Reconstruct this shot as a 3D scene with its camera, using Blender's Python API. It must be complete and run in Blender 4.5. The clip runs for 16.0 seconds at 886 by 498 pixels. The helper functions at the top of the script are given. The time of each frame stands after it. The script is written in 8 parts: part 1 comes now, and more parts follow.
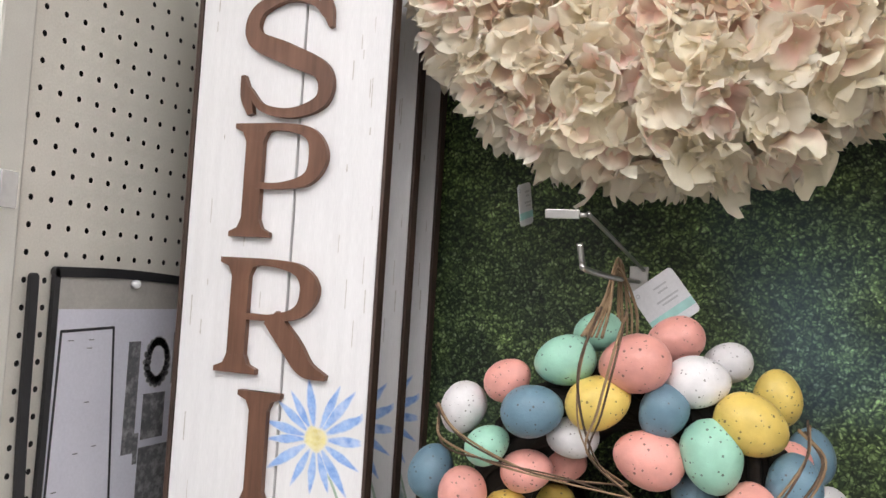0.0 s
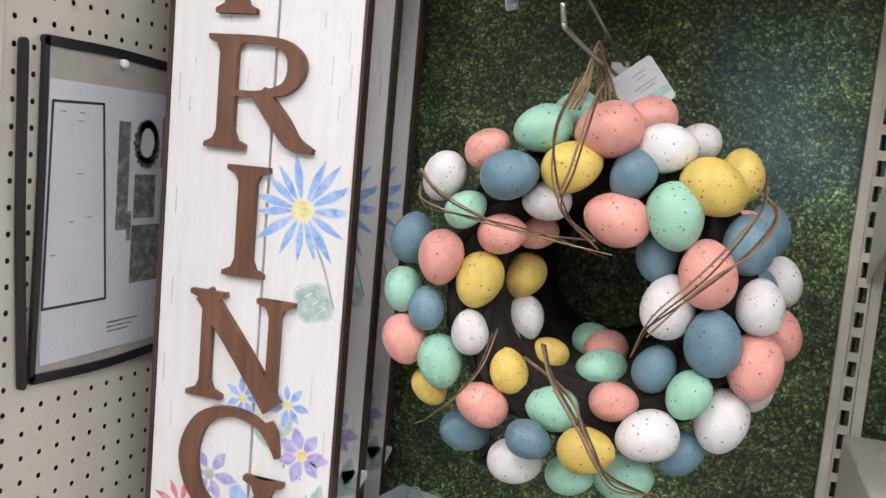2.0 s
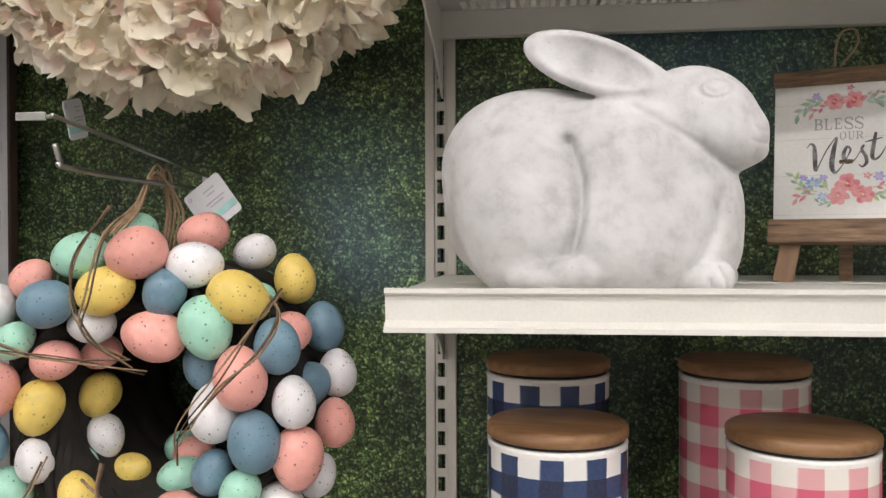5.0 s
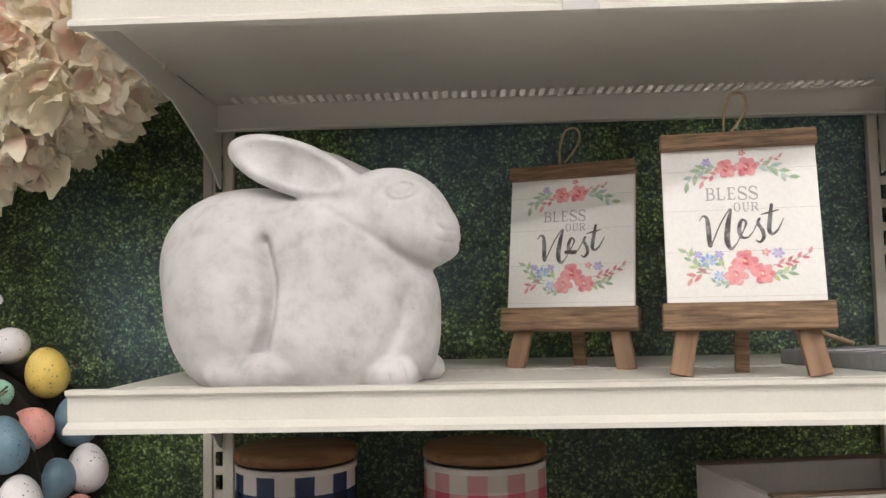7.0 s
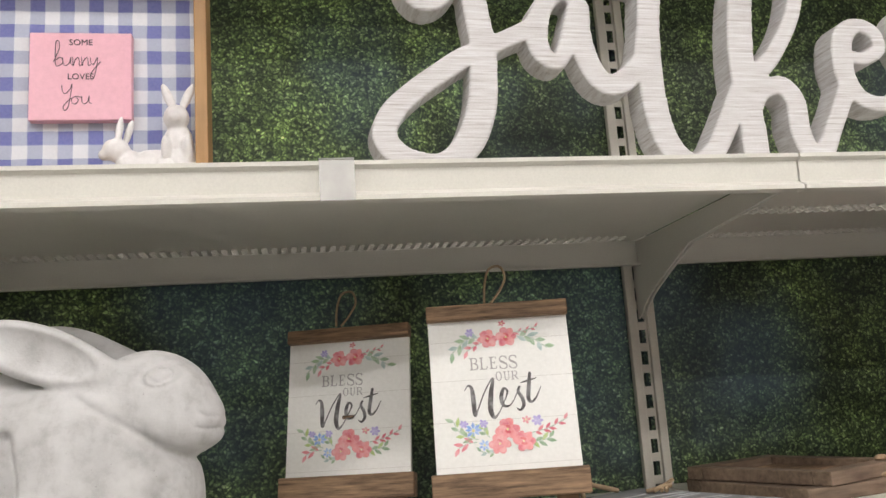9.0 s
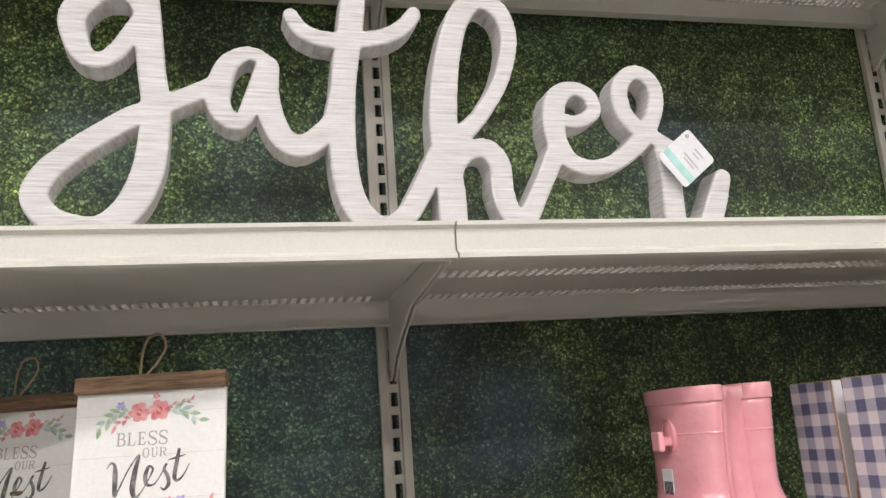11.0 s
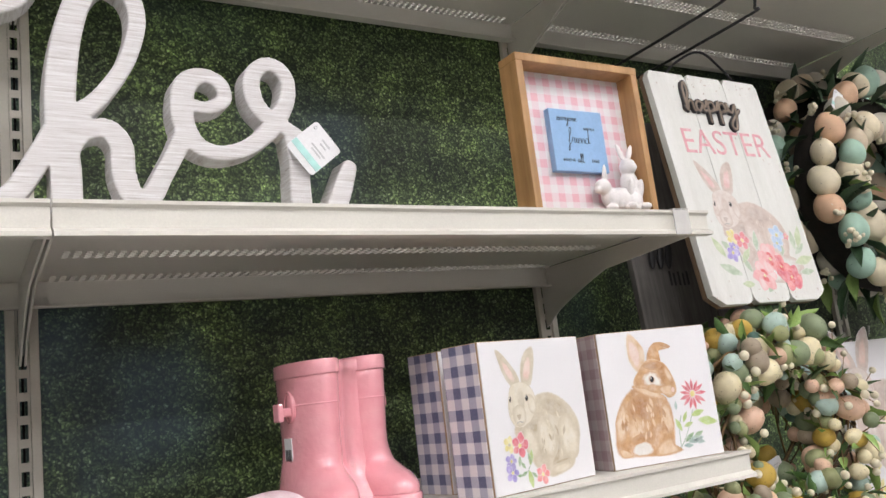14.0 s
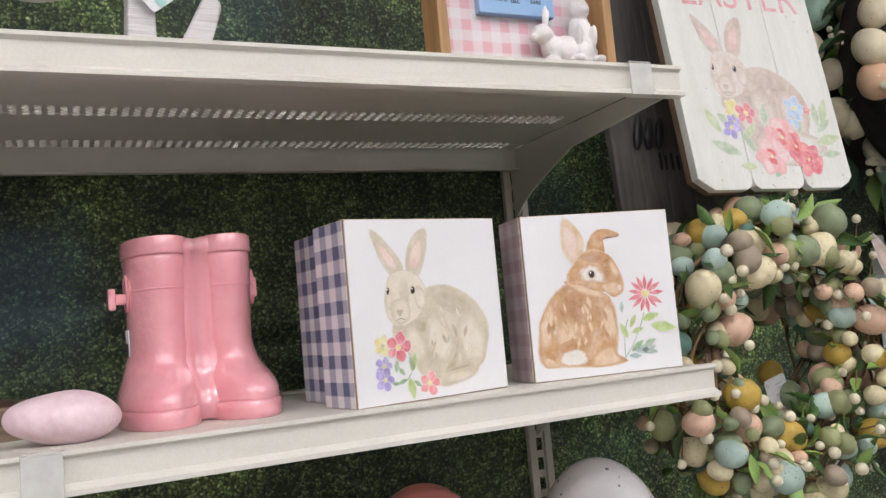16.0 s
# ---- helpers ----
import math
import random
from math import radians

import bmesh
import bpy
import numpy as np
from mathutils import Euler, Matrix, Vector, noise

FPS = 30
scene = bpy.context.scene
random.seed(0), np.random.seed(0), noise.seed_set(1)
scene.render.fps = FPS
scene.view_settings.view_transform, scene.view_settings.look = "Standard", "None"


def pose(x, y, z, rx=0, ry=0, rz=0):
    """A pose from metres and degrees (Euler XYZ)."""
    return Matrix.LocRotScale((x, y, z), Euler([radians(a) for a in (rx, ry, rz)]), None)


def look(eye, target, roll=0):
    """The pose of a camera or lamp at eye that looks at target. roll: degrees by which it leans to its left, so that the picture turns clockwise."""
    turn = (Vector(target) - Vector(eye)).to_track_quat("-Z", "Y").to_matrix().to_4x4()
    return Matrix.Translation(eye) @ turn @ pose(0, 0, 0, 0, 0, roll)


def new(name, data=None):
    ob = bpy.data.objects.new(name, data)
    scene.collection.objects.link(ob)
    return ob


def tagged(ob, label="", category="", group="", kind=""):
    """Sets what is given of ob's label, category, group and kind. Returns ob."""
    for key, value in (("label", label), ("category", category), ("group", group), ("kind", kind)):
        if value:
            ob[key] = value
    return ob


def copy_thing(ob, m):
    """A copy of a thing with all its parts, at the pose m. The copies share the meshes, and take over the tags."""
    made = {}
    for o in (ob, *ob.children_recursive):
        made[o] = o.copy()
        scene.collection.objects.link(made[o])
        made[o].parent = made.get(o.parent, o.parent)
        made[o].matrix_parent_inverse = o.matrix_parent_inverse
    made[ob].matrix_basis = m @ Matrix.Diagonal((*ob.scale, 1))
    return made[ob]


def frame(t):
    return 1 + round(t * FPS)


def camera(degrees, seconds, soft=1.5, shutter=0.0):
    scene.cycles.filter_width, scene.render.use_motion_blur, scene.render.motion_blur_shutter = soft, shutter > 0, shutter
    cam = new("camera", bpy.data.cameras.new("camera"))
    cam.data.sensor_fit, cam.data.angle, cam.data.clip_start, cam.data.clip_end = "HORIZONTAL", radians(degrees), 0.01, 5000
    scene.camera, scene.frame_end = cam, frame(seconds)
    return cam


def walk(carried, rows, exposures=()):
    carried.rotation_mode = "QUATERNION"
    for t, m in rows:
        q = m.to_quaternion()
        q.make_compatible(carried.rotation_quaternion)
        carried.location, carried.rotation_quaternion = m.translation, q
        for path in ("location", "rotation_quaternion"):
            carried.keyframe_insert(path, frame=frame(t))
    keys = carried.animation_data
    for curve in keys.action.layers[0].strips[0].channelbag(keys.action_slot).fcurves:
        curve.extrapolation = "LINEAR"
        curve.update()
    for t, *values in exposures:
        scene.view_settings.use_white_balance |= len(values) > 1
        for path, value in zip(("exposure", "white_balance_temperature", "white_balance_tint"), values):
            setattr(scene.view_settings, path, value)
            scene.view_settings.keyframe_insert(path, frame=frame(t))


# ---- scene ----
cam = camera(56.1, 16.0)
PATH = [
    (0, (0.057, -0.011, 1.506), (-0.648, 1.857, 1.604), 3.5),
    (0.5, (0.062, -0.023, 1.477), (-0.648, 1.846, 1.49), 4.2),
    (1, (0.063, -0.036, 1.446), (-0.632, 1.838, 1.373), 4.7),
    (1.5, (0.066, -0.043, 1.421), (-0.609, 1.833, 1.267), 5.1),
    (2, (0.077, -0.046, 1.407), (-0.563, 1.836, 1.185), 5.1),
    (2.5, (0.094, -0.05, 1.396), (-0.502, 1.842, 1.137), 4.6),
    (3, (0.115, -0.058, 1.4), (-0.414, 1.855, 1.157), 3.3),
    (3.5, (0.157, -0.054, 1.409), (-0.253, 1.892, 1.193), 2.4),
    (4, (0.23, -0.036, 1.416), (-0.078, 1.934, 1.268), 1.1),
    (4.2, (0.264, -0.03, 1.425), (-0.021, 1.945, 1.295), 0.7),
    (6.3, (0.502, -0.066, 1.481), (0.375, 1.925, 1.611), -0.8),
    (6.5, (0.523, -0.057, 1.481), (0.418, 1.936, 1.61), -0.9),
    (7, (0.601, -0.05, 1.485), (0.522, 1.944, 1.621), -1.1),
    (7.5, (0.645, -0.057, 1.504), (0.621, 1.936, 1.672), -1.5),
    (8, (0.651, -0.063, 1.531), (0.73, 1.922, 1.761), -2.6),
    (8.5, (0.636, -0.067, 1.552), (0.875, 1.897, 1.847), -3.5),
    (9, (0.657, -0.071, 1.557), (1.006, 1.866, 1.911), -3.9),
    (9.5, (0.758, -0.075, 1.561), (1.151, 1.847, 1.956), -3.9),
    (9.7, (0.799, -0.076, 1.57), (1.199, 1.843, 1.967), -3.8),
    (11.8, (1.02, -0.132, 1.572), (1.568, 1.732, 2.047), -4.8),
    (12, (1.034, -0.141, 1.571), (1.622, 1.709, 2.054), -5.0),
    (12.5, (1.075, -0.16, 1.564), (1.75, 1.655, 2.061), -5.3),
    (13, (1.097, -0.178, 1.559), (1.875, 1.606, 2.02), -5.7),
    (13.5, (1.078, -0.183, 1.55), (1.983, 1.551, 1.967), -6.7),
    (14, (1.071, -0.196, 1.54), (2.093, 1.486, 1.895), -6.9),
    (14.5, (1.094, -0.189, 1.523), (2.128, 1.496, 1.831), -6.8),
    (15, (1.218, -0.168, 1.518), (2.164, 1.571, 1.803), -5.8),
    (15.5, (1.322, -0.138, 1.509), (2.208, 1.64, 1.742), -5.2),
    (16, (1.382, -0.111, 1.496), (2.208, 1.703, 1.666), -5.2),
]
walk(cam, [(t, look(eye, target, roll)) for t, eye, target, roll in PATH],
     [(0, 0.0, 6500, 10), (2, 0.03, 6500, 10), (4, 0.04, 6550, 10), (6.5, -0.14, 6900, 10), (8, -0.19, 6850, 9), (9.5, -0.22, 6800, 8), (12, -0.09, 6650, 10), (14, -0.14, 6550, 10), (15, -0.17, 6500, 10), (16, -0.29, 6500, 10)])

# ---- light: store ceiling fixtures over the aisle ----
world = bpy.data.worlds.new("world")
scene.world = world
world.use_nodes = True
world.node_tree.nodes["Background"].inputs[0].default_value = (1.0, 0.97, 1.0, 1)
world.node_tree.nodes["Background"].inputs[1].default_value = 0.05
scene.view_settings.exposure = 0.0
LAMP = 27.0
BACK, FRONT = 1.094, 0.6585


# ---- materials ----
def nodes_of(name):
    m = bpy.data.materials.new(name)
    m.use_nodes = True
    nt = m.node_tree
    return m, nt, nt.nodes, nt.links, nt.nodes["Principled BSDF"]


def ramp(nt, fac, stops):
    r = nt.nodes.new("ShaderNodeValToRGB")
    while len(r.color_ramp.elements) < len(stops):
        r.color_ramp.elements.new(0.5)
    for e, (p, c) in zip(r.color_ramp.elements, stops):
        e.position, e.color = p, (*c, 1)
    nt.links.new(fac, r.inputs[0])
    return r.outputs[0]


def noise_of(nt, scale, detail=4.0, rough=0.55, coord="Object", stretch=(1, 1, 1)):
    tc = nt.nodes.new("ShaderNodeTexCoord")
    mp = nt.nodes.new("ShaderNodeMapping")
    mp.inputs["Scale"].default_value = stretch
    nt.links.new(tc.outputs[coord], mp.inputs[0])
    n = nt.nodes.new("ShaderNodeTexNoise")
    n.inputs["Scale"].default_value, n.inputs["Detail"].default_value, n.inputs["Roughness"].default_value = scale, detail, rough
    nt.links.new(mp.outputs[0], n.inputs["Vector"])
    return n.outputs["Fac"]


def mixc(nt, fac, a, b, kind="MIX"):
    m = nt.nodes.new("ShaderNodeMix")
    m.data_type, m.blend_type = "RGBA", kind
    if isinstance(fac, float):
        m.inputs[0].default_value = fac
    else:
        nt.links.new(fac, m.inputs[0])
    for i, v in ((6, a), (7, b)):
        if isinstance(v, tuple):
            m.inputs[i].default_value = (*v, 1)
        else:
            nt.links.new(v, m.inputs[i])
    return m.outputs[2]


def bump_of(nt, bsdf, height, strength=0.2, dist=0.002):
    b = nt.nodes.new("ShaderNodeBump")
    b.inputs["Strength"].default_value, b.inputs["Distance"].default_value = strength, dist
    nt.links.new(height, b.inputs["Height"])
    nt.links.new(b.outputs[0], bsdf.inputs["Normal"])


def surface(name, a, b, rough=0.5, scale=20.0, bump=0.15, fine=220.0, metal=0.0, stretch=(1, 1, 1), spec=0.5, coat=0.0, per_object=0.0):
    """A two-scale material: broad tone a to b, fine grain in relief."""
    m, nt, nd, ln, p = nodes_of(name)
    big = noise_of(nt, scale, 5, 0.6, stretch=stretch)
    col = ramp(nt, big, [(0.3, a), (0.7, b)])
    small = noise_of(nt, fine, 3, 0.6, stretch=stretch)
    col = mixc(nt, 0.12, col, ramp(nt, small, [(0.3, tuple(c * 0.6 for c in a)), (0.7, tuple(min(1, c * 1.25) for c in b))]))
    if per_object:
        oi = nd.new("ShaderNodeObjectInfo")
        hs = nd.new("ShaderNodeHueSaturation")
        mr = nd.new("ShaderNodeMapRange")
        mr.inputs[3].default_value, mr.inputs[4].default_value = 1 - per_object, 1 + per_object
        ln.new(oi.outputs["Random"], mr.inputs[0])
        ln.new(mr.outputs[0], hs.inputs["Value"])
        ln.new(col, hs.inputs["Color"])
        col = hs.outputs[0]
    ln.new(col, p.inputs["Base Color"])
    p.inputs["Roughness"].default_value, p.inputs["Metallic"].default_value = rough, metal
    p.inputs["Specular IOR Level"].default_value, p.inputs["Coat Weight"].default_value = spec, coat
    if bump:
        bump_of(nt, p, small, bump, 0.001)
    return m


def plain(name, c, rough=0.5, metal=0.0, spec=0.5):
    m, nt, nd, ln, p = nodes_of(name)
    n = noise_of(nt, 60, 3)
    ln.new(ramp(nt, n, [(0.25, tuple(x * 0.86 for x in c)), (0.75, tuple(min(1, x * 1.1) for x in c))]), p.inputs["Base Color"])
    p.inputs["Roughness"].default_value, p.inputs["Metallic"].default_value, p.inputs["Specular IOR Level"].default_value = rough, metal, spec
    return m


def hedge_material():
    """Photo print of clipped boxwood on a satin panel."""
    m, nt, nd, ln, p = nodes_of("hedge_print")
    tc = nd.new("ShaderNodeTexCoord")
    warp = nd.new("ShaderNodeTexNoise")
    warp.inputs["Scale"].default_value = 80
    ln.new(tc.outputs["Object"], warp.inputs["Vector"])
    add = nd.new("ShaderNodeMix")
    add.data_type, add.blend_type = "RGBA", "ADD"
    add.inputs[0].default_value = 0.014
    ln.new(tc.outputs["Object"], add.inputs[6])
    ln.new(warp.outputs["Color"], add.inputs[7])
    leaf = nd.new("ShaderNodeTexVoronoi")
    leaf.inputs["Scale"].default_value = 215
    ln.new(add.outputs[2], leaf.inputs["Vector"])
    lobe = ramp(nt, leaf.outputs["Distance"], [(0.2, (1, 1, 1)), (0.72, (0, 0, 0))])
    sep = nd.new("ShaderNodeSeparateColor")
    ln.new(leaf.outputs["Color"], sep.inputs[0])
    tone = ramp(nt, sep.outputs[0], [(0.0, (0.038, 0.054, 0.026)), (0.35, (0.075, 0.106, 0.047)), (0.7, (0.145, 0.205, 0.092)), (0.9, (0.21, 0.28, 0.14)), (1.0, (0.28, 0.34, 0.2))])
    col = mixc(nt, lobe, (0.02, 0.03, 0.019), tone)
    broad = noise_of(nt, 4.2, 5, 0.62)
    shade = ramp(nt, broad, [(0.3, (0.6, 0.64, 0.7)), (0.43, (0.95, 0.99, 1.0)), (0.53, (1.55, 1.62, 1.35)), (0.66, (2.35, 2.5, 1.9))])
    col = mixc(nt, 1.0, col, shade, "MULTIPLY")
    fine_ = nd.new("ShaderNodeTexVoronoi")
    fine_.inputs["Scale"].default_value = 450
    ln.new(add.outputs[2], fine_.inputs["Vector"])
    sp2 = nd.new("ShaderNodeSeparateColor")
    ln.new(fine_.outputs["Color"], sp2.inputs[0])
    col = mixc(nt, 1.0, col, ramp(nt, sp2.outputs[0], [(0.0, (0.5, 0.52, 0.52)), (0.5, (0.95, 0.95, 0.95)), (0.9, (1.35, 1.35, 1.3)), (1.0, (1.8, 1.75, 1.6))]), "MULTIPLY")
    mid = noise_of(nt, 26, 4, 0.65)
    col = mixc(nt, 1.0, col, ramp(nt, mid, [(0.3, (0.55, 0.57, 0.6)), (0.5, (0.97, 0.98, 0.96)), (0.7, (1.6, 1.6, 1.4))]), "MULTIPLY")
    mist = ramp(nt, noise_of(nt, 2.6, 3, 0.5), [(0.53, (0, 0, 0)), (0.7, (1, 1, 1))])
    col = mixc(nt, mist, col, mixc(nt, 0.35, mixc(nt, 1.0, col, (0.9, 1.0, 1.15), "MULTIPLY"), (0.05, 0.075, 0.085)))
    # soft pale blue patches at set spots on the panel
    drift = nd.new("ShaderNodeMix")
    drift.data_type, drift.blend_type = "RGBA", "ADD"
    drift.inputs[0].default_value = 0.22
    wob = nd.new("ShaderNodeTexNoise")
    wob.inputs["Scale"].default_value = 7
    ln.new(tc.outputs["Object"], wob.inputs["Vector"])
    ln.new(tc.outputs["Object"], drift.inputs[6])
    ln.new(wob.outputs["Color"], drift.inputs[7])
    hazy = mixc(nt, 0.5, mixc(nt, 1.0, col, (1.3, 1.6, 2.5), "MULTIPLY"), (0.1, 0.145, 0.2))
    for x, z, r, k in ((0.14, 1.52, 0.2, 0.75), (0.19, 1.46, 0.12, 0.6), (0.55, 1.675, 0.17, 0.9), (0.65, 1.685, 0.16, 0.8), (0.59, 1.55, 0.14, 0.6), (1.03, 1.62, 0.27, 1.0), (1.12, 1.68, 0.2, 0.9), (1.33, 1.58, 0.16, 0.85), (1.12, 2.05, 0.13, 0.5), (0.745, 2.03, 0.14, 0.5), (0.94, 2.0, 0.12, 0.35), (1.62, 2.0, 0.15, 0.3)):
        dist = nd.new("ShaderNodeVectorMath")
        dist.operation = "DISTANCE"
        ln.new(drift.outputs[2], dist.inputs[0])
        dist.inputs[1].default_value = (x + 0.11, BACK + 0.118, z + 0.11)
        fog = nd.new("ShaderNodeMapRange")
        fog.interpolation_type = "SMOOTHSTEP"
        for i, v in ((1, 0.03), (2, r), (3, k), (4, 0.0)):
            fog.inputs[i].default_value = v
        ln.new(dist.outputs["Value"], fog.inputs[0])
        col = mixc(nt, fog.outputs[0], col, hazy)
    ln.new(col, p.inputs["Base Color"])
    p.inputs["Roughness"].default_value, p.inputs["Specular IOR Level"].default_value = 0.5, 0.35
    bump_of(nt, p, noise_of(nt, 14, 2), 0.06, 0.004)
    return m


def gingham(name, dark, mid, light, pitch, axes="XZ", rough=0.6, offset=(0.0, 0.0), weave_mix=0.2):
    """Woven check: two crossing sets of stripes, of equal width."""
    m, nt, nd, ln, p = nodes_of(name)
    tc = nd.new("ShaderNodeTexCoord")
    sp = nd.new("ShaderNodeSeparateXYZ")
    wob = nd.new("ShaderNodeTexNoise")
    wob.inputs["Scale"].default_value = 35
    ln.new(tc.outputs["Object"], wob.inputs["Vector"])
    ad = nd.new("ShaderNodeMix")
    ad.data_type, ad.blend_type = "RGBA", "ADD"
    ad.inputs[0].default_value = pitch * 0.06
    ln.new(tc.outputs["UV" if axes == "UV" else "Object"], ad.inputs[6])
    ln.new(wob.outputs["Color"], ad.inputs[7])
    ln.new(ad.outputs[2], sp.inputs[0])
    fac = []
    for k, ax in enumerate({"XZ": "XZ", "YZ": "YZ", "UV": "XY"}[axes]):
        dv = nd.new("ShaderNodeMath")
        dv.operation = "MULTIPLY_ADD"
        dv.inputs[1].default_value, dv.inputs[2].default_value = 1 / pitch, offset[k]
        ln.new(sp.outputs[ax], dv.inputs[0])
        fr = nd.new("ShaderNodeMath")
        fr.operation = "FRACT"
        ln.new(dv.outputs[0], fr.inputs[0])
        gt = nd.new("ShaderNodeMapRange")
        gt.interpolation_type = "SMOOTHSTEP"
        gt.inputs[1].default_value, gt.inputs[2].default_value = 0.47, 0.53
        ln.new(fr.outputs[0], gt.inputs[0])
        fac.append(gt.outputs[0])
    row = mixc(nt, fac[0], light, mid)
    row2 = mixc(nt, fac[0], mid, dark)
    col = mixc(nt, fac[1], row, row2)
    weave = noise_of(nt, 300, 3, 0.7)
    col = mixc(nt, weave_mix, col, mixc(nt, weave, tuple(c * 0.5 for c in mid), light))
    ln.new(col, p.inputs["Base Color"])
    p.inputs["Roughness"].default_value = rough
    bump_of(nt, p, weave, 0.1, 0.0006)
    return m


def wood(name, dark, light, rough=0.6, stretch=(1, 1, 14), scale=18.0, bump=0.35):
    m, nt, nd, ln, p = nodes_of(name)
    oi = nd.new("ShaderNodeObjectInfo")
    tc = nd.new("ShaderNodeTexCoord")
    mp = nd.new("ShaderNodeMapping")
    mp.inputs["Scale"].default_value = tuple(1 / s for s in stretch)
    ln.new(tc.outputs["Object"], mp.inputs[0])
    ln.new(oi.outputs["Random"], mp.inputs["Location"])
    n = nd.new("ShaderNodeTexNoise")
    n.inputs["Scale"].default_value, n.inputs["Detail"].default_value, n.inputs["Roughness"].default_value = scale * 8, 6, 0.65
    ln.new(mp.outputs[0], n.inputs["Vector"])
    col = ramp(nt, n.outputs["Fac"], [(0.3, dark), (0.68, light)])
    big = noise_of(nt, 9, 4)
    col = mixc(nt, 1.0, col, ramp(nt, big, [(0.3, (0.72, 0.72, 0.72)), (0.7, (1.12, 1.12, 1.12))]), "MULTIPLY")
    ln.new(col, p.inputs["Base Color"])
    p.inputs["Roughness"].default_value = rough
    bump_of(nt, p, n.outputs["Fac"], bump, 0.0012)
    return m


M_SHELF = surface("cream_powder_coat", (0.645, 0.625, 0.57), (0.7, 0.68, 0.62), rough=0.42, scale=6, bump=0.05, fine=500)
M_UPRIGHT = surface("beige_powder_coat", (0.55, 0.52, 0.46), (0.62, 0.59, 0.52), rough=0.45, scale=9, bump=0.05, fine=500)
M_PEG = surface("cream_pegboard_paint", (0.66, 0.63, 0.56), (0.72, 0.69, 0.62), rough=0.6, scale=5, bump=0.08, fine=400)
M_HEDGE = hedge_material()
# near-black: painted shade of holes and hollows, and the canisters' rubber seal
M_DARK = plain("cavity_shade_and_rubber_black", (0.012, 0.011, 0.01), 0.8)
M_CLEAR = plain("clear_label_strip", (0.82, 0.81, 0.8), 0.2)
M_CLEAR.node_tree.nodes["Principled BSDF"].inputs["Alpha"].default_value = 0.4
M_FLOOR = surface("vinyl_tile", (0.29, 0.28, 0.265), (0.34, 0.33, 0.31), rough=0.35, scale=3, bump=0.03)
M_CEIL = surface("ceiling_tile", (0.72, 0.71, 0.69), (0.78, 0.77, 0.75), rough=0.9, scale=3, bump=0.2)
M_WALL = surface("painted_wall", (0.36, 0.35, 0.34), (0.42, 0.41, 0.4), rough=0.8, scale=2, bump=0.1)
M_STEEL = plain("zinc_wire", (0.5, 0.49, 0.47), 0.3, metal=1.0)
M_BLACKWIRE = plain("black_wire", (0.015, 0.015, 0.015), 0.5)


# ---- mesh helpers ----
def quadbox(bm, x0, x1, y0, y1, z0, z1):
    v = [bm.verts.new((x, y, z)) for z in (z0, z1) for y in (y0, y1) for x in (x0, x1)]
    for f in ((0, 2, 3, 1), (4, 5, 7, 6), (0, 1, 5, 4), (2, 6, 7, 3), (0, 4, 6, 2), (1, 3, 7, 5)):
        bm.faces.new([v[i] for i in f])
    return v


def box(x0, x1, y0, y1, z0, z1, bevel=0.0, seg=2):
    bm = bmesh.new()
    quadbox(bm, x0, x1, y0, y1, z0, z1)
    if bevel:
        bmesh.ops.bevel(bm, geom=list(bm.edges), offset=bevel, segments=seg, affect="EDGES", profile=0.5)
    return bm


def prism(pts, d, axis="y", bevel=0.0):
    """A flat outline pts, drawn in the plane across axis, pushed out by d along it."""
    bm = bmesh.new()
    place = {"y": lambda a, b, c: (a, c, b), "x": lambda a, b, c: (c, a, b), "z": lambda a, b, c: (a, b, c)}[axis]
    lo, hi = (0, d) if not isinstance(d, tuple) else d
    a = [bm.verts.new(place(p, q, lo)) for p, q in pts]
    b = [bm.verts.new(place(p, q, hi)) for p, q in pts]
    n = len(pts)
    f1, f2 = bm.faces.new(a), bm.faces.new(b[::-1])
    for i in range(n):
        bm.faces.new((a[i], a[(i + 1) % n], b[(i + 1) % n], b[i]))
    bmesh.ops.recalc_face_normals(bm, faces=bm.faces)
    if bevel:
        es = [e for f in (f1, f2) for e in f.edges]
        bmesh.ops.bevel(bm, geom=es, offset=bevel, segments=2, affect="EDGES", profile=0.5)
    return bm


def tube(pts, r, sides=8, bm=None, closed=False, taper=None):
    """A round bar along a line of points."""
    bm = bm or bmesh.new()
    pts = [Vector(p) for p in pts]
    n = len(pts)
    rings = []
    up = Vector((0.31, 0.2, 0.93)).normalized()
    for i, p in enumerate(pts):
        if closed:
            d = pts[(i + 1) % n] - pts[i - 1]
        else:
            d = pts[min(i + 1, n - 1)] - pts[max(i - 1, 0)]
        d.normalize()
        s = d.cross(up)
        if s.length < 1e-3:
            s = d.cross(Vector((1, 0, 0)))
        s.normalize()
        u = s.cross(d).normalized()
        up = u
        rr = r * (taper(i / max(1, n - 1)) if taper else 1.0)
        rings.append([bm.verts.new(p + rr * (math.cos(a) * s + math.sin(a) * u)) for a in (2 * math.pi * k / sides for k in range(sides))])
    for i in range(n if closed else n - 1):
        A, B = rings[i], rings[(i + 1) % n]
        for k in range(sides):
            f = bm.faces.new((A[k], A[(k + 1) % sides], B[(k + 1) % sides], B[k]))
            f.smooth = True
    if not closed:
        bm.faces.new(rings[0][::-1])
        bm.faces.new(rings[-1])
    return bm


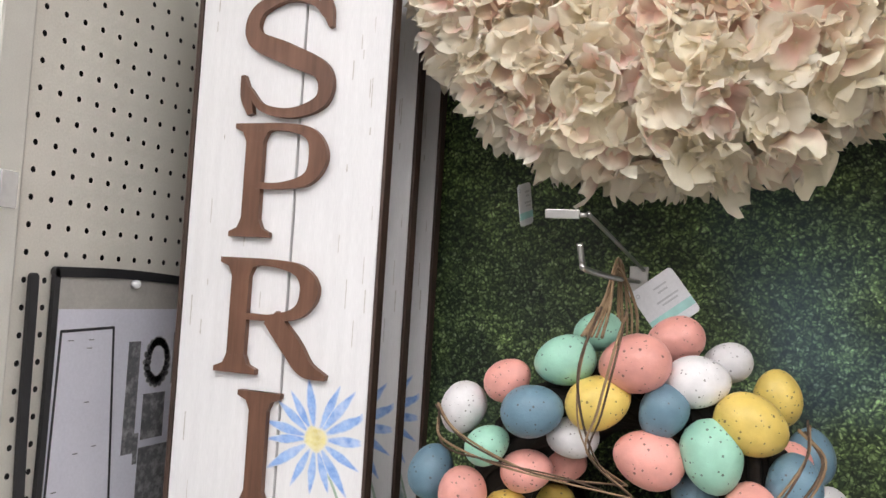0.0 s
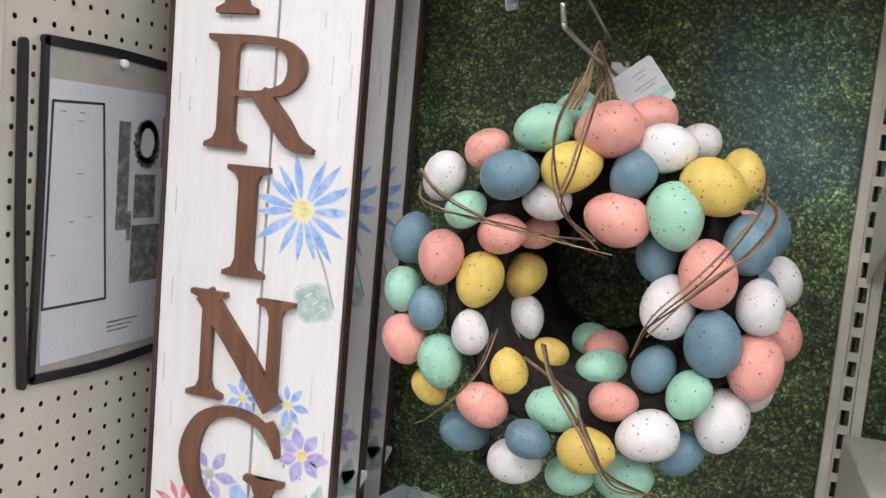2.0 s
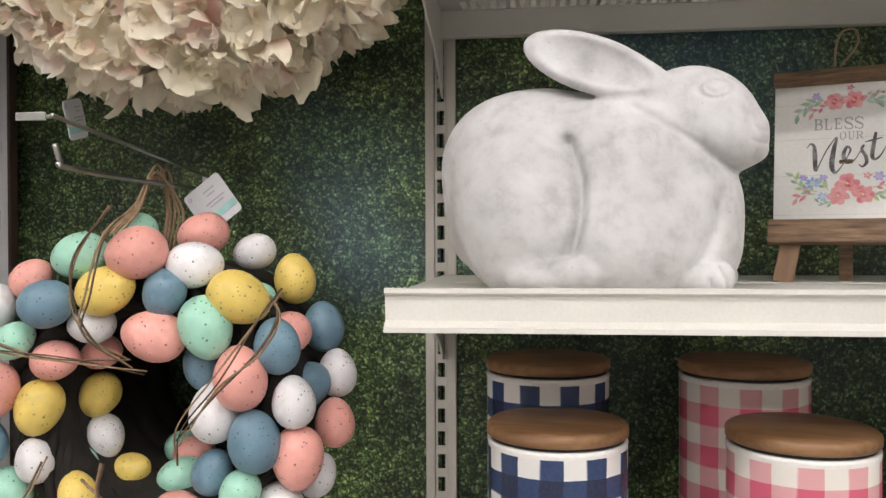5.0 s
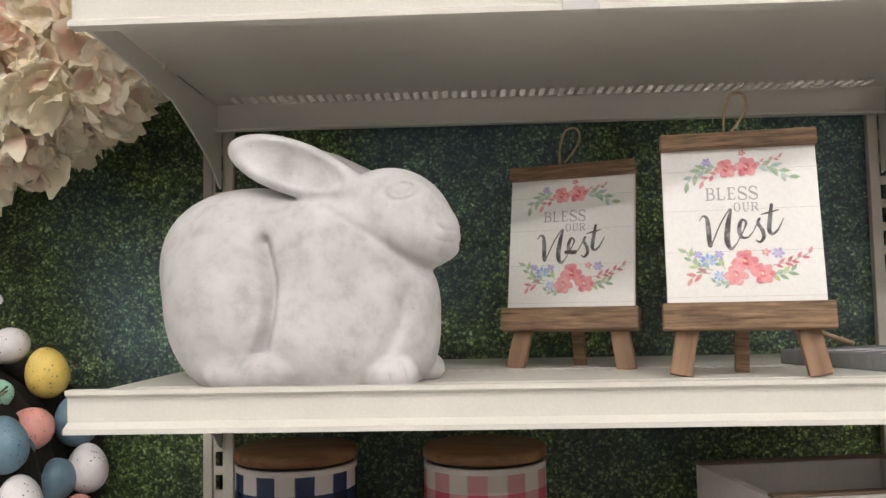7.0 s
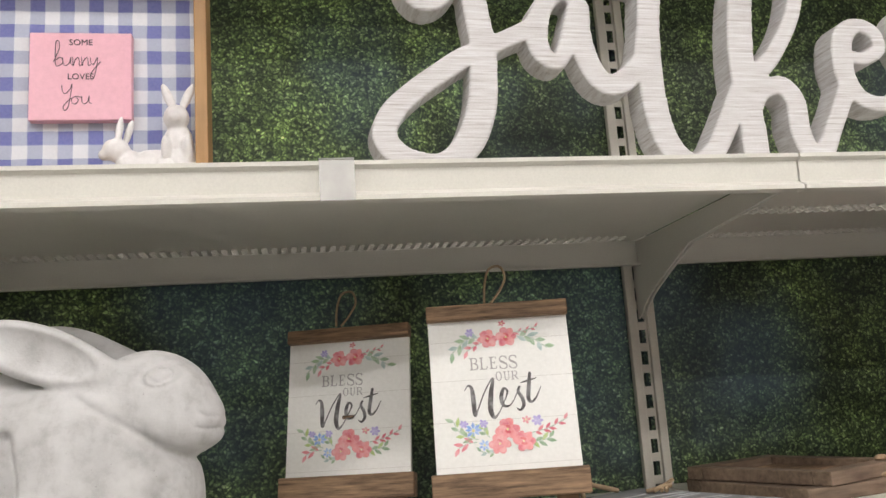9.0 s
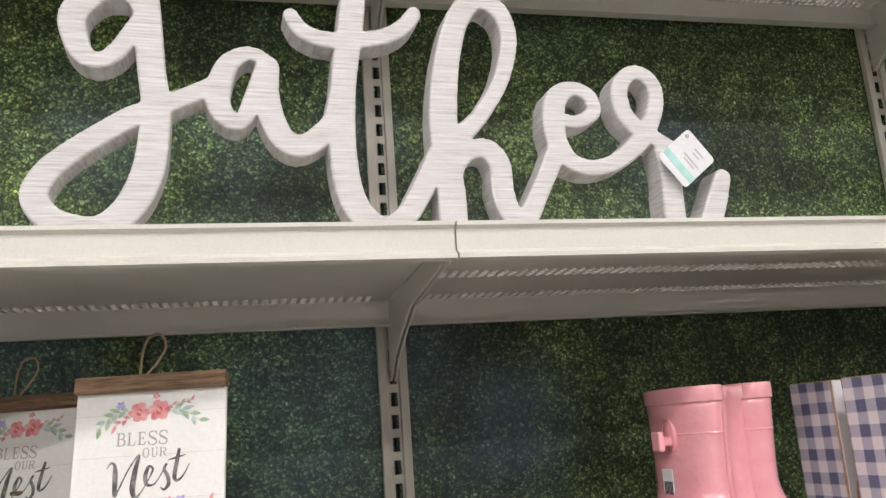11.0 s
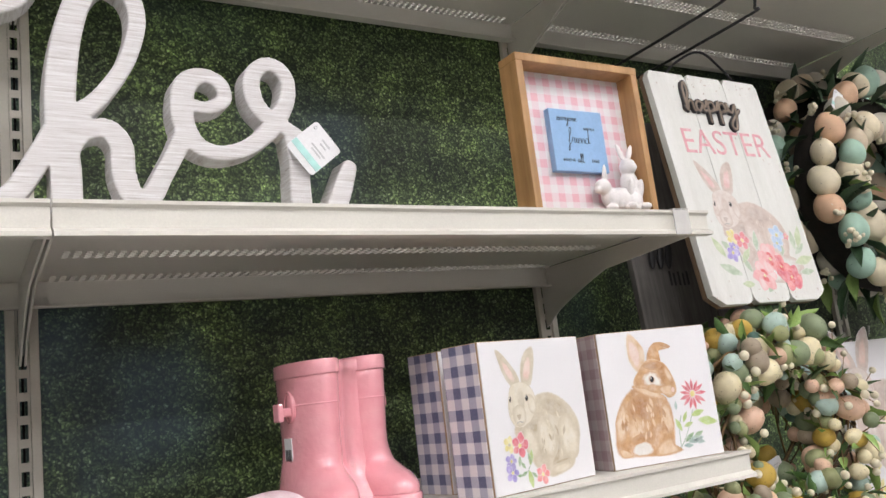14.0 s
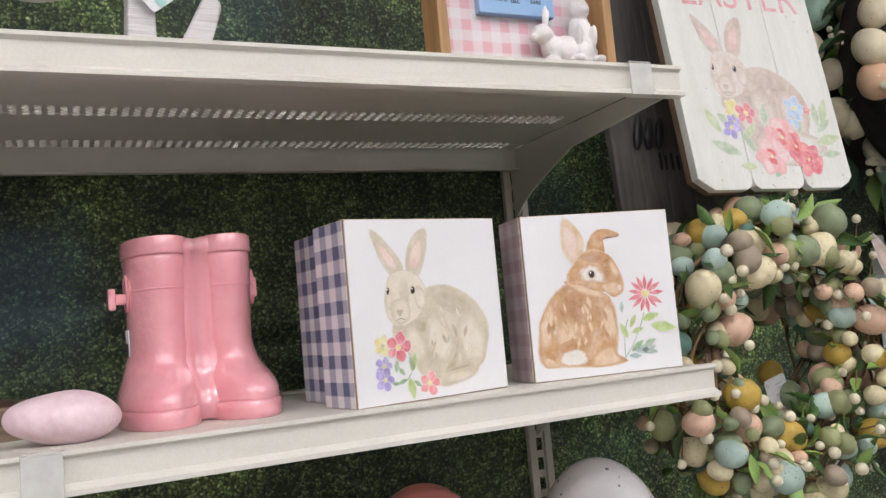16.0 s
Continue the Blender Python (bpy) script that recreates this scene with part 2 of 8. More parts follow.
def lathe(profile, sides=32, bm=None, centre=(0, 0, 0)):
    """A profile of (radius, height) turned about z."""
    bm = bm or bmesh.new()
    cx, cy, cz = centre
    rings = [[bm.verts.new((cx + r * math.cos(a), cy + r * math.sin(a), cz + z)) for a in (2 * math.pi * k / sides for k in range(sides))] if r > 1e-6 else [bm.verts.new((cx, cy, cz + z))] for r, z in profile]
    for A, B in zip(rings, rings[1:]):
        for k in range(sides):
            j = (k + 1) % sides
            vs = [A[k % len(A)], A[j % len(A)], B[j % len(B)], B[k % len(B)]]
            vs = [v for i, v in enumerate(vs) if v not in vs[:i]]
            if len(vs) > 2:
                bm.faces.new(vs).smooth = True
    return bm


def mesh_of(name, bm, mat, smooth=None):
    me = bpy.data.meshes.new(name)
    bmesh.ops.recalc_face_normals(bm, faces=bm.faces)
    if smooth is not None:
        for f in bm.faces:
            f.smooth = smooth
    bm.to_mesh(me)
    bm.free()
    me.materials.append(mat)
    return me


def part(name, bm, mat, parent, label="", m=None, smooth=None):
    ob = new(name, mesh_of(name, bm, mat, smooth))
    ob.parent = parent
    if m is not None:
        ob.matrix_basis = m
    if label:
        tagged(ob, label)
    return ob


def thing(name, m, label, category, group="", kind=""):
    ob = new(name)
    ob.empty_display_size = 0.02
    ob.matrix_basis = m
    return tagged(ob, label, category, group, kind)


def solid(name, bm, mat, label, category, m=None, group="", kind="", smooth=None):
    ob = new(name, mesh_of(name, bm, mat, smooth))
    if m is not None:
        ob.matrix_basis = m
    return tagged(ob, label, category, group, kind)

# ---- structure ----
UP = (-0.671, 0.243, 1.157, 2.071, 2.985, 3.899)
SIDE_X = -0.70

solid("floor", box(-4, 7, -4.7, 1.5, -0.05, 0.0), M_FLOOR, "pale speckled vinyl tile store floor", "floor", kind="structure")
solid("ceiling", box(-4, 7, -4.7, 1.5, 3.6, 3.65), M_CEIL, "white acoustic tile store ceiling", "ceiling", kind="structure")
solid("wall_back", box(-4, 7, 1.32, 1.42, 0.0, 3.6), M_WALL, "plain painted wall behind the shelving", "wall", kind="structure")
solid("wall_opposite", box(-4, 7, -4.7, -4.6, 0.0, 3.6), M_WALL, "plain painted wall across the aisle", "wall", kind="structure")
solid("wall_west", box(-4, -3.9, -4.6, 1.32, 0.0, 3.6), M_WALL, "plain painted wall at the aisle end", "wall", kind="structure")
solid("wall_east", box(6.9, 7, -4.6, 1.32, 0.0, 3.6), M_WALL, "plain painted wall at the far aisle end", "wall", kind="structure")

m, nt, nd, ln, p = nodes_of("lamp_diffuser")
em = nd.new("ShaderNodeEmission")
em.inputs[0].default_value, em.inputs[1].default_value = (0.972, 0.95, 0.968, 1), LAMP
ln.new(em.outputs[0], nd["Material Output"].inputs[0])
M_LAMP = m
fix = None
for x in (-2.4, -0.6, 1.2, 3.0, 4.8):
    for y in (-3.9, -2.5, -1.1):
        at = pose(x, y, 3.56)
        if fix is None:
            fix = thing("ceiling_light", at, "white fluorescent troffer set in the store ceiling", "ceiling light", "ceiling lights")
            part("frame", box(-0.64, 0.64, -0.17, 0.17, -0.0, 0.035, 0.004), M_CEIL, fix)
            part("diffuser", box(-0.6, 0.6, -0.13, 0.13, -0.012, -0.002), M_LAMP, fix, "glowing white diffuser")
        else:
            copy_thing(fix, at)


def strip_with_holes(bm, u0, u1, v0, v1, nu, nv, fu, fv, put, round_hole=True, rim=None):
    """A sheet of nu x nv cells, each with a hole through it that takes fu x fv of the cell."""
    du, dv = (u1 - u0) / nu, (v1 - v0) / nv
    for i in range(nu):
        for j in range(nv):
            cu, cv = u0 + (i + 0.5) * du, v0 + (j + 0.5) * dv
            outer = [(-1, -1), (0, -1), (1, -1), (1, 0), (1, 1), (0, 1), (-1, 1), (-1, 0)]
            k = 0.72 if round_hole else 1.0
            inner = [(a * (k if a and b else 1), b * (k if a and b else 1)) for a, b in outer]
            O = [bm.verts.new(put(cu + a * du / 2, cv + b * dv / 2)) for a, b in outer]
            I = [bm.verts.new(put(cu + a * du / 2 * fu, cv + b * dv / 2 * fv)) for a, b in inner]
            for q in range(8):
                bm.faces.new((O[q], O[(q + 1) % 8], I[(q + 1) % 8], I[q]))
            if rim:
                J = [bm.verts.new(v.co + Vector(rim)) for v in I]
                for q in range(8):
                    bm.faces.new((I[q], I[(q + 1) % 8], J[(q + 1) % 8], J[q]))


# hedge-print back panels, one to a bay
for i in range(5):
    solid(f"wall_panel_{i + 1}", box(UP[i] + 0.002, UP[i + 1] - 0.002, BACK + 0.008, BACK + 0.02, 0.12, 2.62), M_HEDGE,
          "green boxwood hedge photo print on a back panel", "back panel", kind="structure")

# slotted uprights
PITCH = 0.0315
for i, x in enumerate(UP):
    up = thing(f"upright_{i + 1}", pose(x, BACK, 0.0), "cream steel slotted shelving upright at the back panel", "upright", kind="structure")
    bm = bmesh.new()
    n = int(2.5 / PITCH)
    strip_with_holes(bm, -0.008, 0.008, 0.1, 0.1 + n * PITCH, 1, n, 0.62, 0.62, lambda u, v: (u, 0.0, v), False)
    part("slotted_web", bm, M_UPRIGHT, up)
    for s in (-1, 1):
        part("flange", box(min(s * 0.0085, s * 0.021), max(s * 0.0085, s * 0.021), -0.005, 0.006, 0.1, 2.62, 0.0012), M_UPRIGHT, up)
    # black strip that stands for the shade inside the slots
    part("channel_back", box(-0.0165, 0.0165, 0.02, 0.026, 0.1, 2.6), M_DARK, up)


def shelf(x0, x1, top, label, perf=((0.335, 0.367),), front=FRONT, dz=-0.006):
    """Gondola shelf: perforated deck, channel lip at the front, stiffener at the back, tapering bracket at each end."""
    ob = thing("shelf", pose(x0, 0, top), label, "shelf", "gondola shelves")
    w = x1 - x0
    bm = bmesh.new()
    y0, y1 = front + 0.012, BACK - 0.004

    def deck(ya, yb):
        quadbox(bm, 0.003, w - 0.003, ya, yb, dz - 0.0012, dz)

    bands = [(y0 + a, y0 + b) for a, b in perf]
    edge = y0
    for a, b in bands:
        deck(edge, a)
        edge = b
        for lead, e in ((0.003, 0.03), (w - 0.03, w - 0.003)):
            quadbox(bm, lead, e, a, b, dz - 0.0012, dz)
        strip_with_holes(bm, 0.03, w - 0.03, a, b, 66, 3, 0.66, 0.66, lambda u, v: (u, v, dz - 0.0006), rim=(0, 0, -0.0026))
    deck(edge, y1)
    part("deck", bm, M_SHELF, ob)
    # channel lip, profile in y and z
    prof = [(front + 0.014, -0.006), (front + 0.014, 0.0), (front + 0.001, 0.0), (front + 0.001, -0.004), (front + 0.006, -0.007), (front + 0.007, -0.028),
            (front - 0.002, -0.033), (front - 0.002, -0.0375), (front + 0.014, -0.0375), (front + 0.014, -0.034), (front + 0.0095, -0.03), (front + 0.0095, -0.009)]
    bm = prism([(y, z) for y, z in prof], (0.001, w - 0.001), "x", 0.0)
    part("front_lip", bm, M_SHELF, ob, "cream price-channel lip")
    part("back_stiffener", box(0.003, w - 0.003, BACK - 0.022, BACK - 0.012, -0.044, dz - 0.0015, 0.001), M_SHELF, ob)
    part("back_flange", box(0.003, w - 0.003, BACK - 0.034, BACK - 0.0225, -0.0455, -0.0425, 0.0008), M_SHELF, ob)
    for e in (0.0015, w - 0.0045):
        br = [(front + 0.02, -0.009), (BACK - 0.002, -0.009), (BACK - 0.002, -0.122), (BACK - 0.014, -0.118)]
        for k in range(9):
            f = k / 8
            br.append((BACK - 0.03 - f * 0.16, -0.105 + 0.062 * (f ** 0.8)))
        br.append((front + 0.03, -0.03))
        part("bracket", prism(br, (e, e + 0.003), "x", 0.0006), M_SHELF, ob, "cream steel side bracket")
    return ob


for i in (1, 2):
    shelf(UP[i], UP[i + 1], 1.7755, "cream steel shelf holding framed bunny signs", ((0.362, 0.396),) if i == 1 else ((0.2, 0.236), (0.362, 0.396)))
for i in (1, 2, 3):
    shelf(UP[i], UP[i + 1], 2.283, "cream steel perforated top shelf seen from below", ((0.21, 0.245), (0.375, 0.41)))
shelf(UP[1], UP[2], 1.418, "cream steel shelf holding the white rabbit statue", ((0.05, 0.078), (0.2, 0.228)))
shelf(UP[2], UP[3], 1.417, "cream steel shelf holding pink boots and bunny blocks", dz=-0.0015)
shelf(UP[1], UP[2], 1.11, "cream steel shelf holding checked canisters")
shelf(UP[2], UP[3], 1.105, "cream steel shelf with decorative eggs")

# pegboard side panel
pg = thing("side_panel", pose(SIDE_X, 0, 0), "cream perforated pegboard end panel of the shelving", "pegboard", kind="structure")
bm = bmesh.new()
PEG = 0.0308
strip_with_holes(bm, 0.6745, 0.6745 + 14 * 0.0287, 0.5496, 0.5496 + 52 * PEG, 14, 52, 0.24, 0.24, lambda u, v: (0.0, u, v))
part("pegboard", bm, M_PEG, pg)
# black sheet that stands for the shade behind the peg holes
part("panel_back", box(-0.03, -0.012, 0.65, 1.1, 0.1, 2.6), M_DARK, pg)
part("panel_edge", box(-0.035, 0.004, 0.628, 0.674, 0.1, 2.6, 0.004), M_SHELF, pg, "cream rounded front post")
for a, b in ((0.1, 0.5496), (0.5496 + 52 * PEG, 2.6)):
    part("pegboard_end", box(-0.004, 0.0, 0.675, 1.093, a, b), M_PEG, pg)

# ---- shape tools for lettering, prints, eggs and plants ----
def spline(pts, n=8, closed=False):
    """Catmull-Rom through the points; each point may carry any number of values."""
    P = [np.array(p, float) for p in pts]
    if closed:
        P = [P[-1], *P, P[0], P[1]]
    else:
        P = [2 * P[0] - P[1], *P, 2 * P[-1] - P[-2]]
    out = []
    for a, b, c, d in zip(P, P[1:], P[2:], P[3:]):
        for k in range(n):
            t = k / n
            out.append(0.5 * (2 * b + (c - a) * t + (2 * a - 5 * b + 4 * c - d) * t * t + (3 * b - a - 3 * c + d) * t ** 3))
    if not closed:
        out.append(P[-2])
    return [tuple(o) for o in out]


def ribbon(bm, pts, w, y0, y1, n=8, cap=True, lift=0.0):
    """A stroke of width w (or one width a point) through (x, z) points, standing from y0 (front) to y1 (back)."""
    ws = w if isinstance(w, (list, tuple)) else [w] * len(pts)
    S = spline([(*p, q) for p, q in zip(pts, ws)], n)
    if cap:
        for end in (0, -1):
            a, b = S[end], S[1 if end == 0 else -2]
            d = np.array(a[:2]) - np.array(b[:2])
            d /= max(1e-9, np.linalg.norm(d))
            extra = []
            for k in (0.5, 0.8, 0.97):
                q = np.array(a[:2]) + d * a[2] / 2 * k
                extra.append((*q, a[2] * math.sqrt(max(0.0, 1 - k * k)) + 1e-5))
            S = extra[::-1] + S if end == 0 else S + extra
    rows = []
    for i, s in enumerate(S):
        a, b = np.array(S[max(0, i - 1)][:2]), np.array(S[min(len(S) - 1, i + 1)][:2])
        d = b - a
        d = d / max(1e-9, np.linalg.norm(d))
        nx, nz = -d[1] * s[2] / 2, d[0] * s[2] / 2
        ya, yb = y0 - lift * i / len(S), y1 + lift * i / len(S)
        rows.append([bm.verts.new((s[0] + nx, ya, s[1] + nz)), bm.verts.new((s[0] - nx, ya, s[1] - nz)),
                     bm.verts.new((s[0] - nx, yb, s[1] - nz)), bm.verts.new((s[0] + nx, yb, s[1] + nz))])
    for A, B in zip(rows, rows[1:]):
        for k in range(4):
            bm.faces.new((A[k], A[(k + 1) % 4], B[(k + 1) % 4], B[k]))
    bm.faces.new(rows[0][::-1])
    bm.faces.new(rows[-1])
    return bm


def blob(bm, pts, y0, y1=None, n=6, soft=1.0, ground=(0.78, 0.77, 0.78), band=0.3):
    """A brush mark inside a smooth outline through (x, z) points, thinning over a band along its rim; with y1, a thin slab."""
    rim = bm.verts.layers.float.get("rim") or bm.verts.layers.float.new("rim")
    gnd = bm.verts.layers.float_color.get("ground") or bm.verts.layers.float_color.new("ground")
    S = spline(pts, n, closed=True)
    cx, cz = sum(p[0] for p in S) / len(S), sum(p[1] for p in S) / len(S)
    for y, back in ((y0, False), (y1, True)):
        if y is None:
            continue
        a, c = [bm.verts.new((x, y, z)) for x, z in S], bm.verts.new((cx, y, cz))
        i_ = [bm.verts.new((x + band * (cx - x), y, z + band * (cz - z))) for x, z in S]
        for v, w in zip(a, i_):
            v[rim], w[rim] = soft, 0.5 * soft
        for v in (*a, *i_, c):
            v[gnd] = (*ground, 1.0)
        for i in range(len(S)):
            j = (i + 1) % len(S)
            for q in ((i_[i], i_[j], c), (a[i], a[j], i_[j], i_[i])):
                bm.faces.new(q[::-1] if back else q)
    return bm


def oval(cx, cz, a, b, deg=0.0, n=12, wob=0.0, rnd=random):
    """Points of an oval with half axes a, b, turned by deg."""
    r = radians(deg)
    out = []
    for k in range(n):
        t = 2 * math.pi * k / n
        f = 1 + wob * (rnd.random() - 0.5)
        u, v = a * f * math.cos(t), b * f * math.sin(t)
        out.append((cx + u * math.cos(r) - v * math.sin(r), cz + u * math.sin(r) + v * math.cos(r)))
    return out


def leaf_pts(cx, cz, length, width, deg):
    """A pointed leaf that starts at (cx, cz) and runs towards deg."""
    r = radians(deg)
    raw = [(0, 0), (0.2, 0.32), (0.5, 0.5), (0.8, 0.28), (1, 0), (0.8, -0.28), (0.5, -0.5), (0.2, -0.32)]
    return [(cx + u * length * math.cos(r) - v * width * math.sin(r), cz + u * length * math.sin(r) + v * width * math.cos(r)) for u, v in raw]


TONE = {}
PAPER = (0.78, 0.77, 0.78)


def watercolour(name, a, b, scale=60.0):
    """Painted wash: pigment pools between two tones."""
    m = surface(name, a, b, rough=0.55, scale=scale, bump=0.02, fine=350)
    nt, p = m.node_tree, m.node_tree.nodes["Principled BSDF"]
    pale = tuple(c + (0.8 - c) * 0.45 for c in b)
    pool = ramp(nt, noise_of(nt, scale * 0.8, 3, 0.6), [(0.45, (0, 0, 0)), (0.75, (0.8, 0.8, 0.8))])
    nt.links.new(mixc(nt, pool, p.inputs["Base Color"].links[0].from_socket, pale), p.inputs["Base Color"])
    # pigment thins out unevenly towards the rim of a brush mark, into the colour it lies on
    at = nt.nodes.new("ShaderNodeAttribute")
    at.attribute_name = "rim"
    gr = nt.nodes.new("ShaderNodeAttribute")
    gr.attribute_name = "ground"
    ad = nt.nodes.new("ShaderNodeMath")
    ad.operation = "MULTIPLY"
    nt.links.new(at.outputs["Fac"], ad.inputs[0])
    nt.links.new(ramp(nt, noise_of(nt, 150, 4, 0.65), [(0.3, (0.8, 0.8, 0.8)), (0.7, (1.12, 1.12, 1.12))]), ad.inputs[1])
    thin = ramp(nt, ad.outputs[0], [(0.62, (0, 0, 0)), (1.0, (0.92, 0.92, 0.92))])
    nt.links.new(mixc(nt, thin, p.inputs["Base Color"].links[0].from_socket, gr.outputs["Color"]), p.inputs["Base Color"])
    TONE[m.name] = tuple((u * 0.55 + v * 0.45) * 0.9 + q * 0.1 for u, v, q in zip(a, b, pale))
    return m


W_PINK = watercolour("rose_wash", (0.75, 0.2, 0.22), (0.85, 0.42, 0.42), 90)
W_DEEP = watercolour("deep_rose_wash", (0.62, 0.06, 0.09), (0.8, 0.2, 0.2), 90)
W_GREEN = watercolour("leaf_wash", (0.16, 0.3, 0.17), (0.42, 0.56, 0.36), 80)
W_LIME = watercolour("lime_leaf_wash", (0.32, 0.46, 0.12), (0.55, 0.66, 0.3), 80)
W_BLUE = watercolour("blue_petal_wash", (0.13, 0.27, 0.66), (0.4, 0.58, 0.86), 70)
W_VIOLET = watercolour("violet_wash", (0.24, 0.2, 0.55), (0.55, 0.48, 0.76), 80)
W_YELLOW = watercolour("yellow_wash", (0.62, 0.52, 0.16), (0.85, 0.78, 0.4), 90)
W_TEAL = watercolour("grey_green_wash", (0.26, 0.38, 0.36), (0.5, 0.62, 0.58), 80)
W_GREY = watercolour("charcoal_ink", (0.055, 0.05, 0.05), (0.11, 0.1, 0.1), 90)
W_LIGHTGREY = watercolour("grey_ink", (0.3, 0.28, 0.27), (0.4, 0.38, 0.37), 90)
W_INK = plain("black_ink", (0.02, 0.018, 0.02), 0.5)
W_STEM = watercolour("stem_wash", (0.25, 0.36, 0.27), (0.45, 0.55, 0.44), 80)
W_CRIMSON = watercolour("crimson_wash", (0.62, 0.1, 0.16), (0.8, 0.32, 0.34), 80)
M_TAG = surface("white_card", (0.74, 0.74, 0.76), (0.8, 0.8, 0.82), rough=0.4, scale=12, bump=0.02)
M_TAGTEAL = plain("teal_tag_stripe", (0.42, 0.72, 0.68), 0.4)
M_TAGINK = plain("grey_print", (0.55, 0.55, 0.57), 0.5)


def text(name, body, size, mat, parent, m, depth=0.0004, label="", shear=0.0, spacing=1.0, thin=0.0):
    """Built-in lettering as a mesh, in the x-z plane, centred, facing -y."""
    cu = bpy.data.curves.new(name, "FONT")
    cu.body, cu.size, cu.extrude, cu.align_x, cu.align_y, cu.shear, cu.space_character, cu.offset = body, size, depth, "CENTER", "CENTER", shear, spacing, -thin
    tmp = bpy.data.objects.new(name + "_source", cu)
    scene.collection.objects.link(tmp)
    me = bpy.data.meshes.new_from_object(tmp.evaluated_get(bpy.context.evaluated_depsgraph_get()))
    bpy.data.objects.remove(tmp)
    me.transform(Matrix.Rotation(radians(90), 4, "X"))
    me.materials.clear()
    me.materials.append(mat)
    ob = new(name, me)
    ob.parent = parent
    ob.matrix_basis = m
    if label:
        tagged(ob, label)
    return ob


def price_tag(m, label, w=0.05, h=0.05):
    """A white hang tag with a teal stripe and grey print, in its own x-z plane."""
    tg = thing("price_tag", m, label, "price tag", "hang tags")
    bm = box(-w / 2, w / 2, -0.0004, 0.0004, -h / 2, h / 2)
    bmesh.ops.bevel(bm, geom=[e for e in bm.edges if abs(e.verts[0].co.y - e.verts[1].co.y) > 0.0005], offset=0.005, segments=3, affect="EDGES", profile=0.5)
    part("card", bm, M_TAG, tg)
    part("stripe", box(-w / 2 + 0.0005, w / 2 - 0.0005, -0.0009, -0.0005, -h * 0.34, -h * 0.18), M_TAGTEAL, tg, "teal stripe")
    for k, (z, ww) in enumerate(((0.28, 0.3), (0.18, 0.22), (0.02, 0.5), (-0.06, 0.36))):
        part("print_line", box(-w * ww / 2 + 0.006, w * ww / 2 + 0.006, -0.0009, -0.0005, h * z, h * z + 0.0022), M_TAGINK, tg, "grey printed line")
    part("eyelet", tube([(-w * 0.38 + 0.0022 * math.cos(a), -0.0006, h * 0.36 + 0.0022 * math.sin(a)) for a in (k * math.pi / 4 for k in range(8))], 0.0006, 5, closed=True), M_TAGINK, tg)
    return tg


def egg_mesh(name, mat, seg=16, ring=12):
    """A unit egg, long axis z from -1 to 1, blunt end down."""
    prof = []
    for k in range(ring + 1):
        t = math.pi * k / ring
        z = -math.cos(t)
        prof.append((0.76 * math.sin(t) * (1 - 0.1 * z), z))
    return mesh_of(name, lathe(prof, seg), mat)


def egg_paint(name, c, speck=(0.06, 0.045, 0.035), amount=0.5, rough=0.38):
    """Painted egg with fine brown flecks and a slightly uneven coat."""
    m, nt, nd, ln, p = nodes_of(name)
    col = ramp(nt, noise_of(nt, 1.2, 4, 0.6), [(0.3, tuple(x * 0.86 for x in c)), (0.7, tuple(min(1, x * 1.08) for x in c))])
    tc = nd.new("ShaderNodeTexCoord")
    oi = nd.new("ShaderNodeObjectInfo")
    mp = nd.new("ShaderNodeMapping")
    ln.new(tc.outputs["Object"], mp.inputs[0])
    ln.new(oi.outputs["Random"], mp.inputs["Rotation"])
    ln.new(oi.outputs["Random"], mp.inputs["Location"])
    vo = nd.new("ShaderNodeTexVoronoi")
    vo.inputs["Scale"].default_value = 7.5
    ln.new(mp.outputs[0], vo.inputs["Vector"])
    sp = nd.new("ShaderNodeSeparateColor")
    ln.new(vo.outputs["Color"], sp.inputs[0])
    sz = nd.new("ShaderNodeMapRange")
    sz.inputs[1].default_value, sz.inputs[2].default_value, sz.inputs[3].default_value, sz.inputs[4].default_value = 1 - amount, 1.0, 0.05, 0.3
    ln.new(sp.outputs[0], sz.inputs[0])
    lt = nd.new("ShaderNodeMath")
    lt.operation = "LESS_THAN"
    ln.new(vo.outputs["Distance"], lt.inputs[0])
    ln.new(sz.outputs[0], lt.inputs[1])
    fl = nd.new("ShaderNodeMath")
    fl.operation = "MULTIPLY"
    fl.inputs[1].default_value = 0.75
    ln.new(lt.outputs[0], fl.inputs[0])
    col = mixc(nt, fl.outputs[0], col, speck)
    hs = nd.new("ShaderNodeHueSaturation")
    mr = nd.new("ShaderNodeMapRange")
    mr.inputs[3].default_value, mr.inputs[4].default_value = 0.9, 1.08
    ln.new(oi.outputs["Random"], mr.inputs[0])
    ln.new(mr.outputs[0], hs.inputs["Value"])
    ln.new(col, hs.inputs["Color"])
    ln.new(hs.outputs[0], p.inputs["Base Color"])
    p.inputs["Roughness"].default_value = rough
    p.inputs["Specular IOR Level"].default_value = 0.4
    bump_of(nt, p, noise_of(nt, 9, 3), 0.08, 0.02)
    return m


def remeshed(name, bm, mat, voxel, smooth, **tags):
    """Joins overlapping forms into one skin."""
    me = mesh_of(name, bm, mat, True)
    ob = new(name, me)
    r = ob.modifiers.new("skin", "REMESH")
    r.mode, r.voxel_size, r.use_smooth_shade = "VOXEL", voxel, True
    s = ob.modifiers.new("soften", "SMOOTH")
    s.iterations, s.factor = smooth, 0.6
    return ob


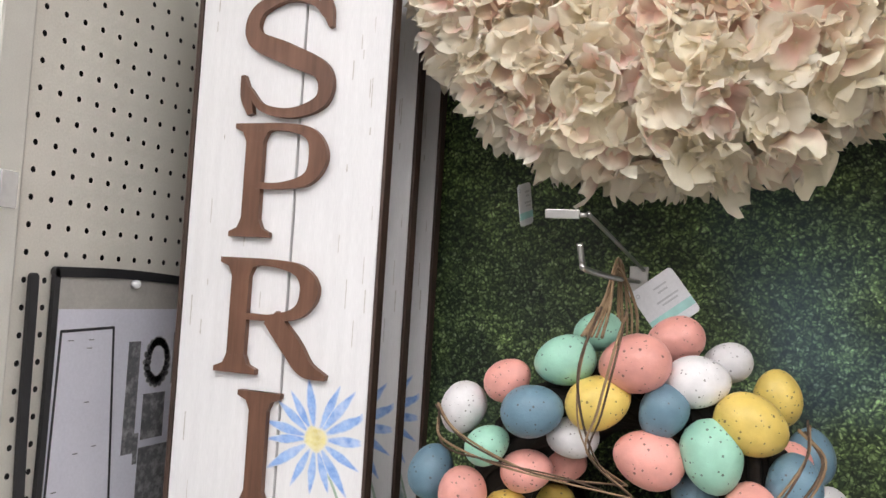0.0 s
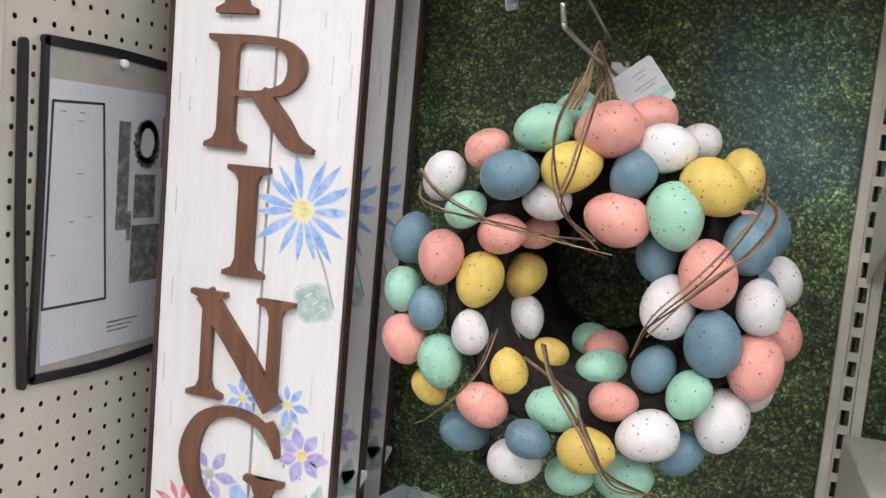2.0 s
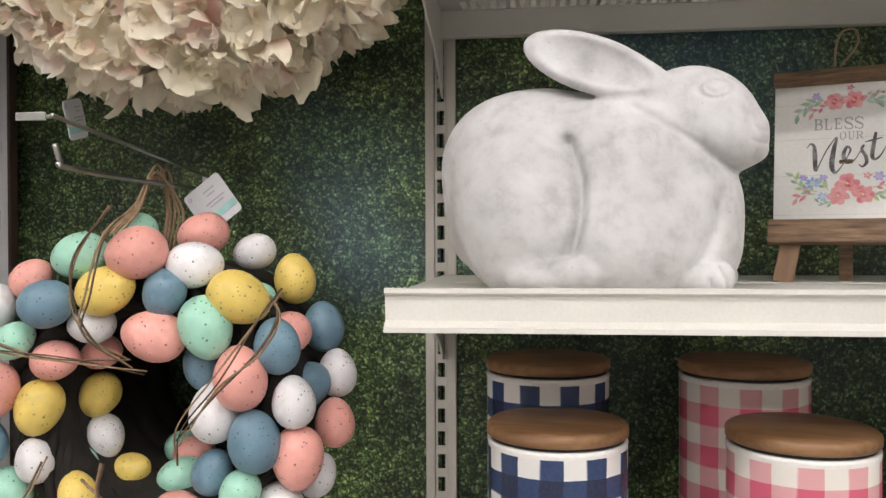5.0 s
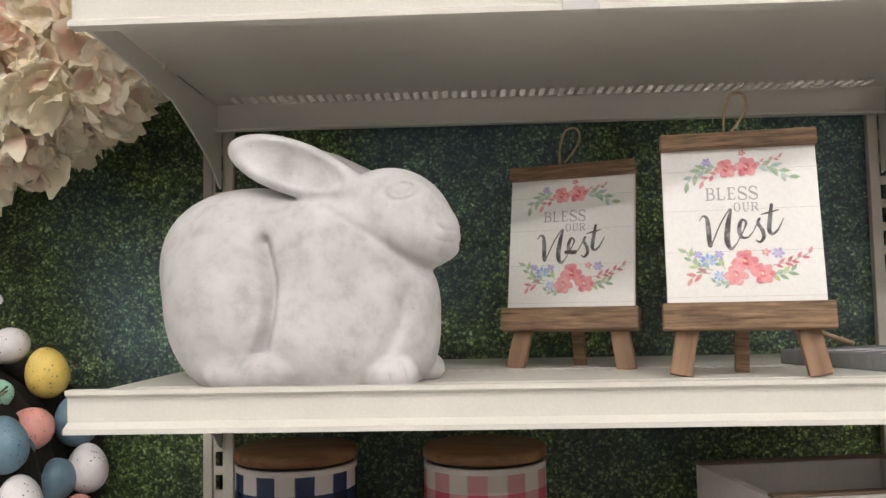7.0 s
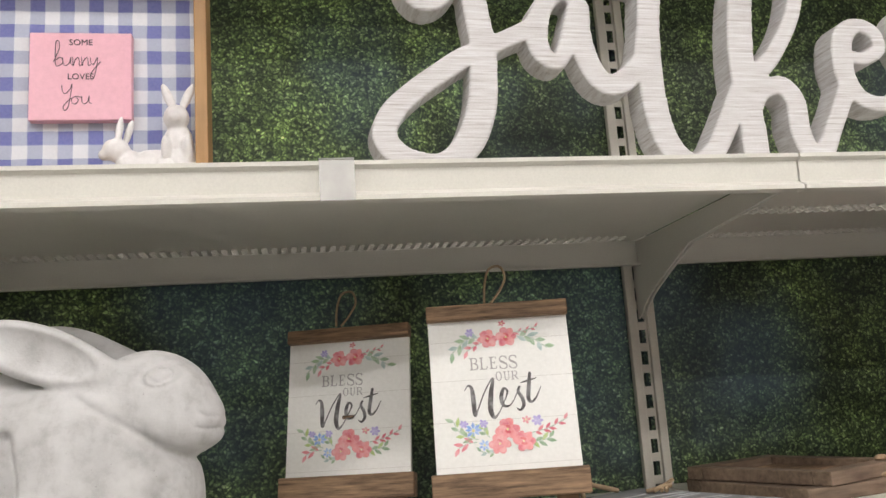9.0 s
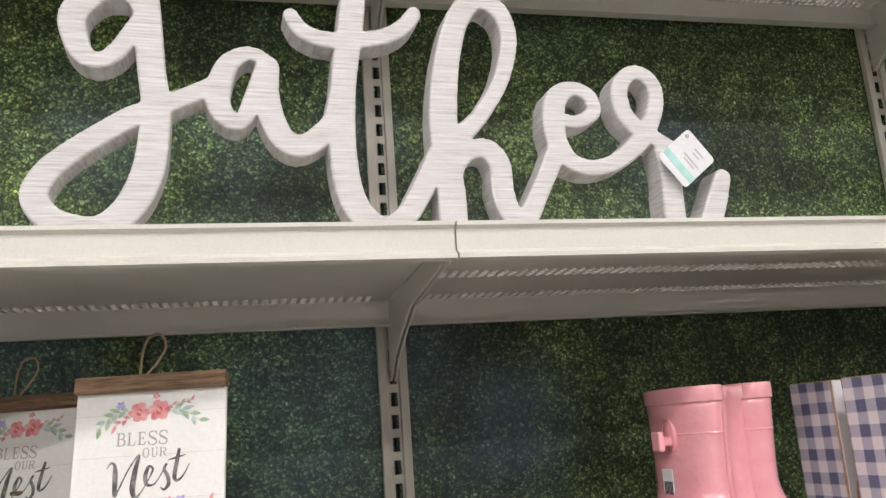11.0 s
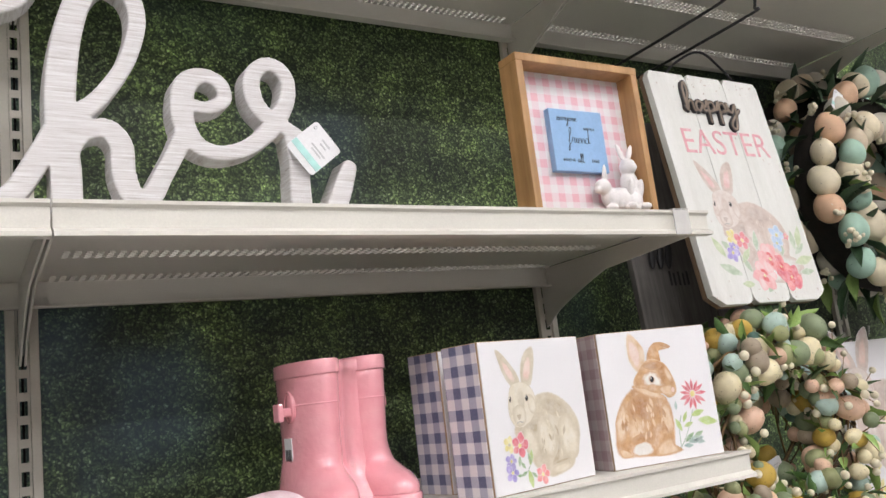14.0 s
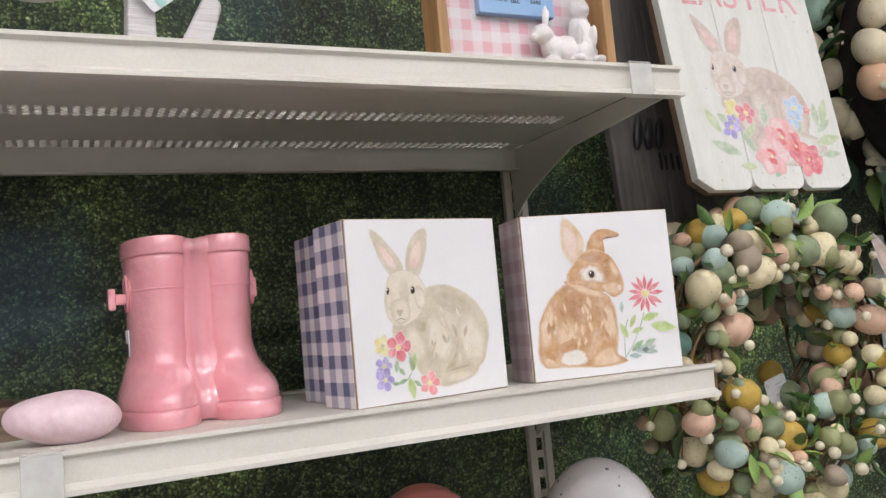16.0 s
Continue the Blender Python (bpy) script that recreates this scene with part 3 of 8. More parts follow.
def ellipsoid(bm, c, s, turn=(0, 0, 0), seg=20, ring=14):
    """An ellipsoid with half axes s, turned by Euler degrees."""
    M = pose(*c, *turn) @ Matrix.Diagonal((*s, 1))
    rings = []
    for k in range(ring + 1):
        t = math.pi * k / ring
        if k in (0, ring):
            rings.append([bm.verts.new(M @ Vector((0, 0, -math.cos(t))))])
        else:
            rings.append([bm.verts.new(M @ Vector((math.sin(t) * math.cos(a), math.sin(t) * math.sin(a), -math.cos(t)))) for a in (2 * math.pi * j / seg for j in range(seg))])
    for A, B in zip(rings, rings[1:]):
        for j in range(seg):
            k = (j + 1) % seg
            vs = [A[j % len(A)], A[k % len(A)], B[k % len(B)], B[j % len(B)]]
            vs = [v for i, v in enumerate(vs) if v not in vs[:i]]
            if len(vs) > 2:
                bm.faces.new(vs)
    return bm


def grid_skin(name, D, lo, voxel, mat):
    """Draws out the zero level of a distance grid as one smooth mesh."""
    inside = D < 0
    corners = [(i, j, k) for i in (0, 1) for j in (0, 1) for k in (0, 1)]
    count = sum(inside[i:D.shape[0] - 1 + i, j:D.shape[1] - 1 + j, k:D.shape[2] - 1 + k].astype(np.int8) for i, j, k in corners)
    cells = np.argwhere((count > 0) & (count < 8))
    ident = np.full([k - 1 for k in D.shape], -1, np.int32)
    ident[cells[:, 0], cells[:, 1], cells[:, 2]] = np.arange(len(cells))
    total, hits = np.zeros((len(cells), 3)), np.zeros(len(cells))
    for a in corners:
        for b in corners:
            if sum(b) - sum(a) == 1 and sum(abs(p - q) for p, q in zip(a, b)) == 1:
                da, db = D[tuple((cells + a).T)], D[tuple((cells + b).T)]
                cross = (da < 0) != (db < 0)
                t = np.where(cross, da / np.where(cross, da - db, 1), 0)
                total += np.where(cross[:, None], np.array(a) + t[:, None] * (np.array(b) - np.array(a)), 0)
                hits += cross
    verts = lo + voxel * (cells + total / np.maximum(hits, 1)[:, None])
    faces = []
    for ax in range(3):
        e1, e2 = [(1, 2), (2, 0), (0, 1)][ax]
        step = np.eye(3, dtype=int)
        A = np.take(inside, np.arange(D.shape[ax] - 1), ax)
        B = np.take(inside, np.arange(1, D.shape[ax]), ax)
        at = np.argwhere(A != B)
        at = at[(at[:, e1] > 0) & (at[:, e2] > 0) & (at[:, e1] < D.shape[e1] - 1) & (at[:, e2] < D.shape[e2] - 1)]
        quad = np.stack([ident[tuple((at - o).T)] for o in (step[e1] + step[e2], step[e2], 0 * step[0], step[e1])], 1)
        flip = ~A[tuple(at.T)]
        quad[flip] = quad[flip][:, ::-1]
        faces.append(quad)
    quads = np.concatenate(faces)
    quads = quads[(quads >= 0).all(1)]
    me = bpy.data.meshes.new(name)
    me.from_pydata(verts.tolist(), [], quads.tolist())
    me.materials.append(mat)
    me.polygons.foreach_set("use_smooth", [True] * len(me.polygons))
    me.update()
    return me

# ---- hanging bay: spring porch signs ----
M_WHITEBOARD = surface("whitewashed_plank", (0.75, 0.74, 0.74), (0.82, 0.81, 0.81), rough=0.55, scale=14, bump=0.3, fine=160, stretch=(6, 6, 0.5))
M_LETTERWOOD = wood("brown_stained_letter", (0.115, 0.052, 0.03), (0.21, 0.1, 0.06), rough=0.5, scale=9)
M_BROWNEDGE = wood("brown_frame_edge", (0.035, 0.02, 0.015), (0.08, 0.045, 0.032), rough=0.6)
M_SCRATCH = watercolour("grey_brown_scratch", (0.42, 0.38, 0.34), (0.66, 0.63, 0.6), 200)


def serif_letter(ch):
    """One serif capital about 0.137 high, 0.008 thick, from bars, brackets and bowls."""
    bm = bmesh.new()
    y = [0.0]

    def bar(x0, x1, z0, z1):
        y[0] += 0.00012
        quadbox(bm, x0, x1, -y[0], 0.008, z0, z1)

    def stroke(pts, w, cap=False):
        y[0] += 0.00012
        ribbon(bm, pts, w, -y[0], 0.008, 8, cap)

    def stem(x, w, z0, z1, foot=0.026, top=True, bottom=True):
        bar(x - w / 2, x + w / 2, z0, z1)
        for on, z, s in ((bottom, z0, 1), (top, z1, -1)):
            if on:
                y[0] += 0.00012
                out = [(x - foot, z), (x + foot, z), (x + foot, z + s * 0.006), (x + w / 2 + 0.005, z + s * 0.011), (x + w / 2, z + s * 0.022), (x - w / 2, z + s * 0.022), (x - w / 2 - 0.005, z + s * 0.011), (x - foot, z + s * 0.006)]
                a = [bm.verts.new((p, -y[0], q)) for p, q in out]
                b = [bm.verts.new((p, 0.008, q)) for p, q in out]
                bm.faces.new(a), bm.faces.new(b[::-1])
                for i in range(8):
                    bm.faces.new((a[i], a[(i + 1) % 8], b[(i + 1) % 8], b[i]))

    H = 0.137
    if ch == "I":
        stem(0, 0.024, 0, H, 0.029)
    elif ch == "P":
        stem(-0.035, 0.024, 0, H, 0.028)
        stroke([(-0.04, H - 0.005), (0.005, H - 0.005), (0.04, H - 0.014), (0.052, H - 0.04), (0.04, H - 0.066), (0.005, H - 0.075), (-0.03, H - 0.075)], [0.009, 0.009, 0.015, 0.024, 0.015, 0.008, 0.008])
    elif ch == "R":
        stem(-0.045, 0.024, 0, H, 0.029)
        stroke([(-0.05, H - 0.005), (0, H - 0.005), (0.035, H - 0.013), (0.049, H - 0.035), (0.036, H - 0.06), (0, H - 0.069), (-0.04, H - 0.069)], [0.009, 0.009, 0.015, 0.024, 0.015, 0.008, 0.008])
        stroke([(0.0, H - 0.068), (0.03, 0.036), (0.05, 0.013), (0.077, 0.004)], [0.022, 0.025, 0.02, 0.006])
    elif ch == "B":
        stem(-0.04, 0.024, 0, H, 0.028)
        stroke([(-0.045, H - 0.005), (0.0, H - 0.005), (0.032, H - 0.014), (0.04, H - 0.034), (0.03, H - 0.055), (0.0, H - 0.064), (-0.035, H - 0.064)], [0.009, 0.009, 0.015, 0.023, 0.015, 0.008, 0.008])
        stroke([(-0.03, H - 0.064), (0.005, H - 0.065), (0.042, H - 0.078), (0.05, H - 0.101), (0.038, H - 0.124), (0.003, H - 0.132), (-0.045, H - 0.132)], [0.008, 0.009, 0.016, 0.025, 0.016, 0.009, 0.009])
    elif ch == "L":
        stem(-0.035, 0.024, 0, H, 0.028)
        bar(-0.035, 0.045, 0, 0.009)
        stroke([(0.036, 0.004), (0.046, 0.02), (0.052, 0.042)], [0.01, 0.014, 0.005])
    elif ch == "E":
        stem(-0.035, 0.024, 0, H, 0.028)
        bar(-0.035, 0.04, 0, 0.009), bar(-0.035, 0.036, H - 0.009, H), bar(-0.03, 0.015, H * 0.5 - 0.004, H * 0.5 + 0.005)
        stroke([(0.034, 0.004), (0.043, 0.018), (0.05, 0.038)], [0.01, 0.014, 0.005])
        stroke([(0.03, H - 0.004), (0.038, H - 0.016), (0.043, H - 0.034)], [0.01, 0.014, 0.005])
        stroke([(0.015, H * 0.5 - 0.018), (0.014, H * 0.5), (0.015, H * 0.5 + 0.018)], [0.005, 0.01, 0.005])
    elif ch == "O":
        stroke([(0.0, H + 0.002), (-0.04, H - 0.02), (-0.055, H * 0.5), (-0.04, 0.02), (0.0, -0.002), (0.04, 0.02), (0.055, H * 0.5), (0.04, H - 0.02), (0.0, H + 0.002)], [0.009, 0.018, 0.025, 0.018, 0.009, 0.018, 0.025, 0.018, 0.009])
    elif ch == "U":
        stem(-0.04, 0.022, 0.04, H, 0.026, True, False)
        stem(0.045, 0.012, 0.04, H, 0.022, True, False)
        stroke([(-0.04, 0.05), (-0.036, 0.02), (-0.012, 0.001), (0.02, 0.004), (0.04, 0.022), (0.045, 0.05)], [0.022, 0.022, 0.014, 0.01, 0.011, 0.012])
    elif ch == "N":
        stem(-0.048, 0.015, 0, H, 0.026, True, True)
        stem(0.048, 0.015, 0.01, H, 0.026, True, False)
        stroke([(-0.055, H - 0.004), (0.0, 0.068), (0.052, 0.002)], [0.026, 0.027, 0.028])
    elif ch == "G":
        stroke([(0.058, 0.108), (0.035, 0.13), (-0.005, 0.137), (-0.045, 0.118), (-0.062, 0.07), (-0.045, 0.02), (-0.002, -0.001), (0.035, 0.003), (0.05, 0.015)], [0.007, 0.01, 0.012, 0.021, 0.027, 0.021, 0.012, 0.009, 0.012])
        stem(0.05, 0.022, -0.012, 0.06, 0.028, True, False)
        stroke([(0.05, 0.133), (0.057, 0.118), (0.067, 0.09)], [0.012, 0.016, 0.005])
    elif ch == "S":
        stroke([(0.05, 0.11), (0.03, 0.131), (-0.008, 0.138), (-0.045, 0.122), (-0.047, 0.09), (0.0, 0.068), (0.048, 0.045), (0.05, 0.012), (0.012, -0.003), (-0.03, 0.004), (-0.052, 0.028)], [0.006, 0.01, 0.012, 0.017, 0.022, 0.026, 0.022, 0.017, 0.012, 0.01, 0.006])
        stroke([(0.043, 0.141), (0.05, 0.12), (0.056, 0.098)], [0.008, 0.014, 0.005])
        stroke([(-0.046, -0.004), (-0.054, 0.018), (-0.06, 0.044)], [0.008, 0.014, 0.005])
    return bm


def flower(parent, cx, cz, r, n, wash, centre, y, width=0.3, start=0.0, rnd=random, x_most=9.0):
    """A painted daisy: separate petals round a dabbed centre."""
    for k in range(n):
        a = start + 360 * k / n + rnd.uniform(-6, 6)
        rr = r * rnd.uniform(0.85, 1.1)
        c, s = math.cos(radians(a)), math.sin(radians(a))
        if width > 0.5:
            pts = oval(cx + 0.55 * rr * c, cz + 0.55 * rr * s, rr * 0.46, rr * width * 0.5, a, 9, 0.25, rnd)
        else:
            pts = leaf_pts(cx + 0.16 * r * c, cz + 0.16 * r * s, rr * 0.84, rr * width, a)
        bm = blob(bmesh.new(), [(min(px, x_most), pz) for px, pz in pts], y - 0.00004 * (k % 3))
        part("petal", bm, wash, parent)
    part("flower_centre", blob(bmesh.new(), oval(cx, cz, r * 0.2, r * 0.2, 0, 9, 0.3, rnd), y - 0.0002), centre, parent)


def spring_sign(at, first):
    """White two-plank porch sign with brown wooden letters and painted flowers; local x across, face at y 0."""
    R = random.Random(5)
    sg = thing("spring_sign", at, "white plank porch sign with brown wooden SPRING letters and flowers" if first else "white plank spring porch sign stacked behind another, in shade", "sign", "spring porch signs")
    z0, z1 = -0.72, 0.66
    for a, b in ((-0.13, 0.0165), (0.0198, 0.13)):
        part("plank", box(a, b, 0.0, 0.012, z0, z1, 0.0012), M_WHITEBOARD, sg, "whitewashed plank")
    part("backing_board", box(-0.128, 0.128, 0.0125, 0.0155, z0, z1), M_BROWNEDGE, sg)
    for a, b in ((-0.1365, -0.1305), (0.1305, 0.135)):
        part("edge_strip", box(a, b, -0.002, 0.0155, z0, z1, 0.001), M_BROWNEDGE, sg, "dark brown edge strip")
    for ch, x, z in (("S", 0.0, 0.442), ("P", -0.0015, 0.29), ("R", 0.002, 0.128), ("I", -0.006, -0.028), ("N", -0.004, -0.188), ("G", -0.0075, -0.338)):
        part("letter", serif_letter(ch), M_LETTERWOOD, sg, "brown wooden letter " + ch, pose(x, -0.0085, z))
    flower(sg, 0.068, 0.062, 0.071, 15, W_BLUE, W_YELLOW, -0.0006, 0.17, rnd=R, x_most=0.126)
    part("stem", ribbon(bmesh.new(), [(0.078, 0.04), (0.1, 0.0), (0.118, -0.05)], 0.003, -0.0005, 0), W_STEM, sg)
    part("leaf", blob(bmesh.new(), leaf_pts(0.064, -0.034, 0.062, 0.056, -28), -0.0005), W_TEAL, sg, "painted grey-green leaf")
    for k in range(4):
        part("leaf_vein", ribbon(bmesh.new(), [(0.068 + k * 0.011, -0.034 - k * 0.008), (0.08 + k * 0.009, -0.028 - k * 0.008)], 0.0012, -0.0008, 0), M_WHITEBOARD, sg)
    flower(sg, 0.002, -0.182, 0.03, 7, W_BLUE, W_YELLOW, -0.0005, 0.36, rnd=R)
    flower(sg, 0.066, -0.18, 0.03, 7, W_BLUE, W_YELLOW, -0.0005, 0.36, rnd=R)
    flower(sg, 0.09, -0.24, 0.038, 7, W_VIOLET, W_YELLOW, -0.0006, 0.5, rnd=R)
    flower(sg, -0.04, -0.29, 0.04, 6, W_VIOLET, W_STEM, -0.0005, 0.42, rnd=R)
    flower(sg, 0.02, -0.335, 0.05, 6, W_BLUE, W_YELLOW, -0.0005, 0.6, rnd=R)
    flower(sg, -0.082, -0.345, 0.046, 9, W_CRIMSON, W_YELLOW, -0.0005, 0.24, rnd=R)
    for x, z, a, l in ((0.045, -0.24, 120, 0.05), (0.055, -0.225, 60, 0.04), (0.09, -0.33, 40, 0.07), (0.07, -0.36, 150, 0.06), (-0.055, -0.33, 250, 0.04), (0.112, -0.31, 80, 0.04)):
        part("leaf", blob(bmesh.new(), leaf_pts(x, z, l, l * 0.5, a), -0.0004), W_TEAL, sg)
    for a, b in (((0.06, -0.2), (0.066, -0.26)), ((0.075, -0.21), (0.09, -0.27)), ((0.1, -0.29), (0.09, -0.4)), ((-0.04, -0.31), (-0.05, -0.4))):
        part("stem", ribbon(bmesh.new(), [a, ((a[0] + b[0]) / 2 + 0.004, (a[1] + b[1]) / 2), b], 0.003, -0.0003, 0), W_STEM, sg)
    for k in range(46):
        x, z, l = R.choice((R.uniform(-0.125, -0.085), R.uniform(0.075, 0.125), R.uniform(-0.12, 0.12))), R.uniform(-0.5, 0.6), R.uniform(0.006, 0.04)
        part("scratch", box(x, x + R.uniform(0.0006, 0.0016), -0.0003, 0.0, z, z + l), M_SCRATCH, sg)
    return sg


spring_sign(pose(-0.4745, 0.842, 1.265), True)
spring_sign(pose(-0.481, 0.942, 1.266, 0, 0, 0), False)
spring_sign(pose(-0.487, 1.04, 1.268, 0, 0, 0), False)

# ---- clipboard with papers on the pegboard ----
M_PLASTIC = surface("cloudy_sleeve", (0.42, 0.4, 0.37), (0.5, 0.48, 0.44), rough=0.25, scale=25, bump=0.05)
M_BLACKTRIM = plain("black_binding", (0.016, 0.016, 0.018), 0.45)
M_PAPER = surface("printer_paper", (0.62, 0.62, 0.7), (0.68, 0.68, 0.76), rough=0.7, scale=9, bump=0.02)
M_TONER = watercolour("grey_toner", (0.09, 0.09, 0.1), (0.16, 0.16, 0.17), 120)
M_TONERLINE = plain("toner_line", (0.03, 0.03, 0.035), 0.6)
cb = thing("document_sleeve", pose(SIDE_X + 0.0045, 0.845, 1.295, 0, 0, 90), "clear plastic document sleeve with black edges pinned to pegboard", "document sleeve")
# local x runs towards -y of the store, z up, face at -y
HX0, HX1 = -0.13, 0.118
part("sleeve", box(HX0, HX1, -0.003, -0.001, -0.2, 0.203), M_PLASTIC, cb)
part("binding", ribbon(bmesh.new(), [(HX0, 0.2), (0.0, 0.206), (HX1, 0.205)], 0.012, -0.006, 0.0), M_BLACKTRIM, cb, "black top binding")
part("binding", ribbon(bmesh.new(), [(HX0, -0.2), (0.0, -0.205), (HX1 + 0.004, -0.2)], 0.012, -0.006, 0.0), M_BLACKTRIM, cb, "black bottom binding")
part("binding", ribbon(bmesh.new(), [(HX1, 0.205), (HX1 + 0.001, 0.0), (HX1 + 0.006, -0.2)], 0.008, -0.006, 0.0), M_BLACKTRIM, cb, "black side binding")
part("binding", ribbon(bmesh.new(), [(0.151, 0.197), (0.148, 0.0), (0.138, -0.203)], 0.011, -0.007, -0.001), M_BLACKTRIM, cb, "loose black edge strip")
sheet_ = part("paper_sheet", box(-0.118, 0.112, -0.0048, -0.0035, -0.185, 0.162), M_PAPER, cb, "printed planogram sheet")
for a, b in (((0.106, 0.136), (0.022, 0.139)), ((0.106, 0.136), (0.112, -0.115)), ((0.022, 0.139), (0.005, -0.115)), ((0.112, -0.115), (0.005, -0.115))):
    part("diagram_line", ribbon(bmesh.new(), [a, ((a[0] + b[0]) / 2, (a[1] + b[1]) / 2), b], 0.0034, -0.0053, -0.0049, 3), M_TONERLINE, sheet_)
for x0, x1, za, zb in ((-0.03, -0.008, -0.025, 0.12), (-0.085, -0.042, -0.01, 0.05), (-0.115, -0.04, -0.1, -0.02), (-0.038, -0.03, -0.04, 0.0), (-0.11, -0.095, 0.06, 0.13)):
    part("diagram_block", box(x0, x1, -0.0053, -0.0049, za, zb), M_TONER, sheet_, "dark printed block")
for k in range(20):
    a = 2 * math.pi * k / 20
    part("diagram_leaf", blob(bmesh.new(), oval(-0.064 + 0.02 * math.cos(a), 0.092 + 0.027 * math.sin(a), 0.009, 0.006, math.degrees(a) * 1.7, 8), -0.0054, -0.005), M_TONER, sheet_)
for x, z in ((0.09, 0.125), (0.058, 0.125), (0.06, 0.115), (0.058, 0.05), (0.07, -0.01), (0.04, -0.005), (0.098, -0.05)):
    part("diagram_mark", box(x - 0.004, x + 0.004, -0.0053, -0.0049, z - 0.0006, z + 0.0006), M_TONER, sheet_)
for k in range(3):
    part("print_line", box(-0.06 + 0.01 * k, 0.0, -0.0053, -0.0049, -0.15 - 0.006 * k, -0.148 - 0.006 * k), M_TONER, sheet_)
for o in cb.children_recursive:
    o.data.transform(Matrix.Diagonal((-1, 1, 1, 1)))
    o.data.flip_normals()
solid("push_pin", lathe([(0.0, -0.006), (0.005, -0.005), (0.006, 0.0), (0.004, 0.004), (0.0, 0.005)], 14), M_TAG, "white round push pin holding the document sleeve", "push pin", pose(SIDE_X + 0.014, 0.853, 1.489, 0, 90, 0))
for z in (1.585,):
    solid("label_clip", box(-0.003, 0.002, 0.64, 0.662, z - 0.02, z + 0.02, 0.001), M_CLEAR, "small frosted plastic clip on the panel edge", "clip", pose(SIDE_X + 0.008, 0, 0))


# ---- peg hooks ----
def hook(at, reach, label, mat=M_STEEL, double=True):
    hk = thing("peg_hook", at, label, "peg hook", "peg hooks")
    part("plate", box(-0.012, 0.012, -0.003, 0.003, -0.02, 0.02, 0.001), mat, hk)
    part("prong", tube(spline([(0, 0, 0), (0, -reach * 0.5, -0.002), (0, -reach + 0.01, 0.0), (-0.002, -reach, 0.006), (-0.004, -reach - 0.006, 0.022)], 6), 0.0028, 8), mat, hk)
    if double:
        part("label_arm", tube(spline([(0.006, 0, 0.015), (0.006, -reach * 0.5, 0.03), (0.006, -reach - 0.01, 0.045), (0.003, -reach - 0.02, 0.046), (-0.03, -reach - 0.02, 0.046)], 6), 0.0022, 8), mat, hk)
        part("label_clip", box(-0.032, -0.002, -reach - 0.025, -reach - 0.0225, 0.042, 0.05, 0.0006), mat, hk)
    return hk


hook(pose(-0.085, 1.094, 1.532), 0.372, "zinc wire peg hook holding the egg wreath")

# ---- speckled egg wreath ----
EGG_C = (-0.05, 0.835, 1.278)
GREEN_EGGS = [(-66, -29, 166, 75, 31), (-49, 70, 193, 75, 27), (75, -35, 90, -15, 35), (-140, -30, 75, 55, 24), (-212, -6, -24, -5, 26), (-160, -9, -99, -20, 31), (-98, 34, -75, -25, 24), (13, 53, -95, 85, 30), (108, -28, -88, 25, 27), (-29, -11, -130, 95, 30), (-5, 5, -206, 85, 27), (52, 9, -197, 85, 33), (-6, 110, -74, 85, 26), (110, 24, 116, 70, 24)]
PINK_EGGS = [(2, -41, 169, 75, 35), (33, 72, 190, 75, 31), (-125, -20, 141, 55, 26), (19, -37, 81, 105, 34), (-101, -17, 52, 75, 27), (-73, 29, 56, 85, 26), (-164, -27, 20, 5, 31), (112, -36, 37, -10, 35), (-205, -7, -81, -15, 30), (-106, -14, -138, 105, 30), (167, -11, -53, 0, 35), (193, 58, -29, -5, 29), (11, 95, -78, 85, 27), (35, -16, -110, 85, 26), (140, 45, 75, 70, 30)]
WHITE_EGGS = [(59, -23, 156, 85, 31), (86, 100, 168, 75, 27), (-173, -12, 107, 25, 29), (-55, -26, 92, 85, 26), (190, 88, 24, -5, 29), (165, -19, 9, -5, 29), (78, -17, -3, 5, 34), (-127, -14, -60, -5, 26), (-80, 53, -48, -15, 27), (143, -4, -115, 10, 34), (174, 50, -88, 25, 27), (73, -31, -136, 70, 33), (-67, 5, -202, 90, 31)]
YELLOW_EGGS = [(-30, -43, 130, 65, 32), (108, -26, 121, 115, 35), (137, 96, 136, -5, 31), (-122, -14, -1, 15, 32), (-86, 51, 1, 35, 29), (-176, 14, -136, -35, 24), (-81, -9, -97, -25, 26), (-49, 53, -87, 75, 25), (15, -48, -157, 85, 30)]
BLUE_EGGS = [(30, -35, 126, 25, 28), (-92, -48, 116, 75, 32), (-208, 1, 35, 15, 30), (61, -5, 45, -5, 27), (147, -19, 69, -5, 31), (171, 100, 78, -5, 31), (-179, -16, -40, -5, 25), (125, -30, -31, -5, 35), (72, -10, -70, 25, 27), (-46, -44, -158, 105, 25), (-135, 36, -188, 105, 30), (106, 5, -159, 55, 28), (126, 28, 59, 80, 30), (160, 62, 12, 40, 30)]
M_TWIG = wood("brown_twig", (0.05, 0.032, 0.02), (0.16, 0.1, 0.06), rough=0.8)
# vine brown taken near black, so shade between the eggs is in the colour
M_TWIGBASE = surface("shaded_vine_base", (0.005, 0.004, 0.003), (0.018, 0.013, 0.009), rough=0.9, scale=60, bump=0.8, fine=300)
M_RAFFIA = surface("tan_raffia", (0.2, 0.125, 0.065), (0.36, 0.25, 0.15), rough=0.8, scale=120, bump=0.4, fine=600, stretch=(1, 1, 0.1))
R = random.Random(11)
ew = thing("egg_wreath", pose(*EGG_C, 0, 0, 2), "wreath of pastel speckled eggs on a dark vine ring", "wreath")
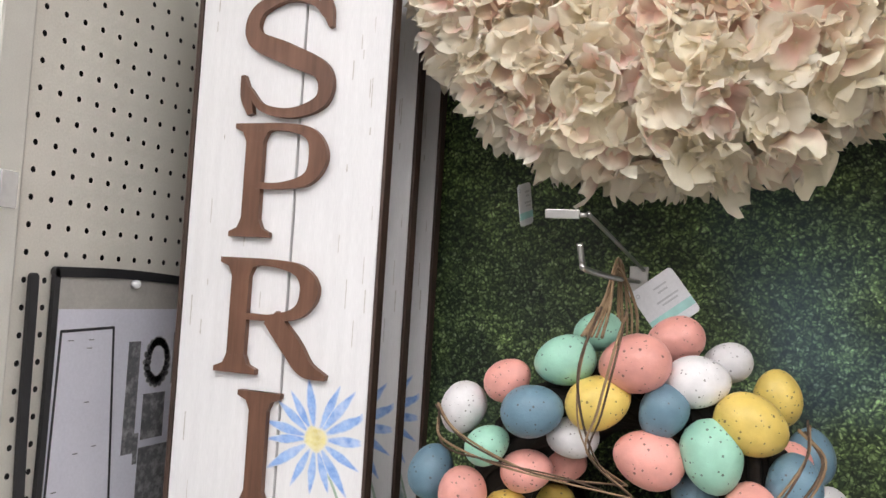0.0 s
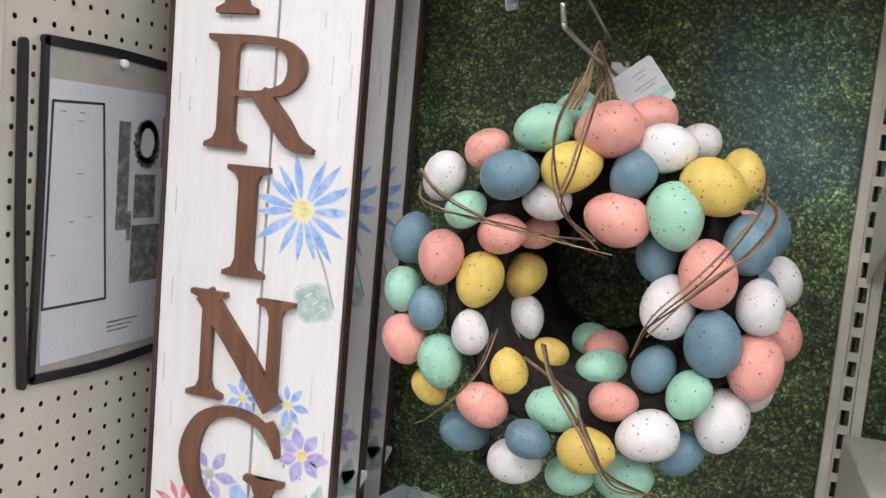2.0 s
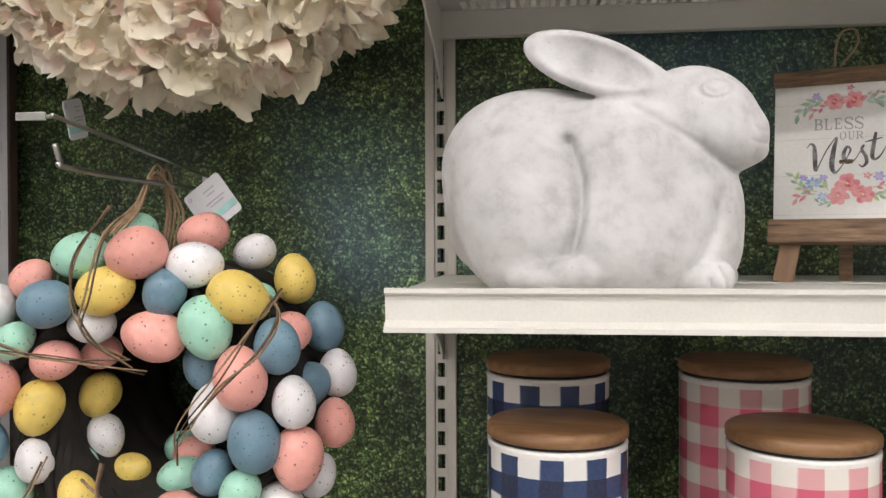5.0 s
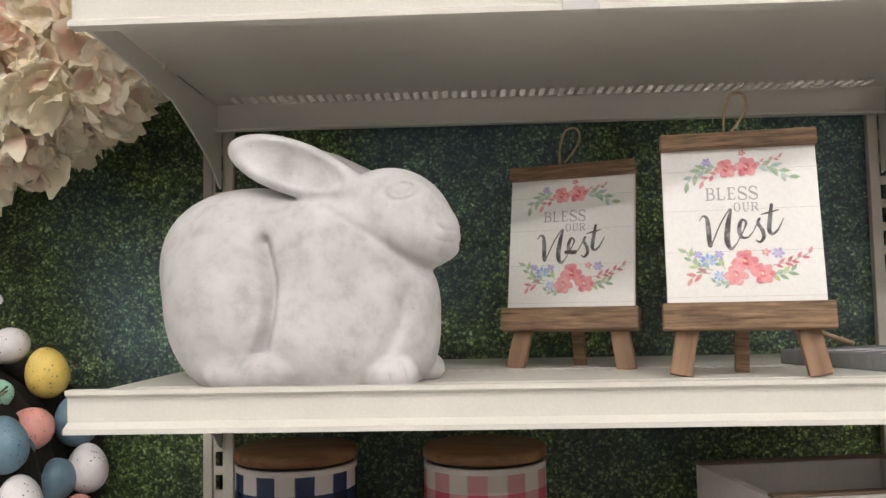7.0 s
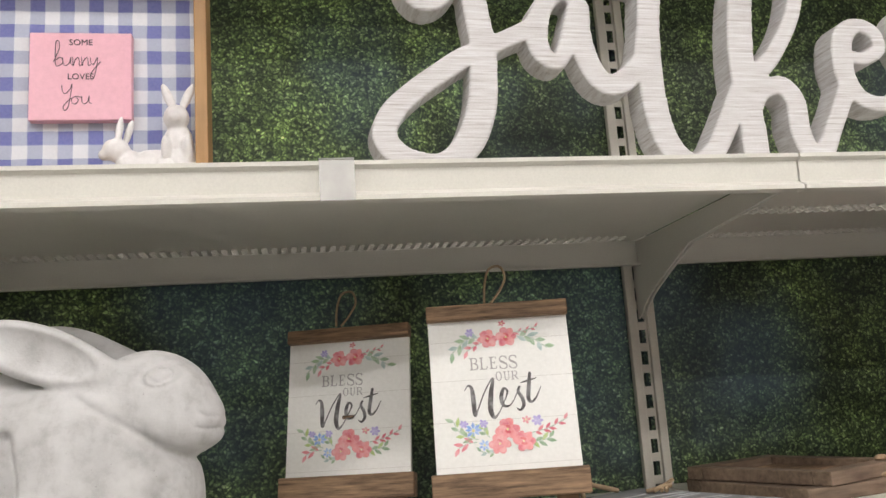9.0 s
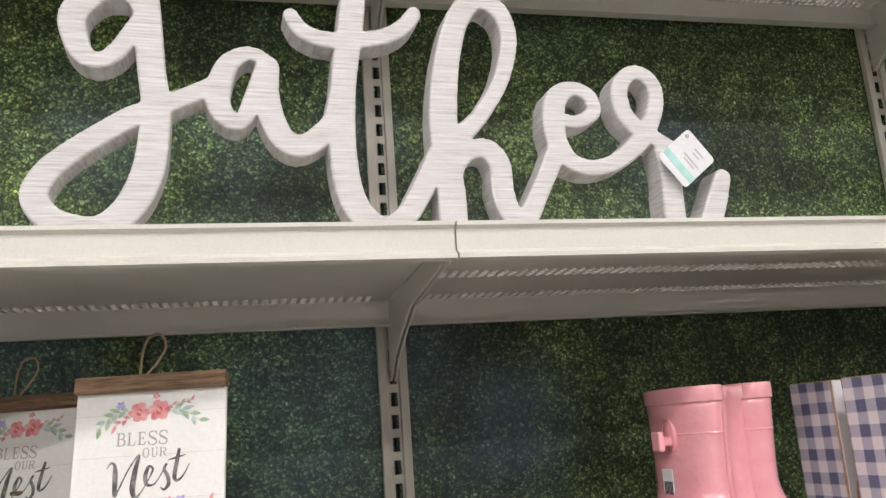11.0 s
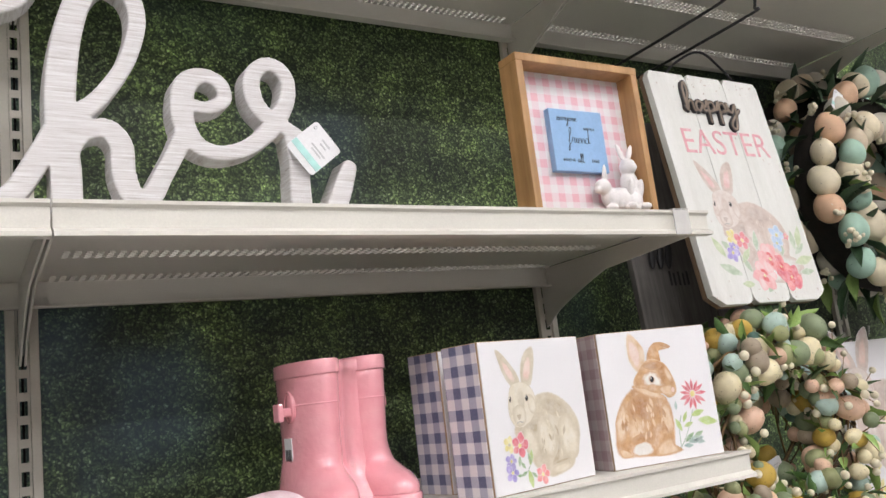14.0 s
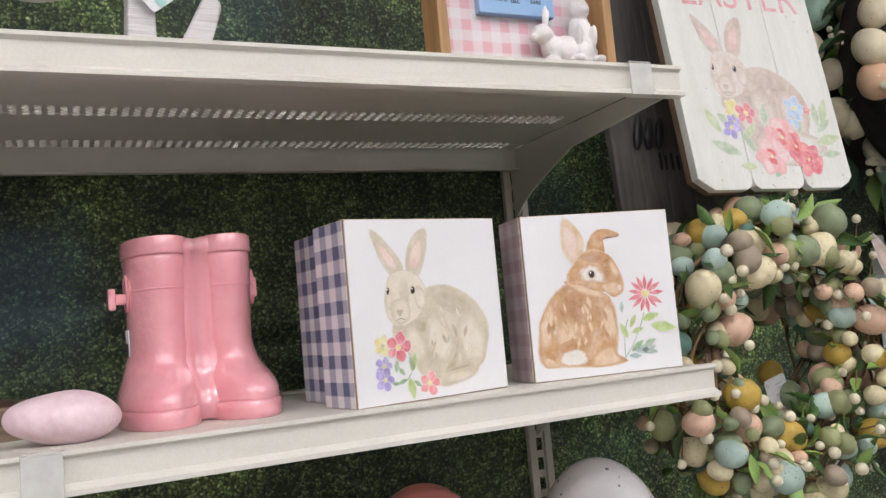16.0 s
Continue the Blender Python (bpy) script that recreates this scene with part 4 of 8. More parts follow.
for colour, base, table in (("green", (0.36, 0.66, 0.51), GREEN_EGGS), ("coral_pink", (0.83, 0.39, 0.33), PINK_EGGS), ("white", (0.78, 0.76, 0.76), WHITE_EGGS), ("yellow", (0.78, 0.58, 0.15), YELLOW_EGGS), ("blue", (0.155, 0.262, 0.335), BLUE_EGGS)):
    em_ = egg_mesh("egg_" + colour, egg_paint(colour + "_speckled_egg", base), 20, 14)
    for x, y, z, deg, half in table:
        e = new("egg", em_)
        e.parent = ew
        flip = 180 if R.random() < 0.5 else 0
        e.matrix_basis = pose(x / 1000, y / 1000, z / 1000, R.uniform(-14, 14), deg + flip, R.uniform(0, 0)) @ Matrix.Diagonal((half / 1000 * 1.06, half / 1000 * 1.06, half / 1000, 1))
        tagged(e, "speckled " + colour.replace("_", " ") + " egg")
for k in range(26):
    ph, a0 = R.uniform(0, 6.28), R.uniform(0, 6.28)
    pts = []
    for s in range(30):
        a = a0 + s / 29 * 5.2
        rr, tt = 0.138 + 0.026 * math.cos(3.1 * a + ph), 0.012 + 0.026 * math.sin(3.1 * a + ph)
        pts.append((rr * math.cos(a), tt, rr * math.sin(a)))
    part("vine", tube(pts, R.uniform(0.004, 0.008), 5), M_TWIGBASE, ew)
# the three rearmost rings are added to darken the hole of the wreath
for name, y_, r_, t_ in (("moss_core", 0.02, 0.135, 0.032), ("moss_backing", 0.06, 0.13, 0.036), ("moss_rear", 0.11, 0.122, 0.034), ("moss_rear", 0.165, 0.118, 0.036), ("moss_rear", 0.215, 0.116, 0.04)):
    part(name, tube([(r_ * math.cos(a), y_, r_ * math.sin(a)) for a in (2 * math.pi * k / 40 for k in range(40))], t_, 12, closed=True), M_TWIGBASE, ew, "dark matted ring, the rear ones added to shade the hole")
for wrap in ([(-0.2, -0.0, 0.1), (-0.19, -0.05, 0.112), (-0.15, -0.085, 0.09), (-0.08, -0.08, 0.066), (0.0, -0.06, 0.055)],
             [(-0.205, -0.0, 0.095), (-0.18, -0.055, 0.078), (-0.12, -0.09, 0.07), (-0.05, -0.075, 0.06), (0.02, -0.055, 0.045)],
             [(-0.035, -0.02, 0.22), (-0.042, -0.08, 0.165), (-0.04, -0.095, 0.12), (-0.025, -0.085, 0.08), (0.0, -0.06, 0.06)],
             [(-0.01, -0.02, 0.215), (-0.008, -0.085, 0.19), (-0.02, -0.1, 0.13), (-0.03, -0.09, 0.09), (0.01, -0.06, 0.05)],
             [(0.155, -0.03, 0.13), (0.145, -0.09, 0.1), (0.11, -0.105, 0.045), (0.07, -0.09, -0.005), (0.045, -0.05, -0.05)],
             [(0.15, -0.04, 0.12), (0.166, -0.075, 0.105), (0.15, -0.09, 0.07), (0.11, -0.1, 0.035), (0.06, -0.075, -0.025)],
             [(-0.09, -0.06, -0.045), (-0.095, -0.085, -0.08), (-0.12, -0.09, -0.115), (-0.15, -0.08, -0.145), (-0.165, -0.05, -0.16)],
             [(-0.04, -0.03, -0.06), (-0.02, -0.08, -0.08), (0.015, -0.1, -0.12), (0.04, -0.1, -0.16), (0.08, -0.06, -0.188)],
             [(-0.06, -0.04, -0.07), (-0.005, -0.085, -0.09), (0.022, -0.102, -0.13), (0.05, -0.095, -0.17), (0.088, -0.05, -0.19)]):
    for j in range(2):
        d = [(p[0] + R.uniform(-0.004, 0.004), p[1] + R.uniform(-0.004, 0.002), p[2] + R.uniform(-0.004, 0.004)) for p in wrap]
        part("twig", tube(spline(d, 6), R.uniform(0.0009, 0.0017), 6, taper=lambda f: 1.1 - 0.5 * f), M_TWIG if j == 0 else M_RAFFIA, ew, "thin wrapped twig")
for j in range(7):
    dx = R.uniform(-0.012, 0.012)
    d = [(-0.045 + dx, 0.0, 0.19), (-0.04 + dx * 0.5, 0.05, 0.22), (-0.035, 0.1 + R.uniform(-0.03, 0.03), 0.265 + R.uniform(-0.01, 0.012)), (-0.025 + dx, 0.13, 0.22), (-0.02 + dx, 0.1, 0.17)]
    part("raffia_loop", tube(spline(d, 6), R.uniform(0.001, 0.0019), 5), M_RAFFIA, ew, "tan raffia hanging loop")
price_tag(pose(-0.041, 0.99, 1.508, 0, -38, 0) @ pose(0, 0, 0, -8), "white hang tag with teal stripe tied to the egg wreath", 0.058, 0.062)

# ---- cream hydrangea wreath ----
m, nt, nd, ln, p = nodes_of("hydrangea_petal")
uvn = nd.new("ShaderNodeUVMap")
sx = nd.new("ShaderNodeSeparateXYZ")
ln.new(uvn.outputs[0], sx.inputs[0])
oi = nd.new("ShaderNodeObjectInfo")
add_ = nd.new("ShaderNodeMath")
add_.operation = "ADD"
ln.new(oi.outputs["Random"], add_.inputs[0]), ln.new(sx.outputs["Y"], add_.inputs[1])
fr_ = nd.new("ShaderNodeMath")
fr_.operation = "FRACT"
ln.new(add_.outputs[0], fr_.inputs[0])
cream = ramp(nt, fr_.outputs[0], [(0.0, (0.97, 0.9, 0.68)), (0.4, (0.98, 0.94, 0.79)), (0.7, (0.97, 0.89, 0.67)), (1.0, (0.98, 0.93, 0.84))])
blush = ramp(nt, fr_.outputs[0], [(0.0, (0.0, 0.0, 0.0)), (0.5, (0.12, 0.12, 0.12)), (0.66, (0.85, 0.85, 0.85)), (1.0, (1, 1, 1))])
near_ = ramp(nt, sx.outputs["X"], [(0.2, (1, 1, 1)), (0.95, (0, 0, 0))])
msk = mixc(nt, 1.0, blush, near_, "MULTIPLY")
col = mixc(nt, msk, cream, (0.95, 0.52, 0.48))
green_ = ramp(nt, sx.outputs["X"], [(0.0, (0.5, 0.5, 0.5)), (0.35, (0, 0, 0))])
col = mixc(nt, green_, col, (0.62, 0.6, 0.25))
ln.new(mixc(nt, 0.07, col, ramp(nt, noise_of(nt, 60, 4), [(0.3, (0.6, 0.5, 0.36)), (0.7, (1, 0.97, 0.9))])), p.inputs["Base Color"])
p.inputs["Roughness"].default_value, p.inputs["Specular IOR Level"].default_value = 0.7, 0.25
tl = nd.new("ShaderNodeBsdfTranslucent")
tl.inputs[0].default_value = (0.98, 0.9, 0.8, 1)
mx = nd.new("ShaderNodeMixShader")
mx.inputs[0].default_value = 0.38
ln.new(p.outputs[0], mx.inputs[1]), ln.new(tl.outputs[0], mx.inputs[2]), ln.new(mx.outputs[0], nd["Material Output"].inputs[0])
bump_of(nt, p, noise_of(nt, 260, 3, 0.6), 0.3, 0.001)
M_PETAL = m


def floret(bm, M, rnd, v):
    """Four broad wavy petals with thickness of cloth; uv: distance from the middle, and a shade."""
    uv = bm.loops.layers.uv.verify()
    for q in range(4):
        a0 = q * math.pi / 2 + rnd.uniform(-0.2, 0.2)
        L, Wd, cup = rnd.uniform(0.023, 0.034), rnd.uniform(0.015, 0.022), rnd.uniform(0.05, 1.1)
        twist, ph = rnd.uniform(-0.5, 0.5), rnd.uniform(0, 6)
        rows = []
        for i, (u, w) in enumerate(((0.03, 0.14), (0.25, 0.62), (0.5, 0.95), (0.74, 1.0), (0.92, 0.78), (1.0, 0.5))):
            row = []
            for j in (-1, -0.66, -0.33, 0, 0.33, 0.66, 1):
                x, y = u * L * (1 - 0.1 * j * j * u + 0.04 * math.sin(9 * j + ph) * u), j * w * Wd
                z = cup * L * u * u * 0.8 + 0.0055 * math.sin(ph + 5 * j + 4 * u) * u * u + 0.0032 * math.sin(2 * ph + 11 * j) * u * u + twist * y * u + 0.25 * abs(j) * w * Wd
                c, s = math.cos(a0), math.sin(a0)
                row.append((bm.verts.new(M @ Vector((x * c - y * s, x * s + y * c, z))), u))
            rows.append(row)
        for A, B in zip(rows, rows[1:]):
            for j in range(6):
                f = bm.faces.new((A[j][0], A[j + 1][0], B[j + 1][0], B[j][0]))
                f.smooth = True
                for lp, uu in zip(f.loops, (A[j][1], A[j + 1][1], B[j + 1][1], B[j][1])):
                    lp[uv].uv = (uu, v)


R = random.Random(21)
HYD = (-0.035, 0.905, 1.944)
hw = thing("hydrangea_wreath", pose(*HYD), "full wreath of cream and blush silk hydrangea petals", "wreath")
kinds = []
for k in range(8):
    bm = bmesh.new()
    floret(bm, Matrix.Identity(4), R, k / 16)
    me = bpy.data.meshes.new("floret")
    bm.to_mesh(me), bm.free()
    me.materials.append(M_PETAL)
    kinds.append(me)
spots = []
for k in range(1150):
    a, b = 2 * math.pi * (0.618034 * k % 1 + 0.02 * R.random()), radians(-140 + 265 * ((k + R.random()) / 1150))
    rr = 0.19 + 0.108 * math.sin(b)
    spots.append((a, b, rr, -0.1 * math.cos(b) * R.uniform(0.85, 1.08)))
spots.sort(key=lambda s: (math.sin(s[0]) * s[2]))
rest = bmesh.new()
for i, (a, b, rr, yy) in enumerate(spots):
    nrm = Vector((math.cos(a) * math.sin(b), -math.cos(b), math.sin(a) * math.sin(b)))
    nrm = (nrm + Vector((R.uniform(-0.75, 0.75), R.uniform(-0.75, 0.55), R.uniform(-0.75, 0.75)))).normalized()
    M = Matrix.Translation((rr * math.cos(a), yy, rr * math.sin(a))) @ nrm.to_track_quat("Z", "Y").to_matrix().to_4x4() @ pose(0, 0, 0, 0, 0, R.uniform(0, 360)) @ Matrix.Scale(R.uniform(0.85, 1.2), 4)
    if i < 300:
        o = new("floret", R.choice(kinds))
        o.parent = hw
        o.matrix_basis = M
    else:
        floret(rest, M, R, R.random())
tagged(part("petal_mass", rest, M_PETAL, hw), kind="stuff")
# core ring in petal cream deepened to stand for shade between petals
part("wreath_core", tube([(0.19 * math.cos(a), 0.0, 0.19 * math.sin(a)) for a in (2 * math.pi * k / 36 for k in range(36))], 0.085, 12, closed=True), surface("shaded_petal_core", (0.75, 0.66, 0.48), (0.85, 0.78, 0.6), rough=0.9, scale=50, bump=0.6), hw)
price_tag(pose(-0.204, 0.95, 1.614, 0, -16, 76), "small tag hanging below the hydrangea wreath", 0.032, 0.05)
hook(pose(-0.035, 1.094, 2.0), 0.14, "zinc wire peg hook holding the hydrangea wreath", double=False)

# ---- things on the lower pegs ----
M_BOXBLUE = surface("grey_blue_card", (0.22, 0.3, 0.34), (0.42, 0.48, 0.5), rough=0.6, scale=25, bump=0.1)
M_BOXBROWN = wood("brown_box_front", (0.09, 0.05, 0.035), (0.16, 0.09, 0.06), rough=0.6)
bx = thing("hanging_box", pose(-0.26, 0.94, 0.93, 0, 0, -12), "grey-blue and brown box hanging on a wire hook", "box")
part("box_body", box(-0.06, 0.06, -0.05, 0.05, -0.2, 0.02, 0.003), M_BOXBLUE, bx)
part("front_band", box(-0.0605, 0.0605, -0.054, -0.0505, -0.2, 0.0, 0.001), M_BOXBROWN, bx, "brown front band")
part("wire_hanger", tube(spline([(0.0, -0.01, 0.02), (-0.012, -0.012, 0.038), (0.004, -0.014, 0.052), (0.018, -0.012, 0.03), (0.006, -0.01, 0.02)], 5), 0.0012, 6), M_STEEL, bx, "bent wire hanger")
hook(pose(-0.215, 1.094, 0.985), 0.05, "short dark peg hook at the hedge panel", M_BLACKWIRE, False)
hr = thing("wooden_hanger", pose(0.03, 1.06, 0.905), "brown arched wooden hanger piece on a low peg", "hanger")
part("arch", tube([(0.032 * math.cos(a), 0, 0.04 * math.sin(a)) for a in (math.pi * k / 14 for k in range(15))], 0.009, 8), M_LETTERWOOD, hr)
part("base_bar", box(-0.045, 0.045, -0.008, 0.008, -0.18, -0.0, 0.003), M_LETTERWOOD, hr)

# ---- white rabbit statue ----
m, nt, nd, ln, p = nodes_of("white_cast_stone")
col = ramp(nt, noise_of(nt, 11, 7, 0.62), [(0.28, (0.43, 0.422, 0.417)), (0.45, (0.535, 0.527, 0.522)), (0.62, (0.6, 0.592, 0.588)), (0.8, (0.64, 0.632, 0.628))])
rub = ramp(nt, noise_of(nt, 45, 6, 0.7), [(0.3, (0.8, 0.795, 0.79)), (0.5, (0.98, 0.98, 0.98)), (0.7, (1.05, 1.05, 1.05))])
col = mixc(nt, 1.0, col, rub, "MULTIPLY")
pit = ramp(nt, noise_of(nt, 190, 3, 0.6), [(0.22, (0.6, 0.59, 0.58)), (0.3, (1, 1, 1))])
ln.new(mixc(nt, 1.0, col, pit, "MULTIPLY"), p.inputs["Base Color"])
p.inputs["Roughness"].default_value, p.inputs["Specular IOR Level"].default_value = 0.8, 0.3
bump_of(nt, p, noise_of(nt, 120, 5, 0.65), 0.5, 0.0012)
M_STATUE = m


def rabbit_form(voxel=0.0018):
    """The crouching rabbit as one skin: rounded forms melted together, creases pressed in, drawn out on a grid."""
    lo, hi = np.array((-0.285, -0.125, -0.004)), np.array((0.075, 0.105, 0.265))
    n = ((hi - lo) / voxel).astype(int)
    gx, gy, gz = [lo[i] + voxel * np.arange(n[i], dtype=np.float32) for i in range(3)]
    X, Y, Z = np.meshgrid(gx.astype(np.float32), gy.astype(np.float32), gz.astype(np.float32), indexing="ij")

    def ell(c, r, tilt=0.0, turn=0.0):
        u, v, w = X - c[0], Y - c[1], Z - c[2]
        if turn:
            k, s = math.cos(math.radians(turn)), math.sin(math.radians(turn))
            u, v = u * k + v * s, -u * s + v * k
        if tilt:
            k, s = math.cos(math.radians(tilt)), math.sin(math.radians(tilt))
            u, w = u * k + w * s, -u * s + w * k
        a = np.sqrt((u / r[0]) ** 2 + (v / r[1]) ** 2 + (w / r[2]) ** 2) + 1e-6
        b = np.sqrt((u / r[0] ** 2) ** 2 + (v / r[1] ** 2) ** 2 + (w / r[2] ** 2) ** 2) + 1e-6
        return a * (a - 1) / b

    def melt(a, b, k):
        h = np.maximum(k - np.abs(a - b), 0) / k
        return np.minimum(a, b) - h * h * k * 0.25

    def press(pts, width, depth, side=-1, fade=0.02):
        """A groove along a line drawn in side view."""
        best = np.full(X.shape[0:1] + X.shape[2:], 9.0, np.float32)
        XX, ZZ = X[:, 0, :], Z[:, 0, :]
        for (x0, z0), (x1, z1) in zip(pts, pts[1:]):
            dx, dz = x1 - x0, z1 - z0
            t = np.clip(((XX - x0) * dx + (ZZ - z0) * dz) / (dx * dx + dz * dz), 0, 1)
            best = np.minimum(best, np.hypot(XX - x0 - t * dx, ZZ - z0 - t * dz))
        g = depth * np.exp(-(best / width) ** 2)[:, None, :]
        return g * np.clip(side * Y / fade, 0, 1)

    body = ell((-0.15, 0, 0.096), (0.1, 0.08, 0.1))
    body = melt(body, ell((-0.185, 0, 0.128), (0.062, 0.062, 0.058)), 0.02)
    body = melt(body, ell((-0.122, 0, 0.045), (0.1, 0.08, 0.06)), 0.03)
    body = melt(body, ell((-0.044, 0, 0.074), (0.082, 0.074, 0.085)), 0.045)
    body = melt(body, ell((-0.05, 0, 0.03), (0.078, 0.07, 0.045)), 0.03)
    body = melt(body, ell((-0.06, 0, 0.135), (0.06, 0.058, 0.05), 25), 0.04)
    for s in (-1, 1):
        body = melt(body, ell((-0.163, s * 0.042, 0.08), (0.0625, 0.047, 0.086)), 0.012)
        rim = [(-0.163 + 0.0625 * math.cos(a), 0.08 + 0.086 * math.sin(a)) for a in (math.radians(d) for d in range(112, -41, -8))]
        body = body + press(rim[9:], 0.006, 0.0105, s) + press(rim[4:10], 0.012, 0.003, s)
        body = body + press([(0.0175, 0.088), (0.013, 0.06), (0.003, 0.03)], 0.006, 0.004, s)
    for s in (-1, 1):
        body = melt(body, ell((-0.126, s * 0.072, 0.011), (0.04, 0.019, 0.014)), 0.014)
        body = melt(body, ell((-0.106, s * 0.078, 0.017), (0.018, 0.015, 0.0145)), 0.008)
    body = melt(body, ell((0.002, -0.05, 0.012), (0.021, 0.018, 0.0165)), 0.004)
    body = melt(body, ell((0.018, -0.046, 0.013), (0.0115, 0.013, 0.0145)), 0.002)
    body = body + press([(0.022, -0.001), (0.021, 0.012), (0.016, 0.022)], 0.0016, 0.003) + press([(0.009, -0.001), (0.008, 0.012)], 0.0016, 0.002)
    body = melt(body, ell((0.012, 0.036, 0.012), (0.021, 0.018, 0.0165)), 0.004)
    body = melt(body, ell((-0.226, 0.01, 0.045), (0.018, 0.022, 0.022)), 0.012)

    head = ell((-0.006, 0, 0.166), (0.046, 0.042, 0.0415))
    head = melt(head, ell((0.018, 0, 0.152), (0.034, 0.036, 0.038), 45), 0.02)
    head = melt(head, ell((0.024, 0, 0.134), (0.03, 0.032, 0.024), 15), 0.02)
    head = melt(head, ell((-0.035, 0, 0.158), (0.045, 0.04, 0.034), 15), 0.03)
    for s in (-1, 1):
        head = melt(head, ell((0.004, s * 0.02, 0.14), (0.034, 0.025, 0.027)), 0.015)
        head = melt(head, ell((0.041, s * 0.009, 0.138), (0.0145, 0.0125, 0.0125)), 0.01)
    head = melt(head, ell((0.046, 0, 0.15), (0.0095, 0.0115, 0.0085)), 0.01)
    head = melt(head, ell((0.046, 0, 0.127), (0.011, 0.013, 0.008)), 0.008)
    for s in (-1, 1):
        r = np.hypot((X - 0.014) / 0.0115, (Z - 0.1825 - 0.1 * (X - 0.014)) / 0.0078)
        m = np.clip(s * Y / 0.02, 0, 1)
        head = head - m * (0.0016 * np.exp(-((r - 1.0) / 0.16) ** 2) + 0.0022 * np.clip(1 - r * r, 0, 1)) + m * 0.0012 * np.exp(-((r - 1.38) / 0.2) ** 2) + m * 0.0014 * np.exp(-((r - 0.78) / 0.13) ** 2)
        head = head + press([(0.06, 0.1325), (0.05, 0.1325), (0.044, 0.1345)], 0.0018, 0.0018, s, 0.006)
        head = head + press([(0.056, 0.1435), (0.05, 0.144), (0.046, 0.147)], 0.002, 0.002, s, 0.004)
    # jaw line where the head lies on the shoulders
    both = melt(head, body, 0.007)
    for s in (-1, 1):
        both = both + press([(-0.06, 0.166), (-0.045, 0.157), (-0.025, 0.145), (-0.005, 0.132), (0.014, 0.119), (0.03, 0.109)], 0.0055, 0.0045, s)
    # ears laid back, hollow on the outer face
    for s, c, r, tilt, turn in ((-1, (-0.096, -0.042, 0.209), (0.066, 0.0125, 0.0265), -20, 7), (1, (-0.088, 0.034, 0.214), (0.06, 0.0125, 0.021), -21, -7)):
        ear = ell(c, r, tilt, turn)
        ear = melt(ear, ell((c[0] + 0.05, c[1] - s * 0.009, c[2] - 0.0185), (0.034, 0.013, 0.014), tilt, turn), 0.012)
        hollow = ell((c[0] + 0.002, c[1] + s * 0.0115, c[2] + 0.0008), (0.056, 0.013, 0.0205), tilt, turn)
        k = 0.004
        h = np.maximum(k - np.abs(ear + hollow), 0) / k
        ear = np.maximum(ear, -hollow) + h * h * k * 0.25
        both = melt(both, ear, 0.006)
    both = np.maximum(both, 0.0005 - Z)

    return grid_skin("rabbit_statue", both, lo, voxel, M_STATUE)


rb = new("rabbit_statue", rabbit_form())
rb.matrix_world = pose(0.527, 0.757, 1.412, 0, 0, -12)
s_ = rb.modifiers.new("soften", "SMOOTH")
s_.iterations, s_.factor = 2, 0.5
tagged(rb, "white weathered cast-stone rabbit statue crouching on the shelf", "statue")

# ---- bless our nest easels ----
M_PRINTWHITE = surface("white_planked_print", (0.78, 0.77, 0.73), (0.83, 0.82, 0.79), rough=0.5, scale=10, bump=0.08, fine=200)
M_BARWOOD = wood("weathered_brown_bar", (0.06, 0.034, 0.018), (0.36, 0.225, 0.13), rough=0.7, stretch=(12, 1, 1), scale=30, bump=0.6)
M_LEGWOOD = wood("light_brown_leg", (0.16, 0.09, 0.05), (0.3, 0.185, 0.11), rough=0.7, scale=10)
M_TRAYLINE = plain("faint_plank_joint", (0.58, 0.56, 0.52), 0.6)
M_JUTE = surface("jute_twine", (0.25, 0.17, 0.1), (0.4, 0.3, 0.19), rough=0.9, scale=200, bump=0.5, fine=600)


def rose(parent, cx, cz, r, y, rnd, tones=None):
    """A loose painted rose: layered petals, deeper towards the middle."""
    ta, tb, tc = tones or (W_PINK, W_CRIMSON, W_DEEP)
    for k in range(6):
        a = k * 60 + rnd.uniform(-15, 15)
        part("petal", blob(bmesh.new(), oval(cx + 0.5 * r * math.cos(radians(a)), cz + 0.5 * r * math.sin(radians(a)), r * 0.55, r * 0.42, a, 9, 0.25, rnd), y - 0.00002 * k, soft=0.95, ground=TONE[ta.name], band=0.5), ta if k % 2 else tb, parent)
    for k in range(4):
        a = k * 90 + rnd.uniform(-20, 20)
        part("petal", blob(bmesh.new(), oval(cx + 0.22 * r * math.cos(radians(a)), cz + 0.22 * r * math.sin(radians(a)), r * 0.3, r * 0.2, a + 60, 8, 0.3, rnd), y - 0.00018 - 0.00001 * k, ground=TONE[ta.name], band=0.5), tc if k % 2 else ta, parent)
    part("flower_centre", blob(bmesh.new(), oval(cx, cz, r * 0.1, r * 0.12, 0, 8), y - 0.00024), W_YELLOW, parent)


